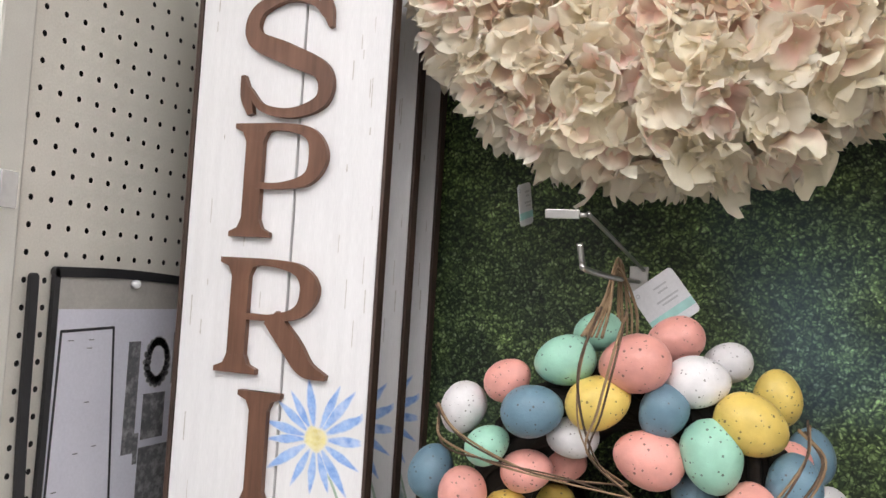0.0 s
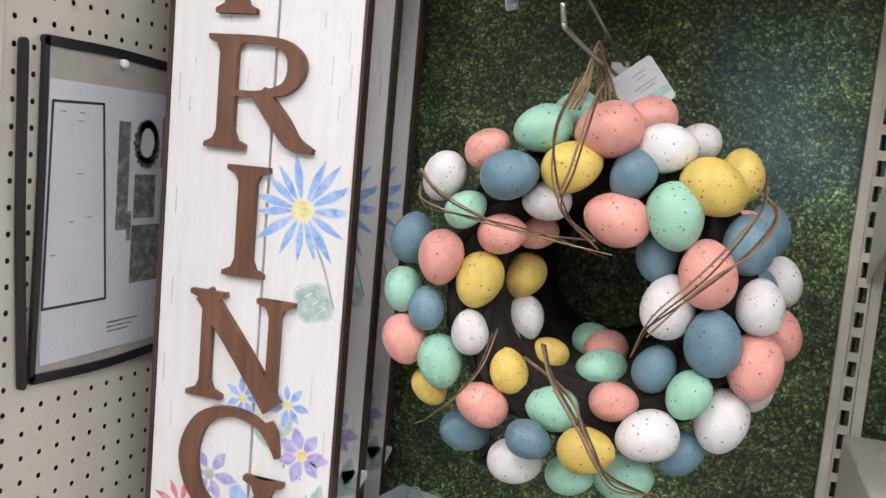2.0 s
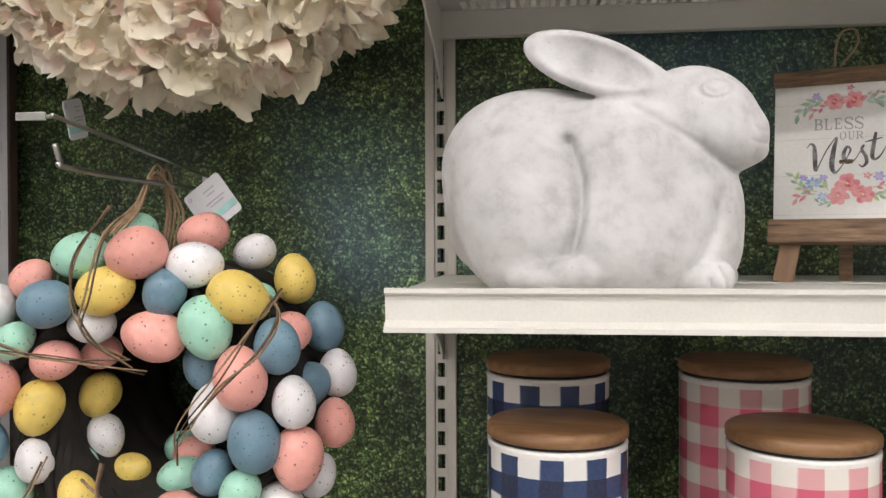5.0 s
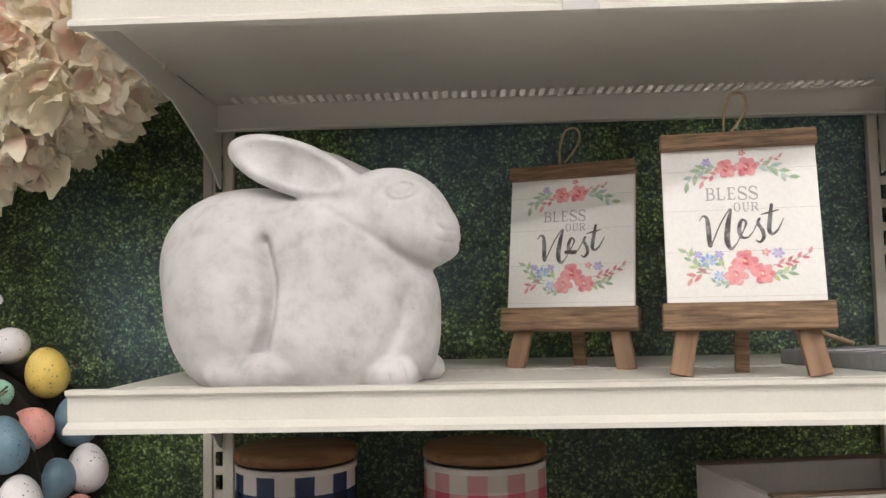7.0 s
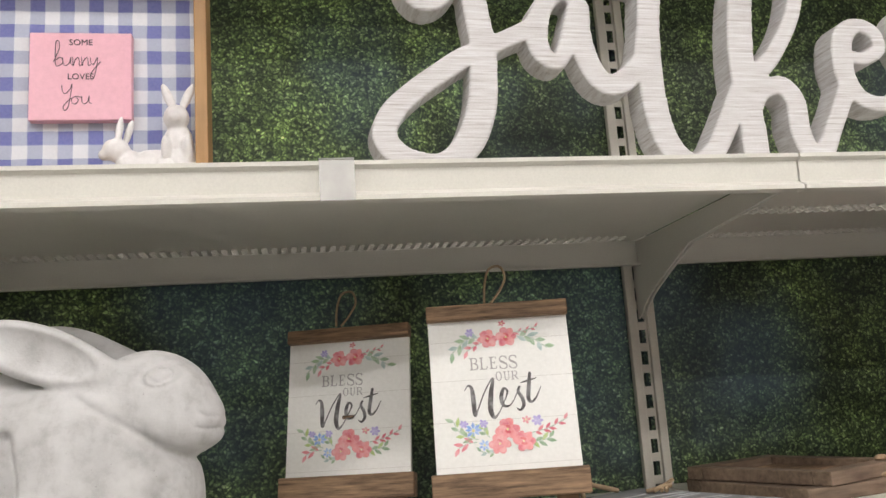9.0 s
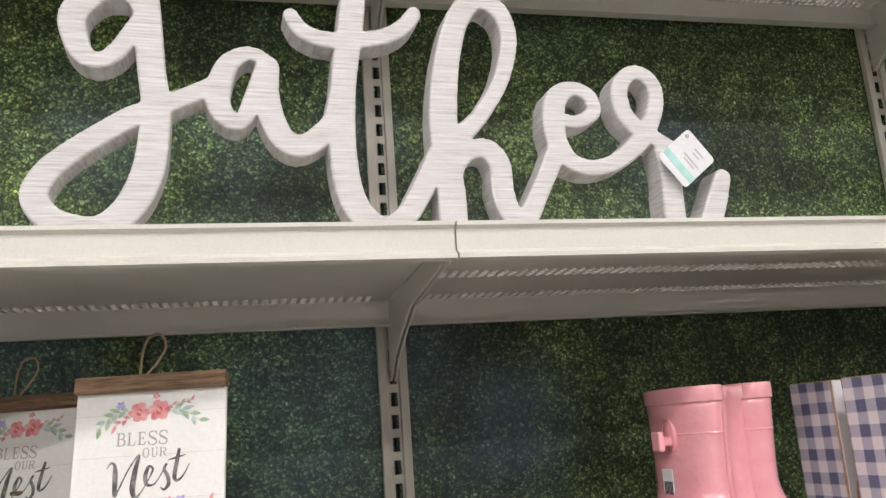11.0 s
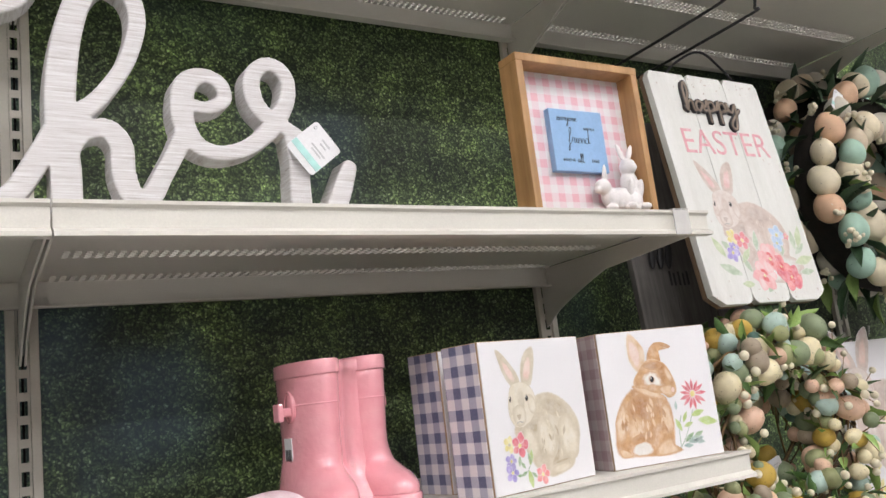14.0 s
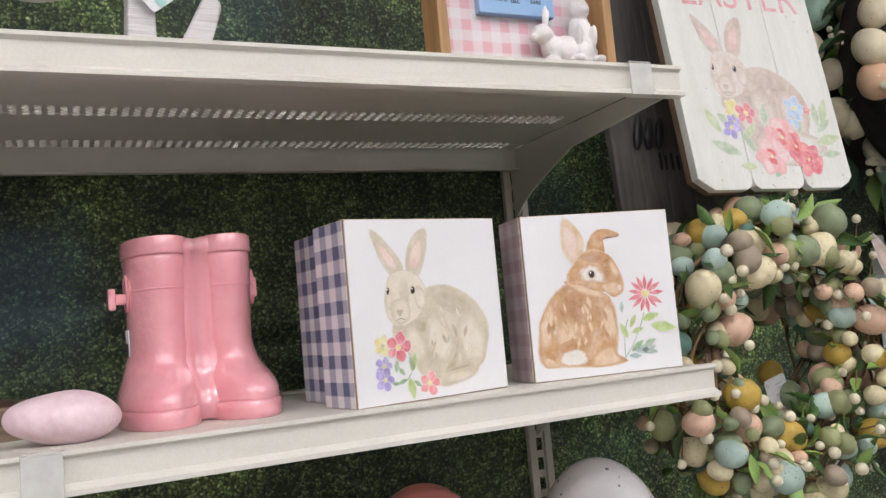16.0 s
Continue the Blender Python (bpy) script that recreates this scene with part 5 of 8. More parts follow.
def sprig(parent, pts, wash, leafwash, y, n=6, size=0.012, rnd=random):
    """A painted stem with leaves to both sides."""
    part("stem", ribbon(bmesh.new(), pts, 0.0009, y, y + 0.0003, 6), W_STEM, parent)
    S = spline(pts, 6)
    for k in range(n):
        i = int((k + 1) / n * (len(S) - 2))
        dx, dz = S[i + 1][0] - S[i][0], S[i + 1][1] - S[i][1]
        a = math.degrees(math.atan2(dz, dx)) + (35 if k % 2 else -35)
        part("leaf", blob(bmesh.new(), leaf_pts(S[i][0], S[i][1], size * rnd.uniform(0.8, 1.15), size * 0.42, a), y - 0.0001), leafwash if k % 3 else wash, parent)


NEST = {"n": ([(-0.0403, 0.009), (-0.0367, 0.0141), (-0.0331, 0.0109), (-0.0321, -0.0014), (-0.0314, -0.0198), (-0.0283, -0.0149), (-0.0198, 0.0054), (-0.0099, 0.0212), (-0.0129, 0.0041), (-0.0146, -0.0149), (-0.0114, -0.0242), (-0.0061, -0.019), (-0.0025, -0.0122)], [0.001, 0.002, 0.0035, 0.005, 0.004, 0.0016, 0.0014, 0.002, 0.005, 0.0055, 0.0035, 0.0015, 0.001]),
        "e": ([(-0.0025, -0.0122), (0.0027, -0.0014), (0.0044, 0.0054), (0.0006, 0.0081), (-0.0025, -0.0014), (-0.0008, -0.0109), (0.0055, -0.0117), (0.0108, -0.0054)], [0.001, 0.0016, 0.0022, 0.003, 0.0042, 0.0035, 0.0018, 0.001]),
        "s": ([(0.0108, -0.0054), (0.016, 0.0054), (0.0181, 0.01), (0.0158, 0.0041), (0.0195, -0.004), (0.0205, -0.0122), (0.0165, -0.0176), (0.0129, -0.0149)], [0.001, 0.0014, 0.002, 0.0032, 0.0038, 0.0036, 0.0024, 0.001]),
        "t": ([(0.0298, 0.0244), (0.0276, 0.0095), (0.026, -0.0041), (0.0287, -0.009), (0.0344, -0.0041), (0.0403, 0.0081)], [0.003, 0.0042, 0.0042, 0.003, 0.0018, 0.0008]), "bar": ([(0.0192, 0.0136), (0.0266, 0.0155), (0.0361, 0.0182)], [0.0008, 0.0022, 0.001])}


def nest_easel(at, label, lean):
    """Planked white print between two brown bars, on an easel; local origin at the foot line's middle, print leaning back."""
    rnd = random.Random(3)
    ez = thing("easel_sign", at, label, "easel sign", "nest easel signs")
    L = pose(0, 0.009, 0.0445, -lean) @ Matrix.Diagonal((0.97, 1, 0.885, 1))
    brd = part("print_board", box(-0.0755, 0.0755, 0.0, 0.006, 0.002, 0.22, 0.0008), M_PRINTWHITE, ez, "white planked print", L)
    for z in (0.0363, 0.0866, 0.1341, 0.18):
        part("plank_line", box(-0.075, 0.075, -0.0002, 0.0, z, z + 0.0004), M_TRAYLINE, brd)
    part("bottom_bar", box(-0.081, 0.081, -0.009, 0.008, 0.0, 0.0295, 0.0015), M_BARWOOD, ez, "weathered brown wooden bar", L)
    part("top_bar", box(-0.0765, 0.0765, -0.009, 0.008, 0.205, 0.223, 0.0015), M_BARWOOD, ez, "weathered brown wooden bar", L)
    for s in (-1, 1):
        leg = box(-0.0105, 0.0105, -0.002, 0.008, -0.045, 0.02, 0.0012)
        part("leg", leg, M_LEGWOOD, ez, "light brown wooden leg", pose(s * 0.055, 0.015, 0.045, -lean, -s * 11))
    part("rear_leg", box(-0.007, 0.007, 0.0, 0.008, 0.0, 0.14, 0.001), M_BARWOOD, ez, "brown wooden rear leg", pose(0.0, 0.06, 0.0, 14))
    part("twine_loop", tube(spline([(-0.012, 0.006, 0.258), (-0.01, 0.006, 0.28), (-0.004, 0.008, 0.296), (0.008, 0.01, 0.298), (0.012, 0.01, 0.285), (0.004, 0.008, 0.27), (-0.006, 0.006, 0.258)], 5), 0.0014, 6), M_JUTE, ez, "jute hanging loop", pose(0, 0.03, -0.018))
    y = -0.0004
    def serif_word(word, cx, cz, high, pitch):
        for i, ch in enumerate(word):
            k = high / 0.137
            part("letter", serif_letter(ch), W_LIGHTGREY, brd, "", pose(cx + (i - (len(word) - 1) / 2) * pitch, y, cz - high / 2) @ Matrix.Diagonal((k * 0.66, 0.03, k, 1)))

    serif_word("BLESS", -0.0076, 0.1528, 0.0145, 0.0104)
    serif_word("OUR", 0.0053, 0.1368, 0.0102, 0.0085)
    for k, (pts, w) in NEST.items():
        part("nest_stroke", ribbon(bmesh.new(), pts, w, y - 0.0003, y, 8), W_GREY, brd, "brushed script lettering", pose(0.0, 0, 0.1137))
    rose(brd, -0.0118, 0.182, 0.0105, y, rnd), rose(brd, 0.008, 0.1825, 0.0115, y, rnd)
    flower(brd, 0.0045, 0.199, 0.004, 5, W_CRIMSON, W_YELLOW, y - 0.0001, 0.6, rnd=rnd)
    flower(brd, -0.031, 0.19, 0.0055, 6, W_VIOLET, W_VIOLET, y - 0.0001, 0.6, rnd=rnd)
    sprig(brd, [(0.018, 0.183), (0.033, 0.181), (0.051, 0.167)], W_TEAL, W_GREEN, y, 8, 0.013, rnd)
    sprig(brd, [(-0.02, 0.184), (-0.036, 0.181), (-0.053, 0.165)], W_TEAL, W_GREEN, y, 8, 0.013, rnd)
    sprig(brd, [(0.015, 0.187), (0.028, 0.189), (0.042, 0.193)], W_CRIMSON, W_CRIMSON, y, 6, 0.006, rnd)
    sprig(brd, [(-0.018, 0.178), (-0.026, 0.174), (-0.036, 0.168)], W_CRIMSON, W_CRIMSON, y, 4, 0.01, rnd)
    rose(brd, 0.0013, 0.0755, 0.0125, y, rnd), rose(brd, 0.017, 0.061, 0.0115, y - 0.0006, rnd), rose(brd, -0.008, 0.06, 0.0115, y - 0.0003, rnd, (W_PINK, W_PINK, W_CRIMSON))
    flower(brd, -0.0346, 0.0765, 0.009, 8, W_BLUE, W_YELLOW, y - 0.0001, 0.42, rnd=rnd)
    flower(brd, -0.024, 0.0594, 0.007, 7, W_BLUE, W_YELLOW, y - 0.0001, 0.42, rnd=rnd)
    flower(brd, 0.0213, 0.085, 0.005, 5, W_CRIMSON, W_YELLOW, y - 0.0001, 0.6, rnd=rnd)
    flower(brd, 0.033, 0.083, 0.0065, 6, W_VIOLET, W_VIOLET, y - 0.0001, 0.6, rnd=rnd)
    flower(brd, -0.044, 0.084, 0.005, 6, W_VIOLET, W_VIOLET, y - 0.0001, 0.6, rnd=rnd)
    flower(brd, -0.0235, 0.0835, 0.005, 6, W_VIOLET, W_VIOLET, y - 0.0001, 0.6, rnd=rnd)
    sprig(brd, [(0.027, 0.07), (0.044, 0.074), (0.0646, 0.084)], W_CRIMSON, W_CRIMSON, y, 8, 0.009, rnd)
    sprig(brd, [(0.024, 0.062), (0.034, 0.06), (0.046, 0.064)], W_LIME, W_GREEN, y, 6, 0.011, rnd)
    sprig(brd, [(-0.03, 0.066), (-0.046, 0.072), (-0.056, 0.09)], W_LIME, W_GREEN, y, 8, 0.011, rnd)
    sprig(brd, [(-0.018, 0.068), (-0.022, 0.072), (-0.024, 0.078)], W_LIME, W_GREEN, y, 4, 0.01, rnd)
    sprig(brd, [(-0.032, 0.063), (-0.042, 0.062), (-0.052, 0.057)], W_CRIMSON, W_CRIMSON, y, 4, 0.011, rnd)
    sprig(brd, [(-0.01, 0.052), (-0.018, 0.05), (-0.03, 0.053)], W_TEAL, W_GREEN, y, 5, 0.008, rnd)
    return ez


nest_easel(pose(0.8572, 0.748, 1.412, 0, 0, -9.7), "white floral nest print on a brown wooden tabletop easel", 8.6)
nest_easel(pose(0.7005, 0.884, 1.4095, 0, 0, -19.4), "white floral nest print on an easel, shaded near the hedge", 11.7)

# ---- grey plaque lying flat with twine ----
M_GREYWOOD = surface("grey_painted_wood", (0.19, 0.19, 0.195), (0.27, 0.27, 0.275), rough=0.6, scale=20, bump=0.3, stretch=(1, 6, 1))
pq = thing("grey_plaque", pose(1.055, 0.85, 1.412, 0, 0, 24), "grey painted wooden plaque lying face up with jute twine", "plaque")
part("board", box(-0.075, 0.075, -0.105, 0.105, 0.0, 0.016, 0.0015), M_GREYWOOD, pq)
for k in range(7):
    part("glitter_stroke", ribbon(bmesh.new(), [(-0.06, -0.0), (-0.03, 0.004), (0.0, -0.002), (0.03, 0.003), (0.06, 0.0)], 0.002, -0.0006, 0.0, 5), M_TAGINK, pq, "pale painted script stroke", pose(0.0, -0.07 + 0.02 * k, 0.0165, -90, 0, R.uniform(-10, 10)))
part("twine", tube(spline([(-0.055, 0.07, 0.016), (-0.05, 0.075, 0.036), (-0.02, 0.085, 0.03), (0.02, 0.09, 0.02)], 6), 0.003, 7), M_JUTE, pq, "jute twine loop")
for k in range(5):
    c = (0.05 + R.uniform(-0.01, 0.01), 0.05 + R.uniform(-0.008, 0.008), 0.0225)
    part("twine_tuft", tube(spline([(c[0] - 0.012, c[1] - R.uniform(-0.01, 0.01), c[2] - 0.003), c, (c[0] + 0.012, c[1] + R.uniform(-0.01, 0.01), c[2] + R.uniform(-0.002, 0.008))], 4), 0.0026, 6), M_JUTE, pq, "frayed jute end")

# ---- wooden frames lying in a stack ----
M_FRAMEWOOD = wood("dull_brown_frame", (0.11, 0.075, 0.05), (0.24, 0.17, 0.12), rough=0.7, stretch=(8, 1, 1))
first = None
for k, (x, y, z, a) in enumerate(((1.262, 0.92, 0.0, 14), (1.272, 0.93, 0.0165, 24))):
    at = pose(x, y, 1.4155 + z, 0, 0, a)
    if first is None:
        first = thing("flat_sign", at, "thin brown wooden framed sign lying flat in a stack", "sign", "stacked flat signs")
        for s in (-1, 1):
            part("rail", box(-0.085, 0.085, s * 0.09 - 0.012, s * 0.09 + 0.012, 0.0, 0.016, 0.0015), M_FRAMEWOOD, first)
            part("stile", box(s * 0.073 - 0.012, s * 0.073 + 0.012, -0.0775, 0.0775, 0.0, 0.0155, 0.0015), M_FRAMEWOOD, first)
        part("backing", box(-0.0605, 0.0605, -0.0775, 0.0775, 0.002, 0.006), M_BARWOOD, first)
        part("twine_knot", ellipsoid(bmesh.new(), (0.05, -0.085, 0.019), (0.012, 0.006, 0.004)), M_JUTE, first)
    else:
        copy_thing(first, at)

# ---- checked canisters ----
NAVY = ((0.004, 0.012, 0.05), (0.014, 0.038, 0.11), (0.72, 0.7, 0.67))
ROSE = ((0.62, 0.1, 0.17), (0.66, 0.34, 0.35), (0.74, 0.7, 0.64))
M_LIDWOOD = wood("acacia_lid", (0.16, 0.075, 0.03), (0.36, 0.19, 0.085), rough=0.45, stretch=(10, 1, 1), scale=9)
M_GLAZE = surface("white_glaze", (0.74, 0.72, 0.68), (0.8, 0.78, 0.75), rough=0.2, scale=20, bump=0.03)


def canister(x, y, r, hgt, tones, name, label):
    cn = thing("canister", pose(x, y, 1.104, 0, 0, R.uniform(-20, 20)), label, "canister", "checked canisters")
    mt = gingham(name, *tones, 0.0445 if r > 0.068 else 0.042, "UV", 0.25, weave_mix=0.05)
    bm = lathe([(0.0, 0.0), (r - 0.006, 0.0), (r - 0.001, 0.004), (r, 0.012), (r, hgt - 0.006)], 48)
    uv = bm.loops.layers.uv.verify()
    for f in bm.faces:
        c = f.calc_center_median()
        a0 = math.atan2(c.y, c.x)
        for lp in f.loops:
            a = math.atan2(lp.vert.co.y, lp.vert.co.x)
            if a - a0 > math.pi:
                a -= 2 * math.pi
            if a - a0 < -math.pi:
                a += 2 * math.pi
            lp[uv].uv = (a * r, lp.vert.co.z)
    part("body", bm, mt, cn)
    part("rim", lathe([(r, hgt - 0.006), (r + 0.0004, hgt - 0.003), (r + 0.0004, hgt), (r - 0.004, hgt + 0.001), (r - 0.004, hgt - 0.006)], 48), M_GLAZE, cn, "white glazed rim")
    part("seal", lathe([(r - 0.008, hgt + 0.0012), (r - 0.003, hgt + 0.0012), (r - 0.003, hgt + 0.004), (r - 0.008, hgt + 0.004)], 40), M_DARK, cn, "dark rubber seal")
    part("lid", lathe([(0.0, hgt + 0.004), (r - 0.001, hgt + 0.004), (r + 0.001, hgt + 0.006), (r + 0.001, hgt + 0.014), (r - 0.002, hgt + 0.017), (0.0, hgt + 0.0175)], 48), M_LIDWOOD, cn, "round acacia wood lid")
    return cn


canister(0.386, 0.93, 0.0705, 0.203, NAVY, "navy_check", "tall navy and white checked canister with wooden lid")
canister(0.394, 0.8, 0.0695, 0.157, NAVY, "navy_check_front", "short navy and white checked canister with wooden lid")
canister(0.606, 0.93, 0.0705, 0.203, ROSE, "pink_check", "tall pink and white checked canister with wooden lid")
canister(0.628, 0.795, 0.0695, 0.157, ROSE, "pink_check_front", "short pink and white checked canister with wooden lid")

# ---- white trays stacked on the lower shelf ----
M_TRAY = surface("grey_white_board", (0.56, 0.54, 0.52), (0.64, 0.62, 0.6), rough=0.6, scale=15, bump=0.2)
tray = None
for x, y, z, a in ((0.95, 0.84, 0.0, 6), (0.96, 0.87, 0.066, -5), (0.975, 0.86, 0.132, 9)):
    at = pose(x, y, 1.104 + z, 0, 0, a)
    if tray is None:
        tray = thing("wooden_tray", at, "grey-white wooden tray with brown rim stacked on the shelf", "tray", "stacked trays")
        for s in (-1, 1):
            part("long_side", box(-0.115, 0.115, s * 0.083 - 0.005, s * 0.083 + 0.005, 0.0, 0.062, 0.001), M_TRAY, tray)
            part("short_side", box(s * 0.11 - 0.005, s * 0.11 + 0.005, -0.0775, 0.0775, 0.0, 0.062, 0.001), M_TRAY, tray)
            part("rim", box(-0.116, 0.116, s * 0.083 - 0.006, s * 0.083 + 0.006, 0.0625, 0.0655, 0.0006), M_FRAMEWOOD, tray, "thin brown rim")
        part("tray_base", box(-0.1045, 0.1045, -0.0775, 0.0775, 0.0, 0.006), M_TRAY, tray)
    else:
        copy_thing(tray, at)


# ---- shadow boxes with bunny figurines ----
M_HONEY = wood("honey_frame", (0.36, 0.19, 0.07), (0.52, 0.3, 0.13), rough=0.45, scale=8)
M_FIGURE = surface("white_resin", (0.74, 0.71, 0.7), (0.82, 0.79, 0.78), rough=0.4, scale=40, bump=0.25, fine=260)
M_PINKCARD = surface("pink_block", (0.8, 0.42, 0.5), (0.86, 0.48, 0.56), rough=0.5, scale=9, bump=0.03)
M_BLUECARD = surface("sky_blue_block", (0.24, 0.42, 0.68), (0.29, 0.47, 0.73), rough=0.5, scale=9, bump=0.03)


def figurine(at, up, label):
    """A small resin rabbit: lying, or sitting up on its haunches."""
    bm = bmesh.new()
    if up:
        L = (((0, 0, 0.02), (0.017, 0.016, 0.022), (0, 0, 0)), ((-0.001, -0.003, 0.04), (0.013, 0.012, 0.018), (0, 0, 0)), ((-0.002, -0.006, 0.062), (0.0115, 0.012, 0.012), (0, 0, 0)), ((-0.002, -0.015, 0.059), (0.006, 0.006, 0.005), (0, 0, 0)),
             ((-0.009, -0.003, 0.082), (0.0045, 0.0028, 0.015), (0, -22, 0)), ((0.007, -0.003, 0.082), (0.0045, 0.0028, 0.015), (0, 24, 0)), ((-0.01, -0.013, 0.03), (0.0045, 0.005, 0.014), (15, 0, 0)), ((0.008, -0.013, 0.03), (0.0045, 0.005, 0.014), (15, 0, 0)),
             ((-0.013, -0.01, 0.006), (0.007, 0.013, 0.006), (0, 0, 0)), ((0.013, -0.01, 0.006), (0.007, 0.013, 0.006), (0, 0, 0)))
    else:
        L = (((0.012, 0, 0.018), (0.028, 0.014, 0.017), (0, 0, 0)), ((0.025, -0.002, 0.015), (0.016, 0.017, 0.016), (0, 0, 0)), ((-0.008, -0.001, 0.02), (0.013, 0.012, 0.015), (0, -20, 0)), ((-0.02, -0.003, 0.034), (0.0125, 0.01, 0.0105), (0, 15, 0)), ((-0.03, -0.003, 0.03), (0.0055, 0.006, 0.005), (0, 0, 0)),
             ((-0.017, -0.006, 0.051), (0.0036, 0.0025, 0.014), (0, 8, 0)), ((-0.011, 0.002, 0.051), (0.0036, 0.0025, 0.014), (0, 16, 0)), ((-0.014, -0.008, 0.005), (0.011, 0.005, 0.005), (0, 0, 0)), ((0.02, -0.012, 0.005), (0.014, 0.006, 0.005), (0, 0, 0)), ((0.042, 0, 0.018), (0.007, 0.007, 0.007), (0, 0, 0)))
    for c, s, t in L:
        ellipsoid(bm, c, s, t, 12, 8)
    ob = remeshed("rabbit_figurine", bm, M_FIGURE, 0.0013, 2)
    ob.matrix_basis = at @ Matrix.Scale(1.13, 4)
    return tagged(ob, label, "figurine", "bunny figurines")


def shadow_box(at, check, card, card_at, card_size, words, label, w, hgt, d):
    """Deep honey wood frame, checked backing, and a raised lettered block; origin at the foot's middle, front at y 0."""
    sb = thing("shadow_box", at, label, "shadow box", "bunny shadow boxes")
    t = 0.0125
    for s in (-1, 1):
        part("side_board", box(min(s * w, s * (w - t)), max(s * w, s * (w - t)), 0.0, d, t, hgt - t, 0.0012), M_HONEY, sb)
    part("bottom_board", box(-w, w, 0.0, d, 0.0, t, 0.0012), M_HONEY, sb)
    part("top_board", box(-w, w, 0.0, d, hgt - t, hgt, 0.0012), M_HONEY, sb)
    part("backing", box(-w + t, w - t, d - 0.008, d - 0.003, t, hgt - t), check, sb, "checked backing")
    cx, cz = card_at
    cw, ch = card_size
    blk = part("message_block", box(-cw / 2, cw / 2, d - 0.02, d - 0.0085, -ch / 2, ch / 2, 0.001), card, sb, "painted message block", pose(cx, 0, cz))
    for kind, what, px, pz, size in words:
        if kind == "t":
            text("print_text", what, size, W_INK, blk, pose(px, d - 0.0203, pz), 0.0002)
        else:
            part("script_stroke", ribbon(bmesh.new(), [(px + a * size, pz + b * size) for a, b in what], 0.00055, d - 0.0206, d - 0.02, 7), W_INK, blk, "handwritten script")
    return sb


# handwriting, one stroke a letter, about one unit high
SCRIPT = {"b": [(0, 0.2), (0.25, 0.9), (0.2, 1.25), (0.08, 1.1), (0.08, 0.1), (0.25, 0.0), (0.42, 0.2), (0.3, 0.42), (0.12, 0.3)], "u": [(0, 0.4), (0.03, 0.1), (0.15, 0.0), (0.3, 0.15), (0.36, 0.42), (0.36, 0.1), (0.46, 0.02)],
          "n": [(0, 0.42), (0.04, 0.0), (0.1, 0.25), (0.24, 0.42), (0.3, 0.25), (0.31, 0.02), (0.42, 0.05)], "y": [(0, 0.42), (0.04, 0.15), (0.16, 0.08), (0.32, 0.42), (0.28, -0.1), (0.15, -0.62), (0.02, -0.6), (0.05, -0.35), (0.45, 0.2)],
          "Y": [(0, 1.0), (0.04, 0.7), (0.18, 0.55), (0.4, 0.8), (0.5, 1.05), (0.42, 0.4), (0.32, -0.15), (0.16, -0.35), (0.1, -0.1), (0.45, 0.3)], "o": [(0.2, 0.4), (0.02, 0.3), (0.02, 0.08), (0.18, 0.0), (0.32, 0.2), (0.2, 0.4), (0.5, 0.36)],
          "f": [(0.05, 0.1), (0.35, 0.8), (0.42, 1.2), (0.28, 1.15), (0.2, 0.5), (0.1, -0.5), (0.0, -0.55), (0.04, -0.3), (0.4, 0.15)], "r": [(0, 0.1), (0.1, 0.45), (0.14, 0.38), (0.28, 0.4), (0.26, 0.1), (0.4, 0.05)], "i": [(0, 0.1), (0.1, 0.42), (0.1, 0.08), (0.22, 0.05)],
          "e": [(0, 0.1), (0.22, 0.25), (0.2, 0.42), (0.06, 0.3), (0.08, 0.05), (0.36, 0.08)], "d": [(0.32, 0.35), (0.15, 0.42), (0.03, 0.2), (0.12, 0.0), (0.32, 0.2), (0.4, 1.15), (0.36, 0.1), (0.48, 0.05)], "a": [(0.3, 0.36), (0.12, 0.42), (0.02, 0.18), (0.12, 0.0), (0.3, 0.3), (0.3, 0.06), (0.42, 0.05)],
          "l": [(0, 0.1), (0.2, 0.7), (0.22, 1.1), (0.12, 1.0), (0.1, 0.2), (0.18, 0.02), (0.3, 0.1)], "v": [(0, 0.42), (0.1, 0.02), (0.22, 0.4), (0.36, 0.38)], "h": [(0, 0.1), (0.2, 0.8), (0.16, 1.2), (0.06, 0.9), (0.04, 0.0), (0.14, 0.35), (0.28, 0.4), (0.3, 0.03), (0.42, 0.05)],
          "p": [(0, 0.2), (0.12, 0.45), (0.08, -0.5), (0.12, 0.3), (0.3, 0.42), (0.34, 0.15), (0.15, 0.02), (0.48, 0.15)], "t": [(0, 0.2), (0.16, 0.9), (0.12, 0.2), (0.2, 0.02), (0.32, 0.1)], "s": [(0, 0.05), (0.18, 0.42), (0.22, 0.15), (0.05, 0.0), (0.3, 0.08)]}


def script_words(word, x, z, size, gap=1.0):
    out = []
    for ch in word:
        out.append(("s", SCRIPT[ch], x, z, size))
        x += size * gap * (max(p[0] for p in SCRIPT[ch]) - 0.02)
    return out


M_BLUECHECK = gingham("blue_white_check", (0.075, 0.09, 0.4), (0.4, 0.44, 0.58), (0.76, 0.77, 0.8), 0.029, "XZ", offset=(0.3, 0.2))
M_PINKCHECK = gingham("pink_white_check", (0.8, 0.42, 0.5), (0.81, 0.66, 0.7), (0.81, 0.78, 0.79), 0.0255, "XZ", offset=(0.3, 0.2))
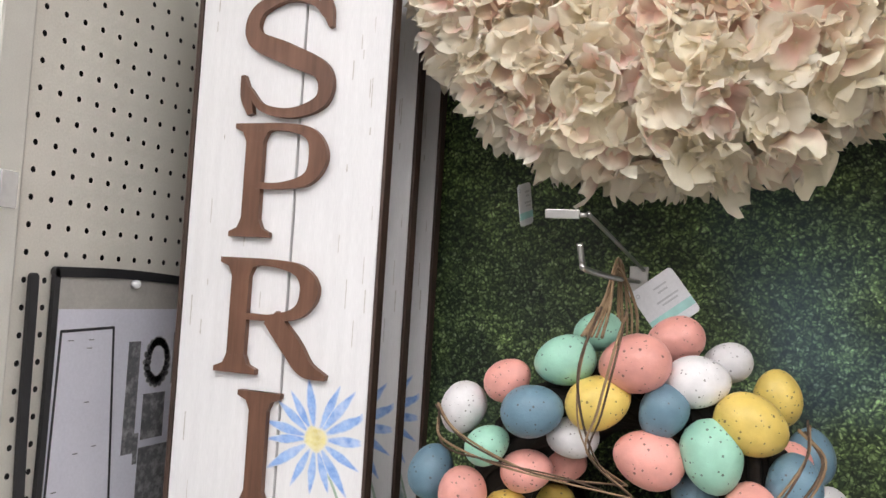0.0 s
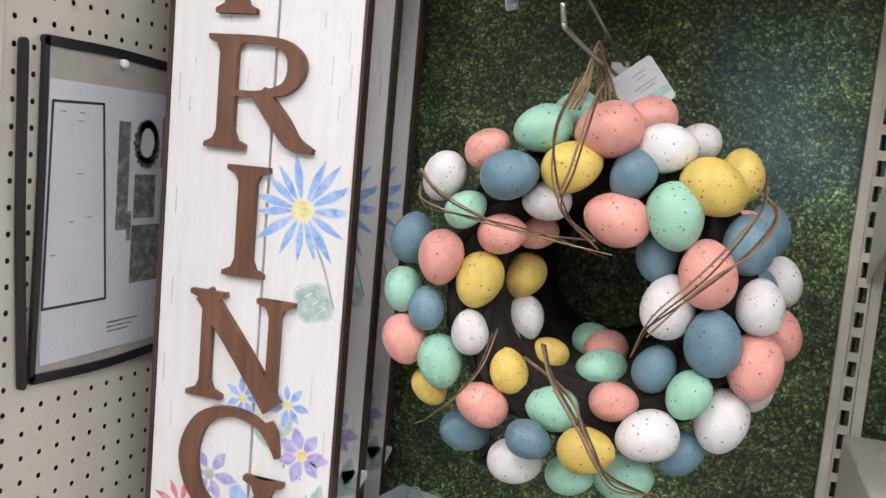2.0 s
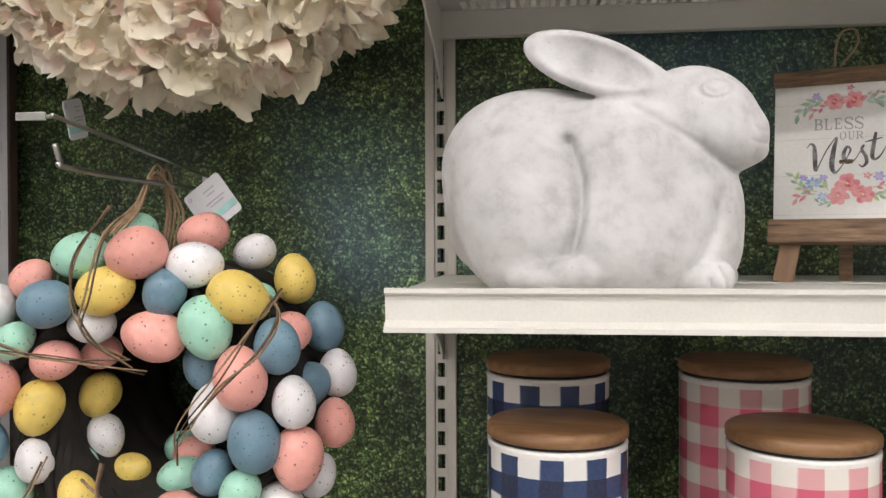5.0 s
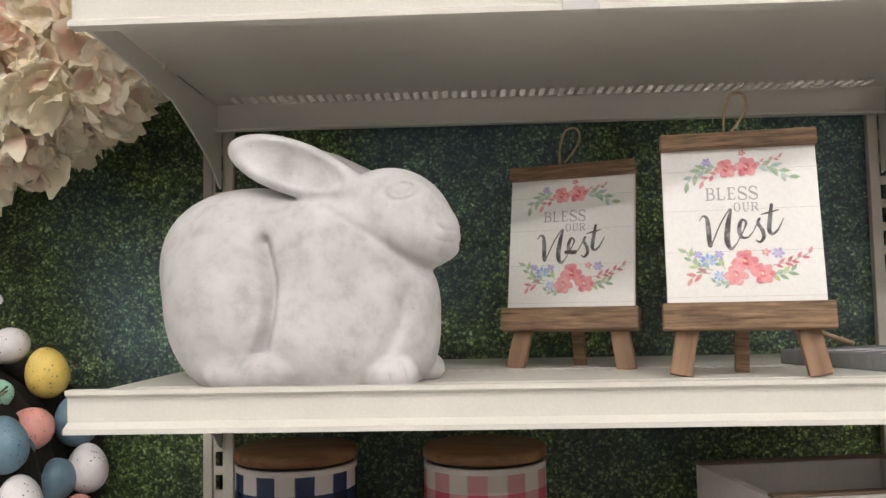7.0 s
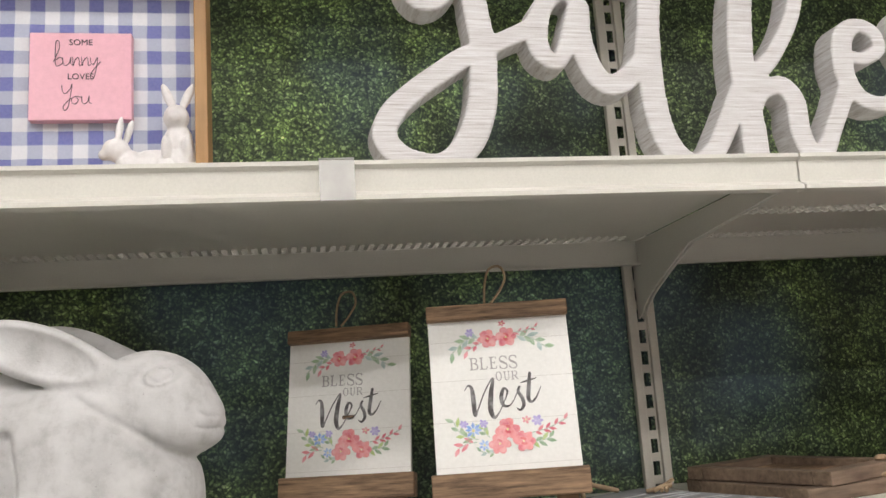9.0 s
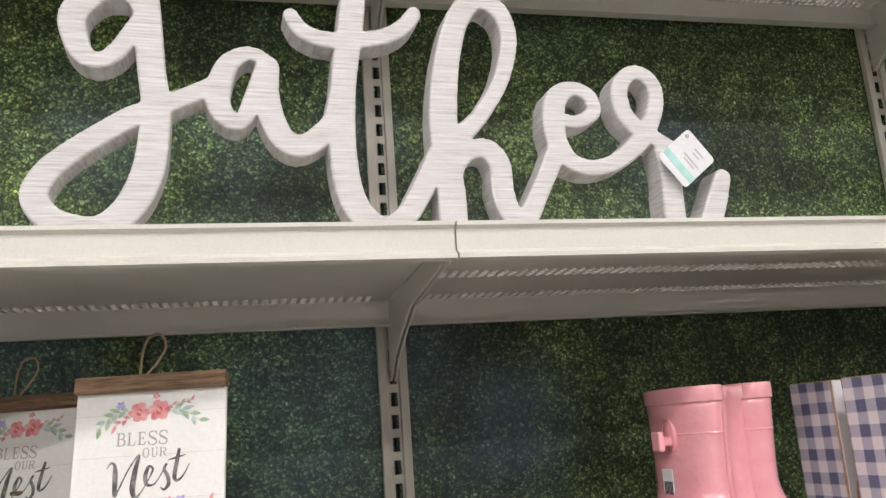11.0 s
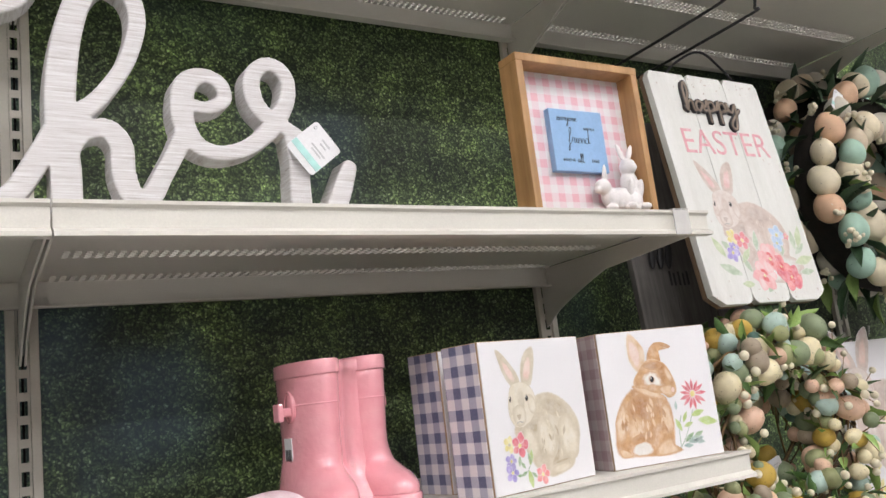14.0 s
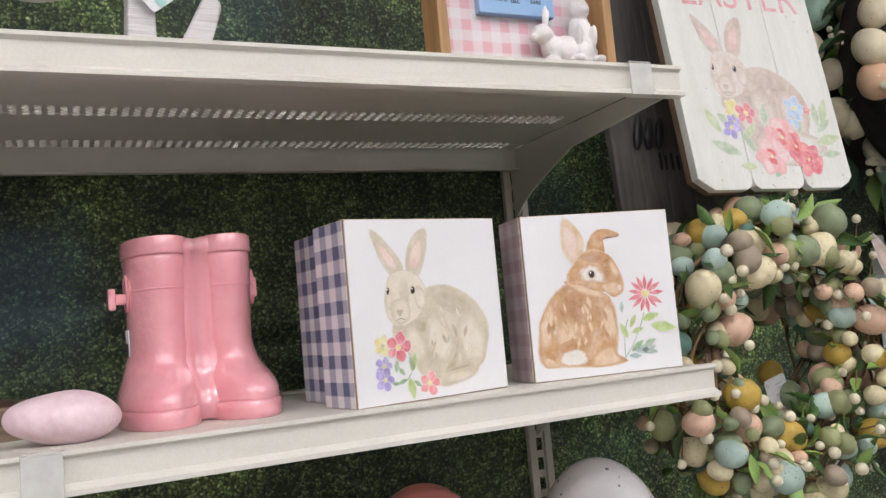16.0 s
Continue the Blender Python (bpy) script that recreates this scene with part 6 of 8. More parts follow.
shadow_box(pose(0.448, 0.752, 1.7695), M_BLUECHECK, M_PINKCARD, (0.0, 0.135), (0.099, 0.094),
           [("t", "SOME", 0.0, 0.036, 0.009), ("t", "LOVES", 0.0, -0.001, 0.009), *script_words("bunny", -0.026, 0.011, 0.0215), *script_words("You", -0.018, -0.03, 0.02)],
           "honey wood shadow box with blue check and pink bunny message", 0.127, 0.252, 0.045)
figurine(pose(0.508, 0.768, 1.7825), False, "small white resin rabbit lying in the shadow box")
figurine(pose(0.546, 0.766, 1.7825), True, "small white resin rabbit sitting upright in the shadow box")
shadow_box(pose(1.883, 0.69, 1.7695, 0, 0, 0.6), M_PINKCHECK, M_BLUECARD, (-0.002, 0.124), (0.102, 0.096),
           [*script_words("everyone", -0.038, 0.03, 0.0125), ("t", "NEEDS A", 0.022, 0.019, 0.0055), *script_words("friend", -0.022, -0.004, 0.0195), ("t", "WHO IS", -0.025, -0.031, 0.0065), *script_words("all", -0.008, -0.034, 0.012), ("t", "EARS", 0.026, -0.031, 0.0065)],
           "honey wood shadow box with pink check and blue friend message", 0.1175, 0.244, 0.041)
figurine(pose(1.93, 0.708, 1.7825), False, "small white resin rabbit lying in the pink shadow box")
figurine(pose(1.962, 0.708, 1.7825), True, "small white resin rabbit sitting upright in the pink shadow box")

# ---- gather sign ----
m, nt, nd, ln, p = nodes_of("whitewashed_grain")
g = noise_of(nt, 30, 6, 0.75, stretch=(0.4, 1, 13))
col = ramp(nt, g, [(0.32, (0.38, 0.34, 0.32)), (0.43, (0.6, 0.57, 0.565)), (0.52, (0.68, 0.66, 0.66)), (0.64, (0.79, 0.785, 0.795))])
ln.new(col, p.inputs["Base Color"])
p.inputs["Roughness"].default_value = 0.6
bump_of(nt, p, g, 0.4, 0.0015)
M_WASHED = m
ga = thing("gather_sign", pose(0.742, 0.755, 1.7685, 0, 0, 2.83), "whitewashed wooden script word gather standing on the shelf", "word sign")
STROKES = [
    ([(0.116, 0.272), (0.098, 0.294), (0.066, 0.292), (0.042, 0.266), (0.044, 0.238), (0.053, 0.219), (0.068, 0.213), (0.085, 0.224), (0.102, 0.25), (0.116, 0.275)], [0.022, 0.024, 0.027, 0.029, 0.026, 0.022, 0.018, 0.02, 0.02, 0.018]),
    ([(0.114, 0.287), (0.117, 0.25), (0.12, 0.21), (0.125, 0.165), (0.123, 0.124), (0.118, 0.092), (0.104, 0.058), (0.082, 0.036), (0.059, 0.031), (0.027, 0.04), (0.011, 0.062), (0.02, 0.087), (0.044, 0.111), (0.073, 0.132), (0.1, 0.15), (0.128, 0.163), (0.156, 0.176), (0.187, 0.191)], [0.029, 0.029, 0.029, 0.03, 0.032, 0.033, 0.032, 0.027, 0.024, 0.026, 0.027, 0.026, 0.024, 0.024, 0.024, 0.022, 0.021, 0.022]),
    ([(0.241, 0.219), (0.231, 0.228), (0.217, 0.229), (0.199, 0.215), (0.189, 0.186), (0.191, 0.163), (0.204, 0.149), (0.216, 0.154), (0.226, 0.178), (0.236, 0.208)], [0.018, 0.016, 0.017, 0.023, 0.027, 0.025, 0.019, 0.019, 0.02, 0.02]),
    ([(0.242, 0.214), (0.24, 0.185), (0.244, 0.16), (0.252, 0.139), (0.262, 0.127), (0.275, 0.123), (0.292, 0.131), (0.312, 0.153), (0.32, 0.18)], [0.026, 0.028, 0.028, 0.027, 0.026, 0.026, 0.026, 0.024, 0.024]),
    ([(0.341, 0.305), (0.337, 0.272), (0.331, 0.236), (0.326, 0.2), (0.323, 0.165), (0.322, 0.118), (0.326, 0.079), (0.335, 0.053), (0.351, 0.035), (0.37, 0.031), (0.392, 0.047), (0.407, 0.07), (0.422, 0.097), (0.439, 0.126), (0.474, 0.154), (0.496, 0.181), (0.517, 0.217), (0.53, 0.265), (0.522, 0.302), (0.493, 0.318), (0.467, 0.29), (0.452, 0.244), (0.445, 0.207), (0.441, 0.171), (0.44, 0.136), (0.442, 0.101), (0.444, 0.067), (0.443, 0.012)], [0.029, 0.03, 0.03, 0.029, 0.03, 0.031, 0.031, 0.03, 0.027, 0.025, 0.025, 0.026, 0.026, 0.026, 0.022, 0.02, 0.02, 0.021, 0.023, 0.026, 0.029, 0.031, 0.033, 0.034, 0.034, 0.033, 0.033, 0.034]),
    ([(0.269, 0.28), (0.279, 0.264), (0.298, 0.254), (0.321, 0.252), (0.352, 0.255), (0.38, 0.262), (0.4, 0.275), (0.413, 0.292)], [0.017, 0.019, 0.02, 0.02, 0.02, 0.02, 0.02, 0.018]),
    ([(0.448, 0.098), (0.46, 0.116), (0.475, 0.125), (0.493, 0.124), (0.505, 0.105), (0.506, 0.071), (0.517, 0.043), (0.536, 0.047), (0.55, 0.071), (0.568, 0.104), (0.58, 0.128)], [0.022, 0.022, 0.023, 0.025, 0.027, 0.028, 0.026, 0.025, 0.023, 0.023, 0.025]),
    ([(0.589, 0.165), (0.612, 0.164), (0.632, 0.177), (0.628, 0.198), (0.605, 0.206), (0.584, 0.191), (0.578, 0.162), (0.581, 0.135), (0.596, 0.113), (0.621, 0.105), (0.65, 0.111), (0.676, 0.127), (0.697, 0.149), (0.716, 0.18), (0.721, 0.209), (0.71, 0.228), (0.69, 0.231), (0.672, 0.212), (0.672, 0.182), (0.686, 0.161), (0.709, 0.147), (0.73, 0.134)], [0.016, 0.017, 0.019, 0.019, 0.02, 0.028, 0.029, 0.027, 0.022, 0.02, 0.021, 0.023, 0.025, 0.022, 0.021, 0.02, 0.02, 0.023, 0.024, 0.023, 0.021, 0.021]),
    ([(0.723, 0.13), (0.727, 0.1), (0.726, 0.07), (0.727, 0.035), (0.741, 0.014), (0.758, 0.016), (0.772, 0.033), (0.786, 0.061), (0.8, 0.095)], [0.026, 0.028, 0.029, 0.03, 0.028, 0.027, 0.028, 0.028, 0.023]),
]


def script_board(voxel=0.002, deep=0.036):
    """All strokes cut as one board, with softly eased edges."""
    lo, n = (-0.02, -0.008, -0.004), (426, 24, 176)
    X, Z = np.meshgrid(lo[0] + voxel * np.arange(n[0]), lo[2] + voxel * np.arange(n[2]), indexing="ij")
    flat = np.full(X.shape, 9.0)
    for pts, w in STROKES:
        one = np.full(X.shape, 9.0)
        for x, z, ww in spline([(x, z, q) for (x, z), q in zip(pts, w)], 12):
            one = np.minimum(one, np.hypot(X - x, Z - z) - 0.5 * ww)
        h = np.maximum(0.003 - np.abs(flat - one), 0) / 0.003
        flat = np.minimum(flat, one) - h * h * 0.00075
    flat = np.maximum(flat, 0.0015 - Z)
    Y = lo[1] + voxel * np.arange(n[1])
    D = np.maximum(flat[:, None, :], (np.abs(Y - deep / 2) - deep / 2)[None, :, None] + 0 * flat[:, None, :])
    return grid_skin("script_board", D, np.array(lo), voxel, M_WASHED)


sb = new("script_board", script_board())
sb.parent = ga
price_tag(pose(1.486, 0.781, 1.884, 0, 52, 3), "white hang tag with teal stripe on the gather sign", 0.052, 0.06)

# ---- pink boot planter ----
m, nt, nd, ln, p = nodes_of("glossy_pink_glaze")
ln.new(ramp(nt, noise_of(nt, 18, 4), [(0.3, (0.8, 0.32, 0.37)), (0.7, (0.86, 0.42, 0.46))]), p.inputs["Base Color"])
p.inputs["Roughness"].default_value, p.inputs["Coat Weight"].default_value, p.inputs["Coat Roughness"].default_value = 0.14, 0.9, 0.03
bump_of(nt, p, noise_of(nt, 130, 2), 0.3, 0.0025)
M_PINK = m
bt = thing("boot_planter", pose(1.503, 0.842, 1.4155, 0, 0, 4), "glossy pink ceramic planter shaped as a pair of boots", "planter")


def oval_ring(bm, rings):
    """Skins a stack of ovals (z, centre y, half width, half depth, centre x), open at the ends."""
    out = []
    for z, cy, ax, ay, cx in rings:
        ring = []
        for k in range(40):
            t = 2 * math.pi * k / 40
            x, y = ax * math.cos(t), ay * math.sin(t)
            if y < 0:
                x *= 1 - 0.08 * (y / ay) ** 2
            ring.append(bm.verts.new((cx + x, cy + y, z)))
        out.append(ring)
    for A, B in zip(out, out[1:]):
        for k in range(40):
            bm.faces.new((A[k], A[(k + 1) % 40], B[(k + 1) % 40], B[k])).smooth = True
    return out


def boot_form(s):
    """A wellington lofted from ovals: broad toe below, instep, then a shaft that widens to the rim."""
    bm = bmesh.new()
    secs = spline([(0.018, -0.022, 0.039, 0.088, 0.009 * s), (0.03, -0.021, 0.0388, 0.087, 0.009 * s), (0.041, -0.017, 0.037, 0.08, 0.007 * s), (0.05, -0.008, 0.0352, 0.071, 0.005 * s), (0.06, 0.0, 0.0335, 0.064, 0.003 * s), (0.078, 0.002, 0.0322, 0.061, 0.0),
                   (0.1, 0.002, 0.032, 0.061, 0.0), (0.135, 0.001, 0.0328, 0.063, 0.0), (0.178, 0.0, 0.034, 0.0665, 0.0)], 4)
    rings = oval_ring(bm, secs)
    bm.faces.new(rings[0][::-1]), bm.faces.new(rings[-1])
    return bm


for s in (-1, 1):
    cx = s * 0.0335
    boot = part("boot", boot_form(s), M_PINK, bt, "glossy pink boot", pose(cx, 0, 0))
    bm = bmesh.new()
    r_ = oval_ring(bm, [(0.0, -0.022, 0.0405, 0.09, 0.009 * s), (0.001, -0.022, 0.0415, 0.0915, 0.009 * s), (0.016, -0.022, 0.0415, 0.0915, 0.009 * s), (0.0185, -0.022, 0.0395, 0.089, 0.009 * s)])
    bm.faces.new(r_[0][::-1]), bm.faces.new(r_[-1])
    part("sole", bm, M_PINK, boot, "thick pink sole")
    bm = bmesh.new()
    oval_ring(bm, [(0.174, 0.0, 0.0335, 0.0655, 0.0), (0.1745, 0.0, 0.0352, 0.0685, 0.0), (0.176, 0.0, 0.0356, 0.069, 0.0), (0.191, 0.0, 0.0359, 0.0697, 0.0), (0.1927, 0.0, 0.0349, 0.0687, 0.0), (0.1925, 0.0, 0.0305, 0.0635, 0.0), (0.178, 0.0, 0.03, 0.063, 0.0)])
    part("top_rim", bm, M_PINK, boot, "turned top rim")
    bm = bmesh.new()
    oval_ring(bm, [(0.1375, 0.001, 0.0325, 0.0625, 0.0), (0.1385, 0.001, 0.0337, 0.0641, 0.0), (0.14, 0.001, 0.0337, 0.0641, 0.0), (0.141, 0.001, 0.0325, 0.0625, 0.0)])
    part("shaft_band", bm, M_PINK, boot, "raised seam")
    # black disc below the rim, in place of the boot's shaded depth
    bm = bmesh.new()
    r_ = oval_ring(bm, [(0.182, 0.0, 0.0304, 0.0632, 0.0), (0.1825, 0.0, 0.029, 0.062, 0.0)])
    bm.faces.new(r_[-1])
    part("inside", bm, M_DARK, boot, "black disc standing for the shaded hollow")
    part("buckle_plate", ellipsoid(bmesh.new(), (s * 0.064, -0.012, 0.138), (0.0045, 0.0135, 0.02)), M_PINK, bt, "round buckle plate")
    part("buckle_rim", tube([(s * 0.0665, -0.012 + 0.0125 * math.cos(a), 0.138 + 0.019 * math.sin(a)) for a in (k * math.pi / 12 for k in range(24))], 0.0015, 6, closed=True), M_PINK, bt, "raised buckle outline")
bm = bmesh.new()
rows = [[bm.verts.new((x, y, z)) for x, y in ((-0.02, f - 0.002), (-0.0085, f), (0.0, f + 0.012), (0.0085, f), (0.02, f - 0.002), (0.02, g), (-0.02, g))] for z, f, g in ((0.002, -0.07, 0.05), (0.02, -0.068, 0.05), (0.034, -0.061, 0.05), (0.046, -0.053, 0.05), (0.058, -0.047, 0.048), (0.08, -0.045, 0.048), (0.11, -0.045, 0.048), (0.15, -0.048, 0.046), (0.174, -0.05, 0.046), (0.1765, -0.054, 0.046), (0.1905, -0.0545, 0.046))]
for A, B in zip(rows, rows[1:]):
    for k in range(7):
        bm.faces.new((A[k], A[(k + 1) % 7], B[(k + 1) % 7], B[k])).smooth = True
bm.faces.new(rows[0][::-1]), bm.faces.new(rows[-1])
part("joining_web", bm, M_PINK, bt, "glazed web that fuses the boots")
part("pull_strap", box(-0.08, -0.06, -0.02, -0.006, 0.1265, 0.138, 0.0025), M_PINK, bt, "side strap tab")
part("strap_knob", box(-0.085, -0.0775, -0.022, -0.003, 0.121, 0.144, 0.0025), M_PINK, bt, "side strap end")
part("strap_knob", box(0.066, 0.0715, -0.02, -0.006, 0.126, 0.148, 0.002), M_PINK, bt, "side strap end")
part("barcode_label", box(-0.0662, -0.065, -0.01, 0.012, 0.06, 0.1, 0.0003), M_TAG, bt, "white barcode label")
for k in range(6):
    part("barcode_bar", box(-0.0668, -0.0663, -0.008 + 0.003 * k, -0.0068 + 0.003 * k, 0.07, 0.086), W_INK, bt)

# ---- pink stone egg ----
M_PINKSTONE = surface("pale_pink_stone", (0.72, 0.5, 0.56), (0.84, 0.68, 0.72), rough=0.5, scale=60, bump=0.35, fine=160)
sn = ellipsoid(bmesh.new(), (0, 0, 0), (0.05, 0.036, 0.0245), (0, 0, 0), 36, 24)
for v in sn.verts:
    v.co.z *= 1 + 0.06 * math.sin(v.co.x * 45)
    v.co += 0.0012 * Vector(noise.noise_vector(v.co * 40))
solid("pink_stone", sn, M_PINKSTONE, "pale pink oval stone ornament lying on the shelf", "ornament", pose(1.373, 0.74, 1.4385, 0, 4, 0), smooth=True)

# ---- bunny print blocks ----
M_BLOCKWHITE = surface("white_canvas_print", (0.77, 0.76, 0.78), (0.81, 0.8, 0.82), rough=0.6, scale=9, bump=0.06, fine=700)
M_BLOCKEDGE = wood("raw_block_edge", (0.36, 0.24, 0.14), (0.5, 0.36, 0.22), rough=0.7)
M_SIDECHECK = gingham("navy_side_check", (0.026, 0.042, 0.15), (0.4, 0.4, 0.5), (0.77, 0.74, 0.74), 0.0275, "YZ")
M_SIDEPINK = gingham("pink_side_check", (0.4, 0.26, 0.27), (0.5, 0.38, 0.38), (0.6, 0.52, 0.51), 0.0285, "YZ")
W_TAN = watercolour("tan_fur_wash", (0.5, 0.425, 0.31), (0.68, 0.61, 0.48), 35)
W_TANLIGHT = watercolour("pale_fur_wash", (0.66, 0.59, 0.46), (0.77, 0.71, 0.6), 60)
W_TANDARK = watercolour("brown_fur_wash", (0.42, 0.34, 0.23), (0.58, 0.5, 0.37), 70)
W_ORANGE = watercolour("ginger_fur_wash", (0.42, 0.2, 0.08), (0.7, 0.45, 0.25), 55)
W_ORANGELIGHT = watercolour("pale_ginger_wash", (0.62, 0.41, 0.24), (0.78, 0.62, 0.45), 60)
W_ORANGEDARK = watercolour("dark_ginger_wash", (0.38, 0.18, 0.08), (0.56, 0.32, 0.16), 70)
W_EAR = watercolour("pink_ear_wash", (0.74, 0.52, 0.46), (0.81, 0.66, 0.59), 60)
W_WHITEFUR = watercolour("white_fur_wash", (0.7, 0.66, 0.6), (0.82, 0.8, 0.77), 60)
W_MAUVE = watercolour("mauve_fur_wash", (0.5, 0.39, 0.34), (0.68, 0.58, 0.52), 45)
W_MAUVELIGHT = watercolour("pale_mauve_wash", (0.62, 0.52, 0.47), (0.76, 0.69, 0.64), 55)
W_MAUVEDARK = watercolour("dark_mauve_wash", (0.47, 0.38, 0.34), (0.6, 0.5, 0.45), 60)
W_SKY = watercolour("sky_wash", (0.35, 0.5, 0.7), (0.6, 0.7, 0.82), 70)


CRISP = ("painted_eye", "eye_glint", "painted_nose")
OUTER = ("painted_body", "painted_ear")


def fur(parent, x0, x1, z0, z1, n, wash, y, rnd, inside, ground):
    """Soft brushed strokes scattered over a region of the coat."""
    k = 0
    while k < n:
        x, z = rnd.uniform(x0, x1), rnd.uniform(z0, z1)
        if inside(x, z):
            l = rnd.uniform(0.009, 0.018)
            part("brush_stroke", blob(bmesh.new(), leaf_pts(x, z, l, l * rnd.uniform(0.25, 0.4), rnd.uniform(245, 295)), y - 0.00001 * (k % 5), n=3, soft=1.1, ground=ground, band=0.5), wash, parent)
            k += 1


def in_oval(cx, cz, a, b):
    return lambda x, z: ((x - cx) / a) ** 2 + ((z - cz) / b) ** 2 < 1


def rabbit_front(parent, y, tones, rnd, k=1.0, dx=0.0, dz=0.0, paper=PAPER, ear=W_EAR):
    """A painted crouching rabbit with its head turned to the viewer, about 0.17 high, from layered washes."""
    base, light, dark = tones
    level = [0]

    def put(name, pts, wash, band=0.5, ground=None, soft=1.1):
        level[0] += 1
        part(name, blob(bmesh.new(), [(dx + k * a, dz + k * b) for a, b in pts], y - 0.000025 * level[0], soft=0.0 if name in CRISP else soft, ground=ground or TONE[base.name], band=band), wash, parent)

    put("painted_body", [(-0.012, 0.113), (0.006, 0.119), (0.026, 0.118), (0.048, 0.108), (0.066, 0.092), (0.075, 0.072), (0.072, 0.05), (0.061, 0.034), (0.054, 0.02), (0.034, 0.013), (0.01, 0.0105), (-0.01, 0.018), (-0.026, 0.036), (-0.036, 0.055), (-0.05, 0.072), (-0.04, 0.095)], base, 0.06, paper, 1.0)
    put("painted_back", oval(0.03, 0.098, 0.026, 0.012, -18, 12, 0.2, rnd), dark)
    put("painted_shade", oval(-0.016, 0.076, 0.022, 0.009, 18, 12, 0.2, rnd), dark)
    put("painted_chest", oval(-0.022, 0.058, 0.013, 0.02, 20, 12, 0.15, rnd), light)
    put("painted_flank", oval(0.008, 0.062, 0.016, 0.028, 12, 12, 0.2, rnd), light)
    put("painted_haunch", oval(0.05, 0.058, 0.019, 0.03, 10, 12, 0.15, rnd), light)
    put("painted_crease", [(0.016, 0.034), (0.026, 0.043), (0.033, 0.058), (0.03, 0.042), (0.024, 0.028), (0.012, 0.025)], dark, 0.6)
    put("painted_foot", oval(0.03, 0.02, 0.02, 0.0055, 4, 12, 0.15, rnd), light)
    put("painted_crease", oval(0.03, 0.0285, 0.018, 0.0022, 6, 10, 0.2, rnd), dark, 0.6)
    for wash in (dark, light):
        ins = in_oval(dx + k * 0.03, dz + k * 0.068, k * 0.034, k * 0.036)
        fur(parent, dx - k * 0.01, dx + k * 0.07, dz + k * 0.035, dz + k * 0.11, 9, wash, y - 0.0003, rnd, ins, TONE[base.name])
    level[0] = 14
    put("painted_ear", [(-0.046, 0.131), (-0.057, 0.146), (-0.0625, 0.161), (-0.067, 0.179), (-0.056, 0.174), (-0.041, 0.158), (-0.031, 0.144), (-0.03, 0.133)], base, 0.14, paper, 1.0)
    put("inner_ear", [(-0.0435, 0.136), (-0.053, 0.147), (-0.0595, 0.165), (-0.05, 0.161), (-0.039, 0.147), (-0.037, 0.138)], ear)
    put("painted_ear", [(-0.027, 0.135), (-0.025, 0.154), (-0.018, 0.169), (-0.0085, 0.1775), (0.0025, 0.18), (0.003, 0.1636), (-0.002, 0.1466), (-0.0095, 0.13), (-0.02, 0.128)], base, 0.14, paper, 1.0)
    put("inner_ear", [(-0.023, 0.138), (-0.0205, 0.151), (-0.0138, 0.164), (-0.005, 0.168), (-0.0045, 0.1535), (-0.012, 0.136)], ear)
    put("painted_head", [(-0.047, 0.131), (-0.052, 0.12), (-0.0555, 0.103), (-0.0525, 0.088), (-0.044, 0.0798), (-0.033, 0.079), (-0.0175, 0.0855), (-0.006, 0.099), (-0.004, 0.111), (-0.0075, 0.123), (-0.018, 0.133), (-0.033, 0.136)], light, 0.06, TONE[dark.name], 0.95)
    put("painted_brow", oval(-0.031, 0.112, 0.007, 0.016, 0, 10, 0.15, rnd), base, ground=TONE[light.name])
    put("painted_cheek", oval(-0.012, 0.106, 0.007, 0.013, 8, 10, 0.15, rnd), light)
    put("painted_cheek", oval(-0.05, 0.108, 0.004, 0.012, -4, 10, 0.15, rnd), light)
    put("painted_muzzle", oval(-0.037, 0.094, 0.012, 0.014, 0, 10, 0.12, rnd), light)
    for ex, ez, w in ((-0.0205, 0.1145, 0.0026), (-0.0505, 0.115, 0.0015)):
        put("painted_lid", oval(ex, ez, w * 1.7, 0.006, -8, 10), dark, 0.6, TONE[light.name])
        put("painted_eye", oval(ex, ez, w, 0.0036, -8, 10), W_INK)
        put("eye_glint", oval(ex - 0.0008, ez + 0.0016, 0.0009, 0.0011, 0, 8), W_WHITEFUR)
    put("painted_nose", [(-0.042, 0.0945), (-0.0345, 0.0945), (-0.037, 0.089), (-0.0395, 0.089)], dark, 0.5)
    part("mouth_line", ribbon(bmesh.new(), [(dx + k * a, dz + k * b) for a, b in ((-0.043, 0.0845), (-0.0385, 0.0862), (-0.033, 0.0848))], 0.0011 * k, y - 0.0009, y - 0.0008, 4), W_LIGHTGREY, parent)


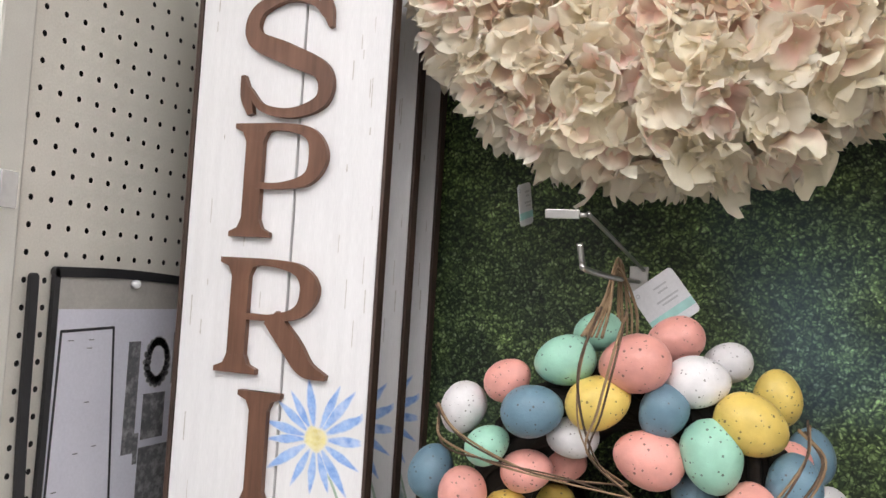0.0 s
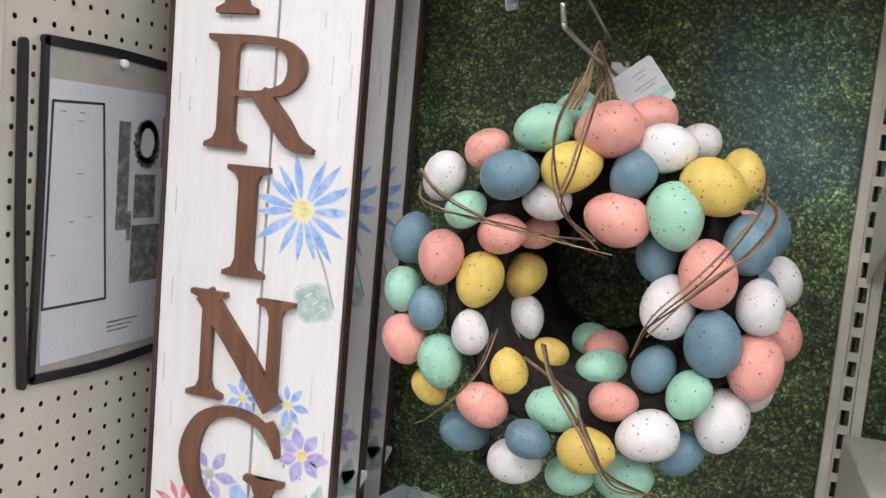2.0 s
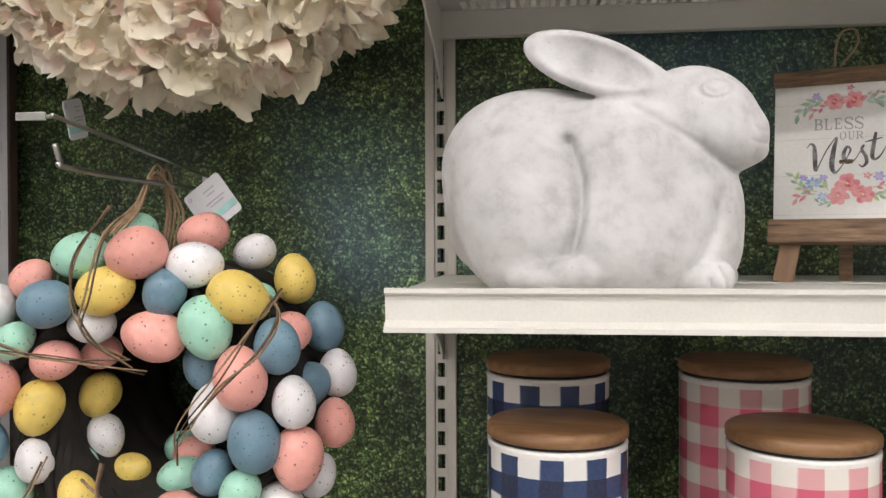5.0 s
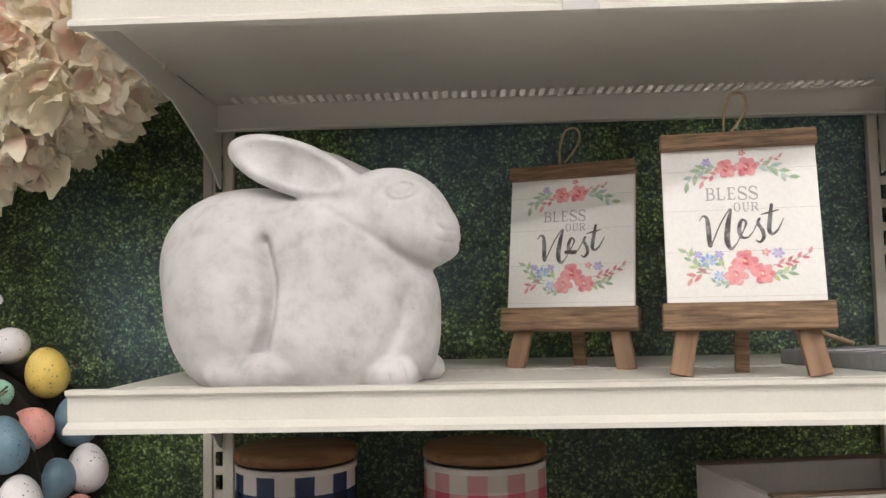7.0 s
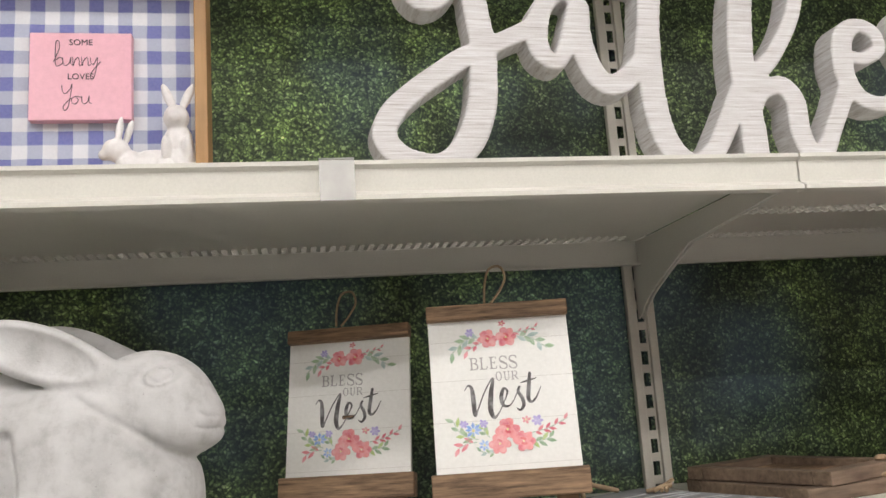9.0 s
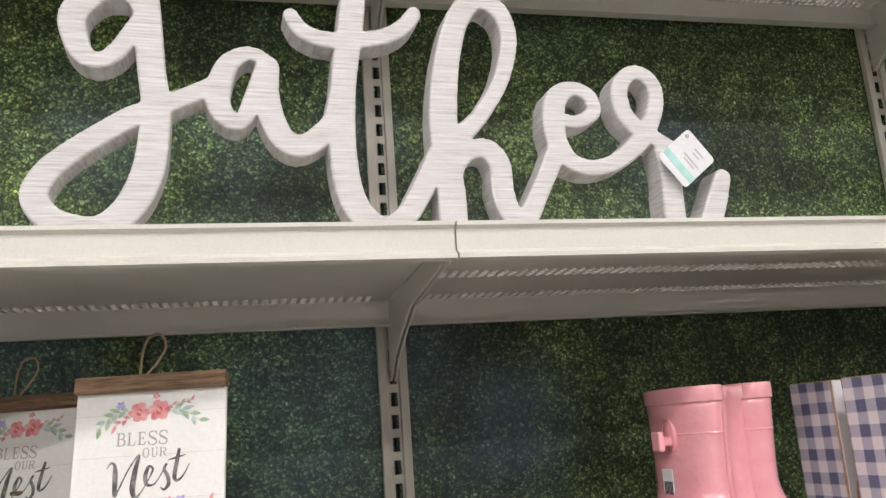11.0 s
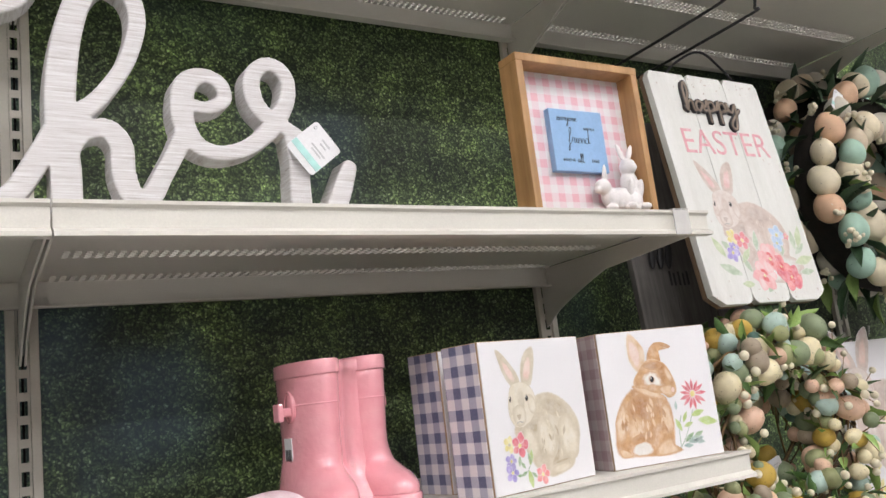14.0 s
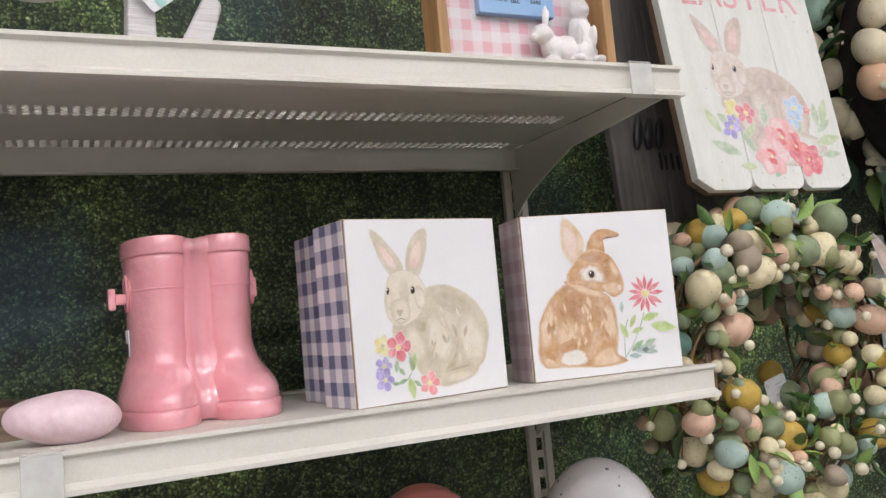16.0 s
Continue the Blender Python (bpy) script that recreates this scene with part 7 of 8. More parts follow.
def bunny_block(at, kind, label, side):
    """Thick square block with a printed rabbit on the face; origin at the foot's middle, face at y 0."""
    rnd = random.Random(7 + kind)
    bb = thing("bunny_block", at, label, "print block", "bunny print blocks")
    w, hgt, d = 0.0952, 0.1905, 0.07
    part("block_body", box(-w + 0.0008, w - 0.0008, 0.0012, d, 0.0, hgt - 0.0004, 0.001), M_BLOCKEDGE, bb, "raw wood block core")
    for s in (-1, 1):
        part("side_print", box(s * w - 0.0006, s * w + 0.0006, 0.004, d - 0.001, 0.001, hgt - 0.0015), side, bb, "checked side paper")
    face = part("face_print", box(-w + 0.0012, w - 0.0012, 0.0, 0.0014, 0.0012, hgt - 0.0012, 0.0003), M_BLOCKWHITE, bb, "white printed face")
    y = -0.0002
    if kind == 0:
        rabbit_front(face, y, (W_TAN, W_TANLIGHT, W_TANDARK), rnd)
        for cx, cz, r, wash in ((-0.062, 0.06, 0.011, W_YELLOW), (-0.044, 0.057, 0.016, W_CRIMSON), (-0.062, 0.04, 0.011, W_VIOLET), (-0.062, 0.026, 0.012, W_VIOLET), (-0.009, 0.017, 0.014, W_PINK)):
            flower(face, cx, cz, r, 5, wash, W_YELLOW if wash is not W_YELLOW else W_TANDARK, y - 0.0005, 0.75, rnd=rnd)
        for x, z, a, l in ((-0.03, 0.03, 72, 0.022), (-0.033, 0.026, 280, 0.024), (-0.036, 0.024, 200, 0.012), (-0.026, 0.032, 110, 0.016), (-0.038, 0.028, 130, 0.012), (-0.028, 0.022, 320, 0.012), (-0.045, 0.02, 170, 0.01), (-0.046, 0.045, 260, 0.014)):
            part("leaf", blob(bmesh.new(), leaf_pts(x, z, l, l * 0.42, a), y - 0.0004), W_GREEN if l < 0.02 else W_LIME, face)
        part("stem", ribbon(bmesh.new(), [(-0.05, 0.022), (-0.038, 0.022), (-0.03, 0.03)], 0.001, y - 0.0004, y - 0.0002, 5), W_STEM, face)
    else:
        coat = TONE[W_ORANGE.name]
        for j, (name, pts, wash, band, ground) in enumerate((
                ("painted_body", [(-0.045, 0.11), (-0.066, 0.096), (-0.081, 0.072), (-0.087, 0.047), (-0.088, 0.026), (-0.08, 0.0155), (-0.058, 0.0135), (-0.026, 0.011), (-0.001, 0.0095), (0.024, 0.0137), (0.012, 0.0225), (0.0156, 0.05), (0.012, 0.084), (-0.005, 0.099), (-0.025, 0.108)], W_ORANGE, 0.07, PAPER),
                ("painted_flank", oval(-0.073, 0.062, 0.01, 0.028, -14, 12, 0.2, rnd), W_ORANGELIGHT, 0.5, coat),
                ("painted_flank", oval(0.004, 0.062, 0.009, 0.024, 6, 12, 0.2, rnd), W_ORANGELIGHT, 0.5, coat),
                ("painted_back", oval(-0.034, 0.08, 0.026, 0.02, 0, 12, 0.25, rnd), W_ORANGEDARK, 0.6, coat),
                ("painted_neck", oval(-0.02, 0.1, 0.028, 0.006, -22, 12, 0.2, rnd), W_ORANGELIGHT, 0.6, coat),
                ("painted_flank", oval(-0.05, 0.048, 0.016, 0.02, 0, 12, 0.25, rnd), W_ORANGELIGHT, 0.6, coat),
                ("painted_rump", oval(-0.042, 0.037, 0.02, 0.009, 0, 12, 0.2, rnd), W_ORANGEDARK, 0.6, coat),
                ("painted_tail", [(-0.063, 0.0245), (-0.056, 0.031), (-0.039, 0.034), (-0.028, 0.0264), (-0.03, 0.0165), (-0.046, 0.0148), (-0.06, 0.0177)], W_WHITEFUR, 0.3, coat),
                ("painted_foot", [(-0.024, 0.0126), (-0.015, 0.028), (0.003, 0.033), (0.01, 0.0225), (0.016, 0.015), (-0.001, 0.011)], W_ORANGELIGHT, 0.4, coat),
                ("painted_foot", [(-0.084, 0.027), (-0.073, 0.0256), (-0.062, 0.0165), (-0.079, 0.0165)], W_ORANGELIGHT, 0.4, coat),
                ("painted_ear", [(-0.032, 0.128), (-0.044, 0.142), (-0.0473, 0.1646), (-0.0422, 0.1867), (-0.029, 0.178), (-0.0186, 0.163), (-0.0187, 0.148), (-0.024, 0.132)], W_ORANGELIGHT, 0.14, PAPER),
                ("inner_ear", [(-0.0333, 0.134), (-0.0425, 0.1495), (-0.0435, 0.17), (-0.038, 0.178), (-0.0275, 0.1633), (-0.0268, 0.1483)], W_EAR, 0.35, TONE[W_ORANGELIGHT.name]),
                ("painted_ear", [(-0.0159, 0.142), (-0.0121, 0.1586), (-0.001, 0.1692), (0.0139, 0.1698), (0.0279, 0.1636), (0.0253, 0.16), (0.0108, 0.1628), (0.0055, 0.1556), (0.0065, 0.141)], W_ORANGE, 0.1, PAPER),
                ("painted_head", [(-0.0425, 0.109), (-0.0433, 0.1198), (-0.0333, 0.132), (-0.0236, 0.1425), (-0.0063, 0.147), (0.0135, 0.1381), (0.0236, 0.1203), (0.0277, 0.105), (0.0248, 0.0939), (0.0127, 0.0893), (0.0031, 0.0957), (-0.0132, 0.0989), (-0.0285, 0.1055)], W_ORANGE, 0.08, TONE[W_ORANGELIGHT.name]),
                ("painted_brow", oval(-0.008, 0.137, 0.017, 0.006, -4, 11, 0.2, rnd), W_ORANGEDARK, 0.6, coat),
                ("painted_face", [(-0.0285, 0.1224), (-0.0131, 0.1305), (0.002, 0.1215), (0.004, 0.1065), (-0.011, 0.11), (-0.0259, 0.111)], W_WHITEFUR, 0.5, coat),
                ("painted_cheek", oval(0.017, 0.122, 0.005, 0.012, 22, 11, 0.2, rnd), W_ORANGELIGHT, 0.6, coat),
                ("painted_muzzle", [(-0.004, 0.104), (0.012, 0.108), (0.023, 0.104), (0.023, 0.0945), (0.01, 0.0915)], W_ORANGELIGHT, 0.5, coat),
                ("painted_lip", oval(0.021, 0.1, 0.004, 0.0045, 0, 9), W_EAR, 0.5, coat),
                ("painted_lid", oval(-0.0125, 0.118, 0.0062, 0.0066, 0, 10), W_ORANGEDARK, 0.6, TONE[W_WHITEFUR.name]),
                ("painted_eye", oval(-0.0125, 0.118, 0.0034, 0.0042, 0, 10), W_INK, 0.3, coat), ("eye_glint", oval(-0.0135, 0.12, 0.001, 0.0012, 0, 8), W_WHITEFUR, 0.3, coat))):
            part(name, blob(bmesh.new(), pts, y - 0.000025 * j - (0.00035 if j > 9 else 0.0), soft=0.0 if name in CRISP else 1.0 if name in OUTER else 1.08, ground=ground, band=band), wash, face)
        for wash, n in ((W_ORANGEDARK, 20), (W_ORANGELIGHT, 22)):
            fur(face, -0.085, 0.012, 0.04, 0.11, n, wash, y - 0.0003, rnd, in_oval(-0.036, 0.07, 0.042, 0.03), coat)
        flower(face, 0.0545, 0.0905, 0.024, 13, W_CRIMSON, W_YELLOW, y - 0.0002, 0.24, rnd=rnd)
        for stem in ([(0.05, 0.068), (0.042, 0.05), (0.03, 0.03), (0.02, 0.018)], [(0.028, 0.062), (0.022, 0.045), (0.02, 0.02)]):
            part("stem", ribbon(bmesh.new(), stem, 0.0011, y - 0.0002, y, 5), W_STEM, face)
        for x, z, a, l, wash in ((0.045, 0.06, 12, 0.026, W_LIME), (0.056, 0.053, -10, 0.036, W_LIME), (0.03, 0.052, 60, 0.018, W_LIME), (0.026, 0.04, 115, 0.022, W_LIME), (0.03, 0.046, 15, 0.018, W_LIME), (0.021, 0.07, 85, 0.014, W_TEAL), (0.028, 0.024, 35, 0.022, W_GREEN), (0.032, 0.024, 8, 0.03, W_TEAL), (0.044, 0.029, 22, 0.02, W_GREEN), (0.042, 0.026, -14, 0.022, W_TEAL), (0.024, 0.02, -5, 0.018, W_TEAL)):
            part("leaf", blob(bmesh.new(), leaf_pts(x, z, l, l * 0.38, a), y - 0.0004), wash, face)
    return bb


bunny_block(pose(1.729, 0.697, 1.4155, 0, 0, 10.2), 0, "white block with painted tan rabbit and navy checked sides", M_SIDECHECK)
bunny_block(pose(1.95, 0.699, 1.4155, 0, 0, -8.4), 1, "white block with painted ginger rabbit and pink checked sides", M_SIDEPINK)
bunny_block(pose(1.7335, 0.8, 1.4155, 0, 0, 8), 1, "white block with navy checked sides behind another block", M_SIDECHECK)

# ---- large speckled eggs on the lower shelf ----
for x, y, hh, mat, lab in ((1.765, 0.86, 0.1, egg_paint("coral_big_egg", (0.66, 0.22, 0.2), amount=0.2), "large coral pink decorative egg standing on the shelf"), (2.0, 0.83, 0.1, egg_paint("white_big_egg", (0.72, 0.7, 0.71), (0.05, 0.05, 0.06), 0.55, 0.25), "large glossy white speckled egg standing on the shelf")):
    e = solid("decorative_egg", bmesh.new(), mat, lab, "decorative egg", pose(x, y, 1.0988 + hh) @ Matrix.Diagonal((hh * 1.1, hh * 1.1, hh, 1)), "large eggs")
    e.data = egg_mesh("decorative_egg", mat, 40, 28)

# ---- price label holders on the shelf lips ----
clip0 = None
for x, top in ((0.696, 1.7755), (1.356, 1.417), (2.005, 1.7755)):
    at = pose(x, FRONT, top)
    if clip0 is None:
        clip0 = thing("label_holder", at, "frosted plastic price label holder on a shelf lip", "label holder", "label holders")
        part("face_plate", box(-0.016, 0.016, -0.0045, -0.003, -0.0385, -0.001, 0.0005), M_CLEAR, clip0)
        part("top_clip", box(-0.016, 0.016, -0.0045, 0.004, -0.0005, 0.0012, 0.0004), M_CLEAR, clip0)
    else:
        copy_thing(clip0, at)

# ---- happy easter plank sign ----
M_BURNT = wood("burnt_brown_edge", (0.12, 0.075, 0.045), (0.24, 0.16, 0.1), rough=0.7)
M_DISTRESS = surface("distressed_white_plank", (0.68, 0.68, 0.64), (0.78, 0.78, 0.75), rough=0.6, scale=8, bump=0.35, fine=130, stretch=(5, 5, 0.6))
M_CHIP = watercolour("chipped_paint", (0.4, 0.32, 0.26), (0.62, 0.56, 0.5), 120)
M_HAPPYFACE = wood("grey_brown_cutout", (0.16, 0.12, 0.09), (0.34, 0.27, 0.21), rough=0.7)
rnd = random.Random(31)
LEAN = math.degrees(math.atan2(0.066, 0.456))
hs = thing("easter_sign", pose(2.333, 0.775, 1.641, -LEAN) @ Matrix.Diagonal((1.03, 1, 0.99, 1)), "white plank easter sign with painted rabbit hanging from a rope", "sign")
for k, (a, b) in enumerate(((-0.146, -0.05), (-0.049, 0.048), (0.049, 0.146))):
    out = [(a + 0.004, 0.006), (a + 0.012, 0.0), (b - 0.012, 0.0), (b - 0.003, 0.006), (b, 0.018), (b, 0.448), (b - 0.006, 0.46), (a + 0.008, 0.462), (a, 0.45), (a, 0.018)]
    if k == 0:
        out[0], out[1] = (a + 0.014, 0.008), (a + 0.026, 0.0)
    if k == 2:
        out[2], out[3] = (b - 0.026, 0.0), (b - 0.01, 0.008)
    part("plank", prism(out, (0.0, 0.014), "y", 0.0012), M_DISTRESS, hs, "distressed white plank")
    part("plank_core", prism([(x, z) for x, z in out], (0.0145, 0.024), "y"), M_BURNT, hs, "brown burnt plank back")
for z in (0.1, 0.36):
    part("batten", box(-0.13, 0.13, 0.0245, 0.036, z - 0.02, z + 0.02, 0.001), M_BURNT, hs)
y = -0.0004
text("easter_text", "EASTER", 0.058, watercolour("dusky_pink_lettering", (0.66, 0.26, 0.32), (0.78, 0.42, 0.46), 90), hs, pose(0.007, y, 0.3145) @ Matrix.Diagonal((1.2, 1, 1.27, 1)), 0.0002, "pink painted lettering", thin=0.0003)
hx = -0.077
for ch in "happy":
    pts = [(hx + 0.069 * a, 0.38 + 0.05 * b) for a, b in SCRIPT[ch]]
    part("cutout_letter", ribbon(bmesh.new(), pts, 0.0092, -0.006, -0.0005, 7), W_INK, hs, "black-edged cutout letter")
    part("letter_face", ribbon(bmesh.new(), pts, 0.0046, -0.0068, -0.0062, 7), M_HAPPYFACE, hs)
    hx += 0.069 * (max(q[0] for q in SCRIPT[ch]) - 0.05)
SAGE, MOSS = watercolour("sage_leaf_wash", (0.36, 0.46, 0.33), (0.58, 0.66, 0.52), 70), watercolour("moss_leaf_wash", (0.42, 0.52, 0.3), (0.64, 0.7, 0.5), 70)
M_FADE = watercolour("white_brush_wash", (0.7, 0.7, 0.67), (0.76, 0.76, 0.73), 60)
SOFT = (watercolour("soft_rose_wash", (0.76, 0.32, 0.34), (0.84, 0.55, 0.55), 60), watercolour("pale_rose_wash", (0.8, 0.5, 0.5), (0.82, 0.66, 0.65), 60), W_DEEP)
SIGNWHITE = (0.73, 0.73, 0.7)
rabbit_front(hs, y, (W_MAUVE, W_MAUVELIGHT, W_MAUVEDARK), rnd, 1.34, -0.008, 0.036, SIGNWHITE, watercolour("dusky_ear_wash", (0.7, 0.45, 0.44), (0.78, 0.58, 0.56), 60))
part("paper_fade", blob(bmesh.new(), oval(0.04, 0.062, 0.07, 0.03, 0, 12, 0.2, rnd), y - 0.00034, soft=1.1, ground=TONE[W_MAUVE.name], band=0.5), M_FADE, hs)
for x0, z0, x1, z1, wash in ((-0.086, 0.085, -0.11, 0.127, MOSS), (-0.058, 0.053, -0.11, 0.074, SAGE), (-0.032, 0.057, -0.047, 0.087, SAGE), (-0.004, 0.097, 0.004, 0.138, SAGE), (-0.035, 0.0345, -0.067, 0.036, MOSS), (0.1, 0.096, 0.103, 0.14, SAGE), (0.11, 0.1, 0.129, 0.149, MOSS), (0.096, 0.089, 0.13, 0.112, SAGE), (0.088, 0.072, 0.144, 0.083, MOSS), (0.094, 0.053, 0.136, 0.056, SAGE), (-0.05, 0.075, -0.02, 0.105, MOSS), (0.01, 0.034, -0.006, 0.018, SAGE), (-0.07, 0.1, -0.088, 0.118, SAGE), (0.06, 0.086, 0.066, 0.112, SAGE)):
    l = math.hypot(x1 - x0, z1 - z0)
    part("leaf", blob(bmesh.new(), leaf_pts(x0, z0, l, max(0.014, l * 0.34), math.degrees(math.atan2(z1 - z0, x1 - x0))), y - 0.0004 - 0.00001 * (x1 > 0), ground=SIGNWHITE), wash, hs)
for cx, cz, r, wash in ((0.062, 0.128, 0.02, W_SKY), (0.056, 0.112, 0.016, W_SKY), (-0.056, 0.126, 0.016, W_YELLOW), (-0.034, 0.118, 0.021, W_CRIMSON), (-0.067, 0.095, 0.017, W_VIOLET), (-0.06, 0.105, 0.012, W_VIOLET), (0.086, 0.126, 0.008, W_CRIMSON)):
    flower(hs, cx, cz, r, 5, wash, W_YELLOW, y - 0.00048, 0.75, rnd=rnd)
rose(hs, 0.024, 0.081, 0.031, y - 0.00046, rnd, SOFT), rose(hs, -0.004, 0.05, 0.029, y - 0.00046, rnd, SOFT), rose(hs, 0.047, 0.066, 0.022, y - 0.00052, rnd, (W_PINK, W_CRIMSON, W_DEEP)), rose(hs, 0.066, 0.045, 0.027, y - 0.00058, rnd, (W_CRIMSON, W_PINK, W_DEEP))
for k in range(60):
    x, z = rnd.uniform(-0.14, 0.14), rnd.choice((rnd.uniform(0.004, 0.03), rnd.uniform(0.43, 0.458), rnd.uniform(0.0, 0.46)))
    part("paint_chip", blob(bmesh.new(), oval(x, z, rnd.uniform(0.0008, 0.004), rnd.uniform(0.0006, 0.0018), rnd.uniform(0, 180), 7, 0.5, rnd), -0.0002), M_CHIP, hs)
part("rope", tube(spline([(-0.1, 0.006, 0.455), (-0.06, 0.0, 0.488), (0.0, -0.01, 0.512), (0.06, 0.0, 0.488), (0.1, 0.006, 0.455)], 5), 0.0025, 7), M_BLACKTRIM, hs, "dark hanging rope")

# ---- second sign hanging behind, whitish planks coloured dark to stand for shade ----
M_SHADEPLANK = wood("shade_darkened_plank", (0.09, 0.085, 0.08), (0.17, 0.16, 0.15), rough=0.7)
bs = thing("plank_sign", pose(2.3, 0.915, 1.6, -4), "whitish plank sign coloured grey for shade, with dark lettering bars", "sign")
for a, b in ((-0.146, -0.05), (-0.049, 0.048), (0.049, 0.146)):
    part("plank", box(a, b, 0.0, 0.014, 0.0, 0.435, 0.002), M_SHADEPLANK, bs)
for x, hh in ((-0.06, 0.028), (-0.05, 0.024), (-0.038, 0.027), (-0.026, 0.023), (-0.015, 0.027)):
    part("lettering_bar", box(x, x + 0.005, -0.0006, 0.0, 0.1, 0.1 + hh), W_INK, bs)
for k in range(3):
    part("black_cutout", ellipsoid(bmesh.new(), (-0.1 + 0.021 * k, -0.008, 0.157), (0.008, 0.006, 0.027), (0, 12, 0)), M_BLACKTRIM, bs, "black cutout shape")
for x, z in ((2.3, 2.145), (2.215, 2.15)):
    hk = hook(pose(x, 1.094, z), 0.42, "long dark wire peg hook under the top shelf", M_BLACKWIRE, False)

# ---- wreaths of small eggs, twigs and leaves ----
LEAFGREEN = surface("silk_leaf", (0.035, 0.085, 0.025), (0.11, 0.2, 0.06), rough=0.5, scale=30, bump=0.2, fine=200, per_object=0.3)
LIMELEAF = surface("lime_silk_leaf", (0.17, 0.3, 0.06), (0.32, 0.46, 0.14), rough=0.5, scale=30, bump=0.2, fine=200, per_object=0.25)
DEEPLEAF = surface("deep_green_leaf", (0.014, 0.04, 0.018), (0.045, 0.09, 0.04), rough=0.4, scale=25, bump=0.2, fine=200, per_object=0.3)
M_GOLDTWIG = wood("golden_brown_twig", (0.12, 0.07, 0.025), (0.3, 0.19, 0.08), rough=0.7)


def leaf_mesh(name, mat, wide=0.36):
    bm = bmesh.new()
    rows = []
    for u, w in ((0, 0.08), (0.2, 0.6), (0.45, 1.0), (0.7, 0.75), (0.9, 0.3), (1.0, 0.03)):
        rows.append([bm.verts.new((u, j * w * wide / 2, 0.22 * u * u * -1 + 0.14 * abs(j) * w)) for j in (-1, 0, 1)])
    for A, B in zip(rows, rows[1:]):
        for j in range(2):
            bm.faces.new((A[j], A[j + 1], B[j + 1], B[j])).smooth = True
    me = bpy.data.meshes.new(name)
    bm.to_mesh(me), bm.free()
    me.materials.append(mat)
    return me


EGGTONES = [("sage", (0.22, 0.27, 0.16), 4), ("olive", (0.32, 0.34, 0.17), 3), ("robin", (0.42, 0.55, 0.49), 3), ("peach", (0.72, 0.48, 0.35), 3), ("butter", (0.72, 0.64, 0.42), 6), ("stone", (0.38, 0.31, 0.23), 2), ("ochre", (0.5, 0.34, 0.07), 1), ("teal", (0.1, 0.19, 0.16), 1)]
SMALL = [(egg_mesh("egg_" + n, egg_paint(n + "_small_egg", c, amount=0.35, rough=0.5), 14, 10), w, n) for n, c, w in EGGTONES]
BIG = [egg_mesh("egg_" + n, egg_paint(n + "_natural_egg", c, amount=0.06, rough=0.55), 18, 12) for n, c in (("buff", (0.6, 0.5, 0.37)), ("cream", (0.71, 0.63, 0.46)), ("aqua", (0.36, 0.54, 0.44)), ("tan", (0.68, 0.44, 0.29)), ("grey_white", (0.6, 0.56, 0.48)))]
BERRY = mesh_of("berry", ellipsoid(bmesh.new(), (0, 0, 0), (1, 1, 1), (0, 0, 0), 10, 8), plain("cream_berry", (0.72, 0.66, 0.5), 0.5), True)
LEAVES = [leaf_mesh("leaf_green", LEAFGREEN), leaf_mesh("leaf_lime", LIMELEAF), leaf_mesh("leaf_deep", DEEPLEAF, 0.3)]


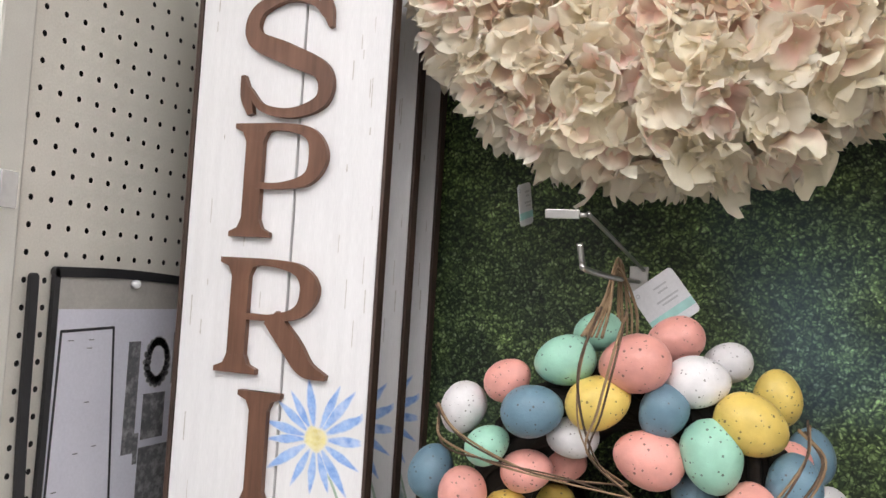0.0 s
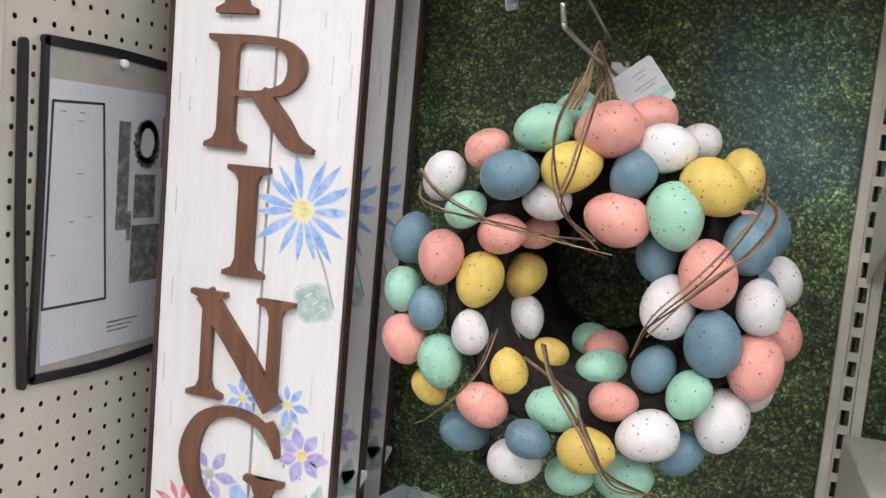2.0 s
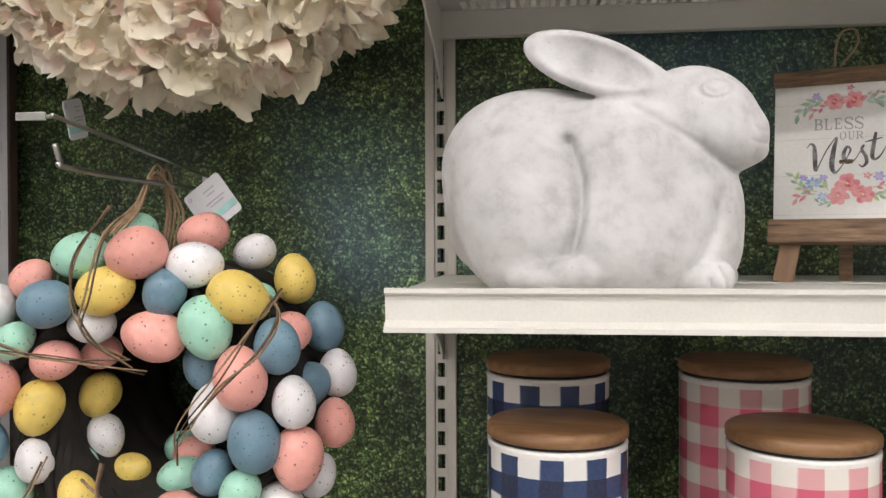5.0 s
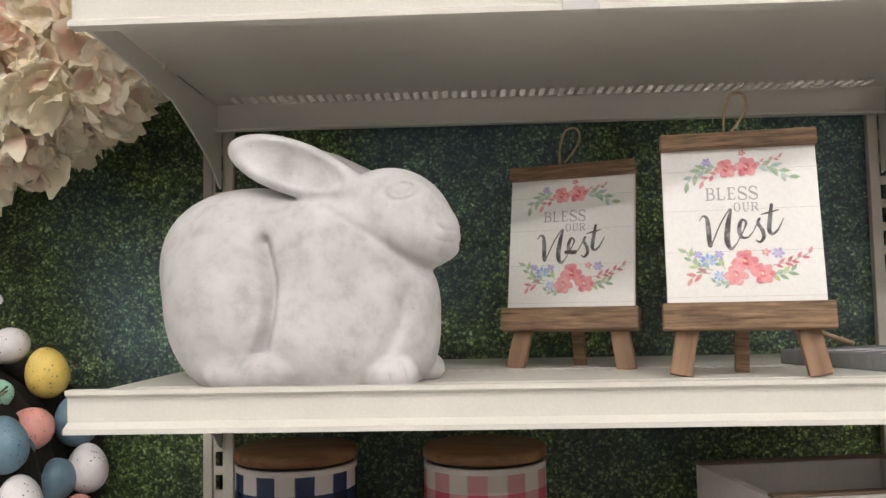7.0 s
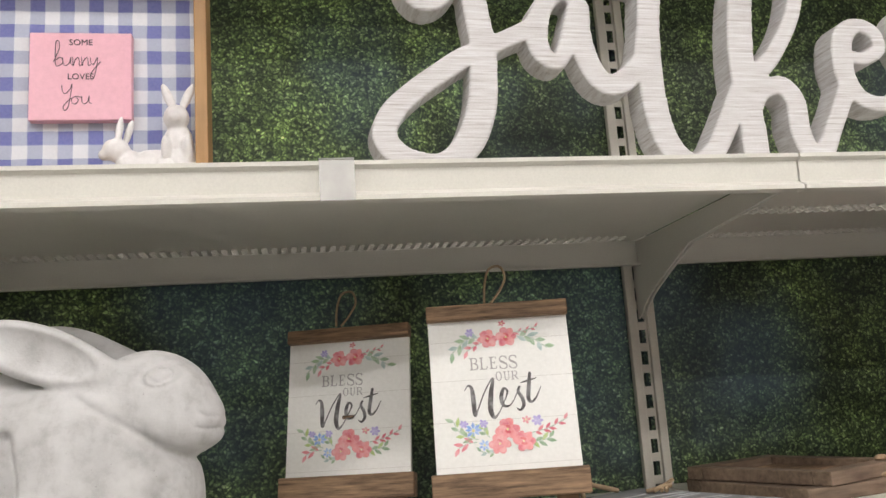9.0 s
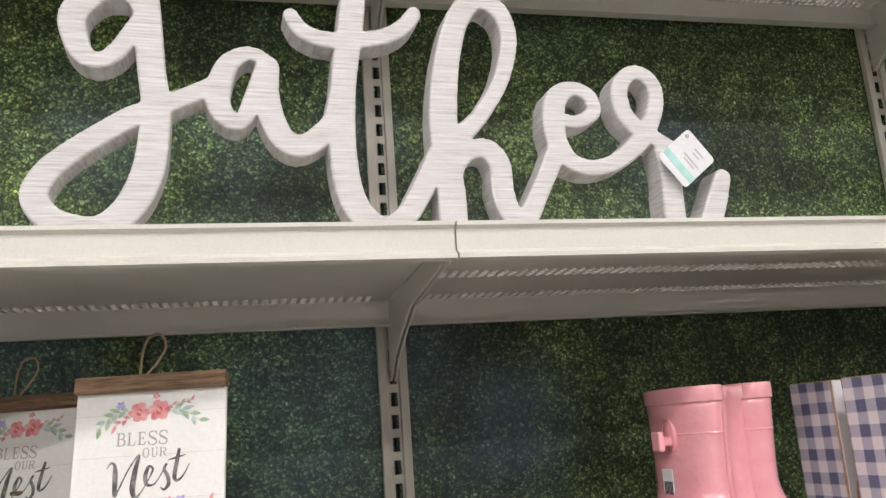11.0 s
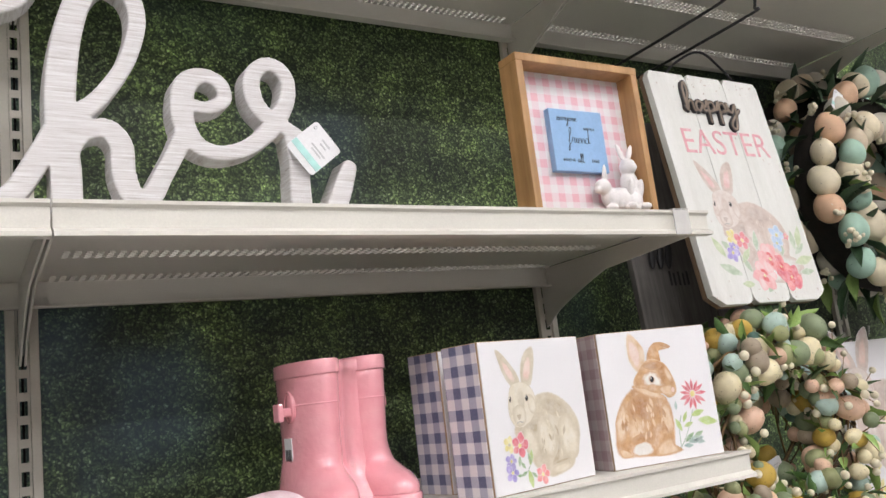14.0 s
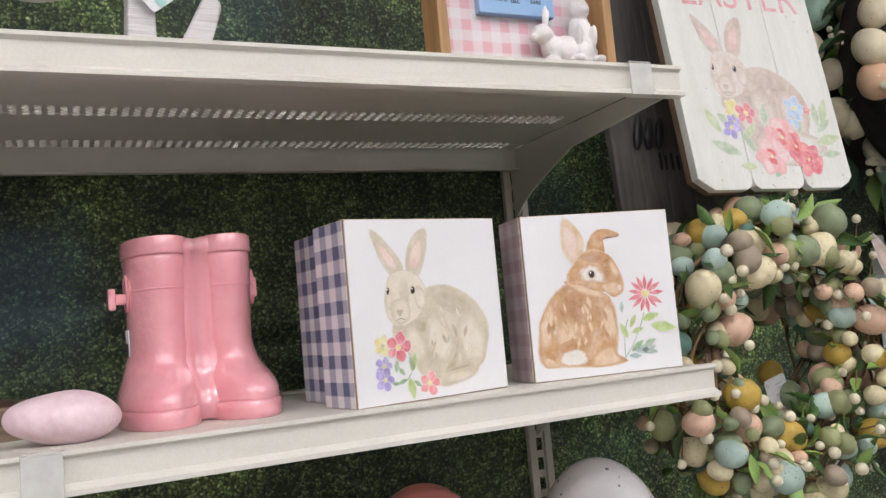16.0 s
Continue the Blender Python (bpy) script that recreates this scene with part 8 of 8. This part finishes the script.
def egg_twig_wreath(at, seed, label, n_eggs=235, n_berry=70, n_leaf=150, n_sprig=46):
    """Vine ring bristling with small speckled eggs, cream berries and leaves."""
    rnd = random.Random(seed)
    wr = thing("berry_egg_wreath", at, label, "wreath", "small egg wreaths")
    Rm, rt = 0.16, 0.058
    for k in range(34):
        a0, ph, span = rnd.uniform(0, 6.28), rnd.uniform(0, 6.28), rnd.uniform(1.2, 3.6)
        pts = [((Rm + 0.03 * math.cos(2.3 * s * span + ph)) * math.cos(a0 + span * s), 0.03 * math.sin(2.3 * s * span + ph), (Rm + 0.03 * math.cos(2.3 * s * span + ph)) * math.sin(a0 + span * s)) for s in (j / 13 for j in range(14))]
        part("twig", tube(pts, rnd.uniform(0.0014, 0.003), 5), M_GOLDTWIG if k % 2 else M_TWIG, wr)
    bag = [m_ for m_, w, n in SMALL for _ in range(w)]
    for k in range(n_eggs + n_berry + n_leaf):
        a, b = rnd.uniform(0, 2 * math.pi), radians(rnd.uniform(-150, 150))
        rr = rt * rnd.uniform(0.6, 1.05)
        c = Vector(((Rm + rr * math.sin(b)) * math.cos(a), -rr * math.cos(b), (Rm + rr * math.sin(b)) * math.sin(a)))
        turn = (rnd.uniform(0, 360), rnd.uniform(0, 360), rnd.uniform(0, 360))
        if k < n_eggs:
            o, s = new("egg", rnd.choice(bag)), rnd.choice((0.011, 0.013, 0.015, 0.017, 0.019, 0.022, 0.027))
        elif k < n_eggs + n_berry:
            o, s = new("berry", BERRY), rnd.uniform(0.0055, 0.009)
            c *= 1.06
        else:
            o, s = new("leaf", rnd.choice(LEAVES[:2])), rnd.uniform(0.035, 0.06)
        o.parent = wr
        o.matrix_basis = Matrix.Translation(c) @ pose(0, 0, 0, *turn) @ Matrix.Diagonal((s * (1.12 if k < n_eggs else 1), s * (1.12 if k < n_eggs else 1), s, 1))
    for k in range(n_sprig):
        a, b = rnd.uniform(0, 2 * math.pi), radians(rnd.uniform(-110, 110))
        nrm = Vector((math.cos(a) * math.sin(b), -math.cos(b), math.sin(a) * math.sin(b)))
        base = Vector((Rm * math.cos(a), 0, Rm * math.sin(a))) + 0.02 * nrm
        side = Vector((-math.sin(a), 0, math.cos(a))) * rnd.choice((-1, 1))
        d = (nrm + side * rnd.uniform(0.5, 1.4)).normalized()
        tip = base + d * rnd.uniform(0.06, 0.1)
        part("sprig", tube([base, base * 0.5 + tip * 0.5 + 0.006 * nrm, tip], 0.0012, 5, taper=lambda f: 1.1 - 0.5 * f), M_GOLDTWIG, wr)
        o = new("berry", BERRY)
        o.parent = wr
        o.matrix_basis = Matrix.Translation(tip) @ Matrix.Scale(rnd.uniform(0.006, 0.0085), 4)
        o = new("leaf", LEAVES[k % 2])
        o.parent = wr
        o.matrix_basis = Matrix.Translation(base * 0.6 + tip * 0.4) @ (d + 0.6 * nrm).to_track_quat("X", "Z").to_matrix().to_4x4() @ Matrix.Scale(rnd.uniform(0.03, 0.05), 4)
    return wr


egg_twig_wreath(pose(2.308, 0.795, 1.408), 5, "twig wreath covered in small pastel speckled eggs and berries")
egg_twig_wreath(pose(2.312, 0.89, 1.4), 9, "twig wreath of small eggs hanging behind another, in shade", 110, 15, 70, 4)
price_tag(pose(2.385, 0.88, 1.332, 0, -14, 0), "white barcode tag hanging inside the small egg wreath", 0.045, 0.06)
hook(pose(2.32, 1.094, 1.59), 0.33, "zinc wire peg hook holding the small egg wreath", double=False)


def leafy_wreath(at, seed, label):
    """Dark vine ring with life-size natural eggs, long leaves and berry clusters."""
    rnd = random.Random(seed)
    wr = thing("leafy_egg_wreath", at, label, "wreath", "leafy egg wreaths")
    part("vine_core", tube([(0.2 * math.cos(a), 0.02, 0.2 * math.sin(a)) for a in (2 * math.pi * k / 36 for k in range(36))], 0.04, 10, closed=True), M_TWIGBASE, wr)
    for k in range(52):
        a = 2 * math.pi * (k // 2) / 26 + rnd.uniform(-0.07, 0.07)
        b = radians((-48 if k % 2 else 42) + rnd.uniform(-14, 14))
        c = Vector(((0.2 + 0.068 * math.sin(b)) * math.cos(a), -0.062 * math.cos(b), (0.2 + 0.068 * math.sin(b)) * math.sin(a)))
        o = new("egg", rnd.choice(BIG))
        o.parent = wr
        s = rnd.uniform(0.031, 0.038)
        o.matrix_basis = Matrix.Translation(c) @ pose(0, 0, 0, rnd.uniform(-25, 25), rnd.uniform(-35, 35), rnd.uniform(0, 360)) @ Matrix.Diagonal((s * 1.1, s * 1.1, s, 1))
    for k in range(110):
        a, b = rnd.uniform(0, 2 * math.pi), radians(rnd.uniform(-120, 120))
        nrm = Vector((math.cos(a) * math.sin(b), -math.cos(b), math.sin(a) * math.sin(b)))
        c = Vector((0.2 * math.cos(a), 0.01, 0.2 * math.sin(a))) + nrm * 0.04
        d = (nrm + Vector((rnd.uniform(-1, 1), rnd.uniform(-0.4, 0.4), rnd.uniform(-1, 1)))).normalized()
        o = new("leaf", LEAVES[2] if k % 5 else LEAVES[1])
        o.parent = wr
        o.matrix_basis = Matrix.Translation(c) @ d.to_track_quat("X", "Z").to_matrix().to_4x4() @ Matrix.Scale(rnd.uniform(0.06, 0.12), 4)
    for k in range(26):
        a, b = rnd.uniform(0, 2 * math.pi), radians(rnd.uniform(-80, 80))
        c = Vector(((0.2 + 0.085 * math.sin(b)) * math.cos(a), -0.085 * math.cos(b), (0.2 + 0.085 * math.sin(b)) * math.sin(a)))
        for j in range(7):
            o = new("berry", BERRY)
            o.parent = wr
            o.matrix_basis = Matrix.Translation(c + Vector((rnd.uniform(-0.014, 0.014), rnd.uniform(-0.014, 0.014), rnd.uniform(-0.014, 0.014)))) @ Matrix.Scale(rnd.uniform(0.005, 0.007), 4)
    return wr


leafy_wreath(pose(2.935, 0.905, 1.9), 4, "wreath of natural eggs with dark green leaves and berries")
leafy_wreath(pose(2.93, 1.025, 1.945), 8, "leafy wreath of natural eggs hanging behind another")
price_tag(pose(2.76, 0.84, 2.075, 0, 30, 0), "white tag with teal stripe on the leafy egg wreath", 0.05, 0.05)
hook(pose(2.935, 1.094, 2.1), 0.2, "zinc wire peg hook holding the leafy egg wreath", double=False)

# ---- bunny canvas hung beyond the wreaths ----
cv = thing("bunny_canvas", pose(2.93, 0.985, 1.17), "white canvas with painted rabbit and yellow flowers", "canvas")
body = part("canvas_panel", box(-0.13, 0.13, 0.0, 0.03, 0.0, 0.39, 0.002), M_BLOCKWHITE, cv)
rabbit_front(body, -0.0002, (W_MAUVE, W_MAUVELIGHT, W_MAUVEDARK), rnd, 2.0, -0.03, 0.06)
for cx, cz in ((-0.09, 0.06), (-0.05, 0.04), (-0.1, 0.11)):
    flower(body, cx, cz, 0.03, 6, W_YELLOW, W_ORANGEDARK, -0.0022, 0.5, rnd=rnd)
hook(pose(2.93, 1.094, 1.57), 0.1, "zinc wire peg hook above the rabbit canvas", double=False)
